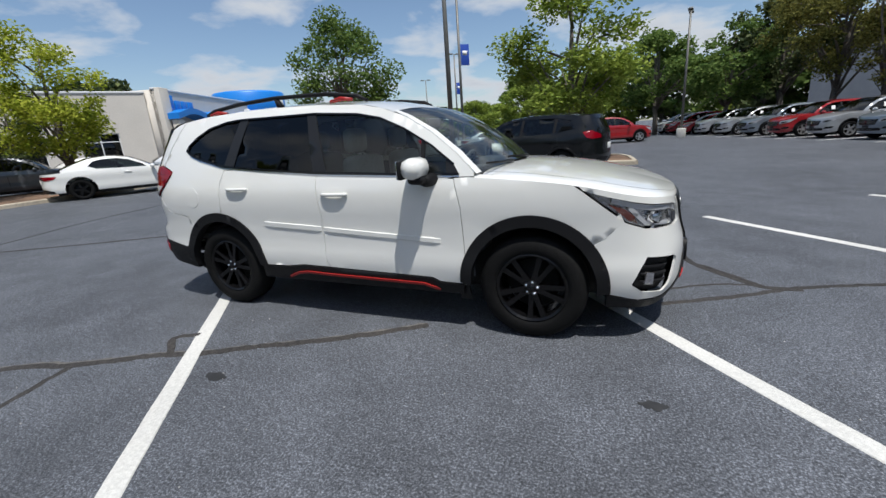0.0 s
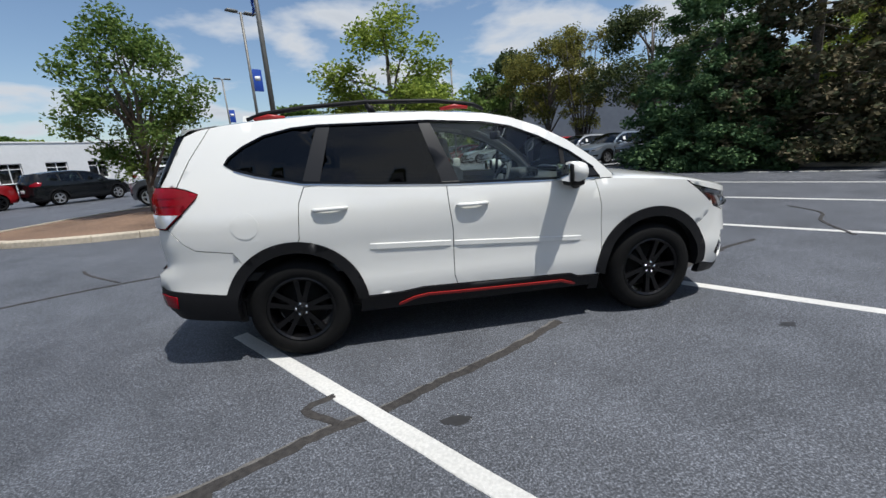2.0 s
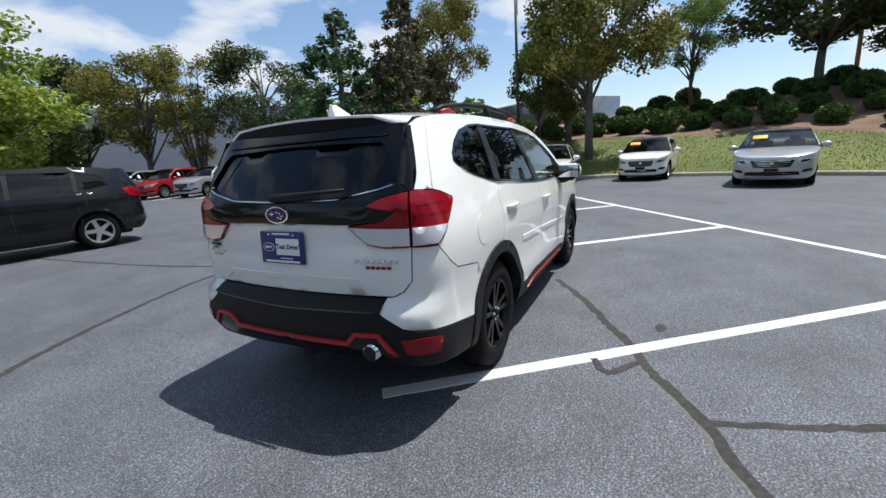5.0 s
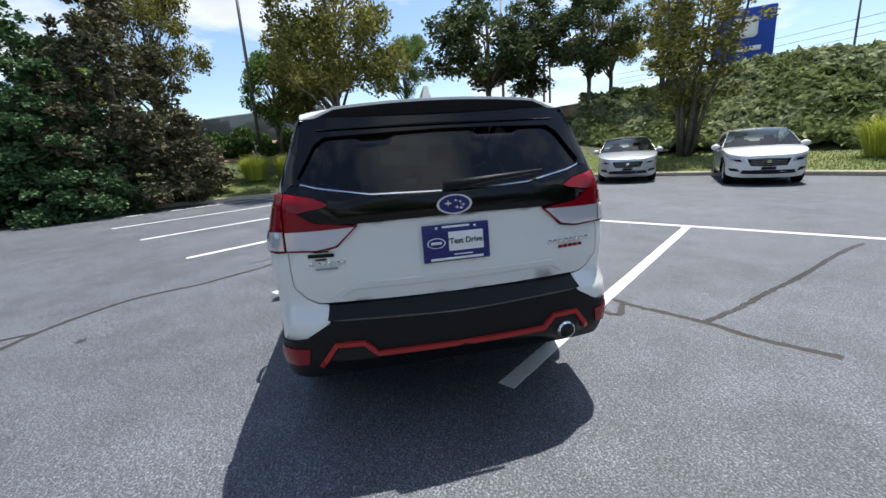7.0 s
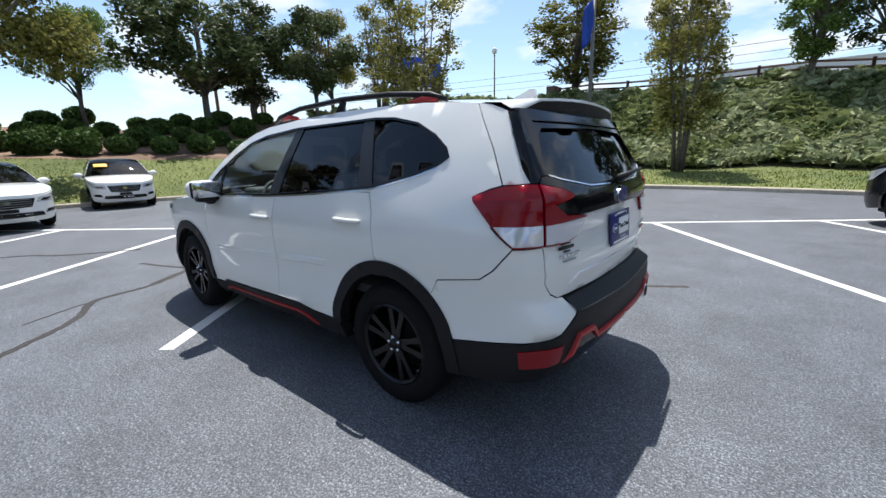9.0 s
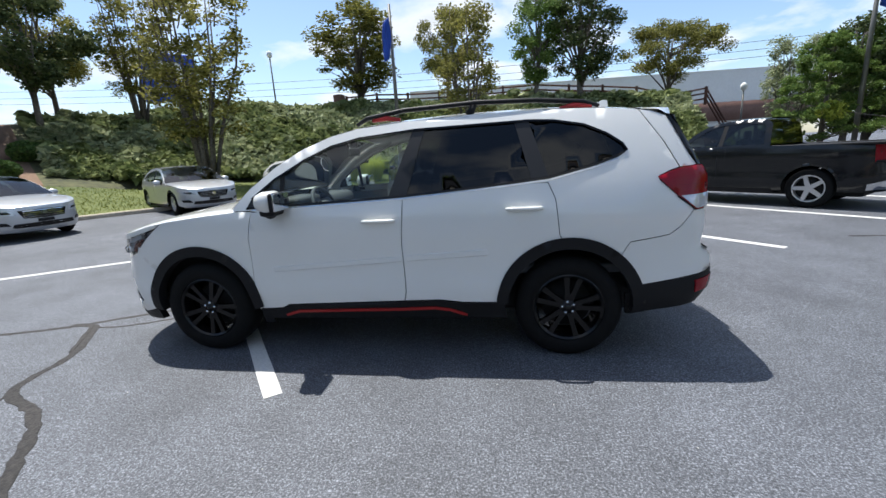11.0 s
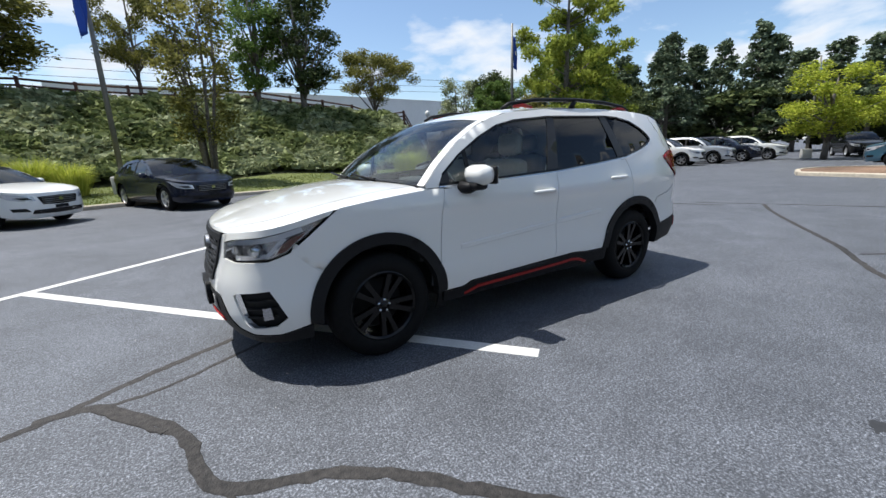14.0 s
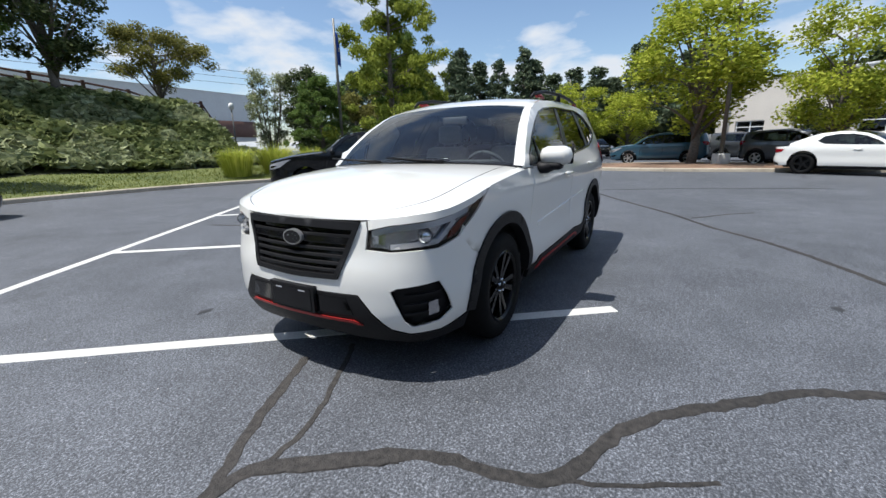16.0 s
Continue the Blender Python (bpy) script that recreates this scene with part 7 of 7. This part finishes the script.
def wall_building(name, label, x0, y0, x1, y1, depth, h, material, z0=0.0, cap=None, windows=(), base=None):
    """A long building: front wall from (x0, y0) to (x1, y1), depth behind it; windows (s, z, w, h) set into real openings."""
    dvec = Vector((x1 - x0, y1 - y0, 0)); L = dvec.length
    yaw = math.degrees(math.atan2(dvec.y, dvec.x))
    b = thing(name, pose(x0, y0, z0, 0, 0, yaw), label, "building", kind="")
    ident = lambda a, z, off=0.0: Vector((a, -off, z))
    holes = [[(s, z), (s + w, z), (s + w, z + hh), (s, z + hh)] for s, z, w, hh in windows]
    sheet("front_wall", [(0, -1), (L, -1), (L, h), (0, h)], ident, material, b, holes=holes, step=3.0, rim=.35)
    part("side_wall", box_bm((.3, depth, h + 1), (.15, depth / 2 + .01, h / 2 - .5)), material, b)
    part("side_wall", box_bm((.3, depth, h + 1), (L - .15, depth / 2 + .01, h / 2 - .5)), material, b)
    part("back_wall", box_bm((L - .6, .3, h + 1), (L / 2, depth - .15, h / 2 - .5)), material, b)
    part("roof", box_bm((L - .62, depth - .34, .3), (L / 2, depth / 2, h - .45)), M["wallgrey"], b)
    part("parapet_cap", box_bm((L + .12, .34, .16), (L / 2, .10, h + .08), .02), cap or M["wallwhite"], b)
    for s, z, w, hh in windows:
        wd = new("window"); wd.parent = b; wd.matrix_local = pose(s + w / 2, .20, z + hh / 2)
        part("pane", box_bm((w, .02, hh), (0, .05, 0)), M["bglass"], wd)
        # dark sheet behind the pane, its colour standing in for the unlit room
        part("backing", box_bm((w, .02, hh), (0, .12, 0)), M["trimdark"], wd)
        for fx in (-w / 2 + .04, 0, w / 2 - .04):
            part("mullion", box_bm((.08, .09, hh), (fx, 0, 0), .008), M["wallwhite"], wd)
        for fz in (-hh / 2 + .04, hh * .22, hh / 2 - .04):
            part("transom", box_bm((w, .08, .08), (0, .002, fz), .008), M["wallwhite"], wd)
    return b


wins = [(1.5, .9, 2.4, 2.0), (6.0, .9, 2.4, 2.0), (10.2, .3, 3.2, 3.0), (15.6, .9, 2.6, 2.4)]
show = wall_building("showroom", "cream stucco car showroom wing with dark windows", -46.0, 4.0, -35.2, 21.5, 14, 6.4, M["wallpaint"], windows=wins)
part("pilaster", box_bm((.9, .5, 6.6), (.45, -.22, 3.2), .03), M["wallpaint"], show)
wing = wall_building("showroom_hall", "cream showroom hall with a blue waved canopy", -34.6, 22.0, -41.2, 39.5, 13, 6.7, M["wallpaint"], windows=[(1.6 + 3.4 * i, .4, 2.4, 3.0) for i in range(5)])
part("pilaster", box_bm((1.2, .5, 6.9), (.6, -.22, 3.4), .03), M["wallpaint"], wing)
vs, fs = [], []
n_ = 60
for i in range(n_ + 1):
    s = .4 + 18.2 * i / n_
    wv = 4.25 + .45 * abs(math.sin((s - .4) * math.pi / 4.6)) ** 1.2
    for y_, z_ in ((-1.5, wv), (-1.5, wv + .5), (-.02, wv + .5), (-.02, wv)):
        vs.append((s, y_, z_))
for i in range(n_):
    for j in range(4):
        a, b_ = i * 4 + j, i * 4 + (j + 1) % 4
        fs.append((a, b_, b_ + 4, a + 4))
fs += [(0, 1, 2, 3), (len(vs) - 1, len(vs) - 2, len(vs) - 3, len(vs) - 4)]
mesh_ob("canopy", vs, fs, M["signblue"], wing, "bright blue waved canopy", smooth=False)
for i in range(6):
    part("canopy_column", box_bm((.7, .7, 4.2), (.9 + 3.4 * i, -1.0, 2.1), .04), M["wallpaint"], wing)
for i in range(4):
    part("sign_shape", box_bm((.75, .16, 1.2 if i == 0 else .8), (1.6 + .95 * i, -.16, 5.75 if i == 0 else 5.55), .05), M["signblue"], wing)
mesh_ob("entrance_tower", *lathe([(4.0, 0), (4.05, -4.2), (4.4, -4.3), (4.4, -8.0), (4.2, -8.2), (.01, -8.2)], 40), M["signblue"], wing, "bright blue round entrance tower").matrix_local = pose(20.5, 1.5, 0, -90, 0, 0)
part("tower_sign", box_bm((1.5, .3, 1.9), (19.6, -2.9, 6.2), .12), M["paper"], wing)
wall_building("service_building", "low white commercial building with small windows", -38.5, 42.5, -27.0, 62.0, 14, 5.0, M["wallwhite"], windows=[(2 + 4.0 * i, 1.0, 2.0, 2.0) for i in range(5)])
# hilltop store and far blocks
hz0 = 4.0
st = wall_building("hilltop_store", "large pale flat-roofed store with brick base", 13, -62, -46, -66, 30, 6.6, M["wallwhite"], z0=hz0)
part("brick_base", box_bm((59, .3, 2.6), (29.6, -.16, 1.0)), M["brick"], st)
part("grey_band", box_bm((20, .3, 5.6), (16, -.20, 2.9)), M["wallgrey"], st)
st3 = wall_building("dark_block", "far dark block building on the rise", 70, 30, 56, 10, 12, 6.0, M["grey"], z0=2.0)
far = wall_building("grey_hall", "long plain grey metal hall behind the tree line", 20, 53, 41, 36.5, 16, 8.6, M["wallgrey"], z0=0.0)
part("pale_end", box_bm((3.2, .2, 8.2), (24.9, -.12, 4.1), .03), M["wallwhite"], far)
# pylon sign
py = thing("pylon_sign", pose(35, -40, 4.0, 0, 0, 52), "tall blue pylon sign with white mark", "sign")
part("panel", box_bm((5.2, 1.0, 5.0), (0, 0, 7.0), .15), M["flagblue"], py)
for s in (-1, 1):
    part("leg", box_bm((.6, .6, 5.0), (s * 1.6, 0, 2.2), .03), M["wallwhite"], py)
part("mark_plate", box_bm((2.2, .2, 1.9), (0, .55, 7.6), .3), M["paper"], py)
part("name_bar", box_bm((3.0, .2, .45), (0, .55, 5.6), .05), M["paper"], py)
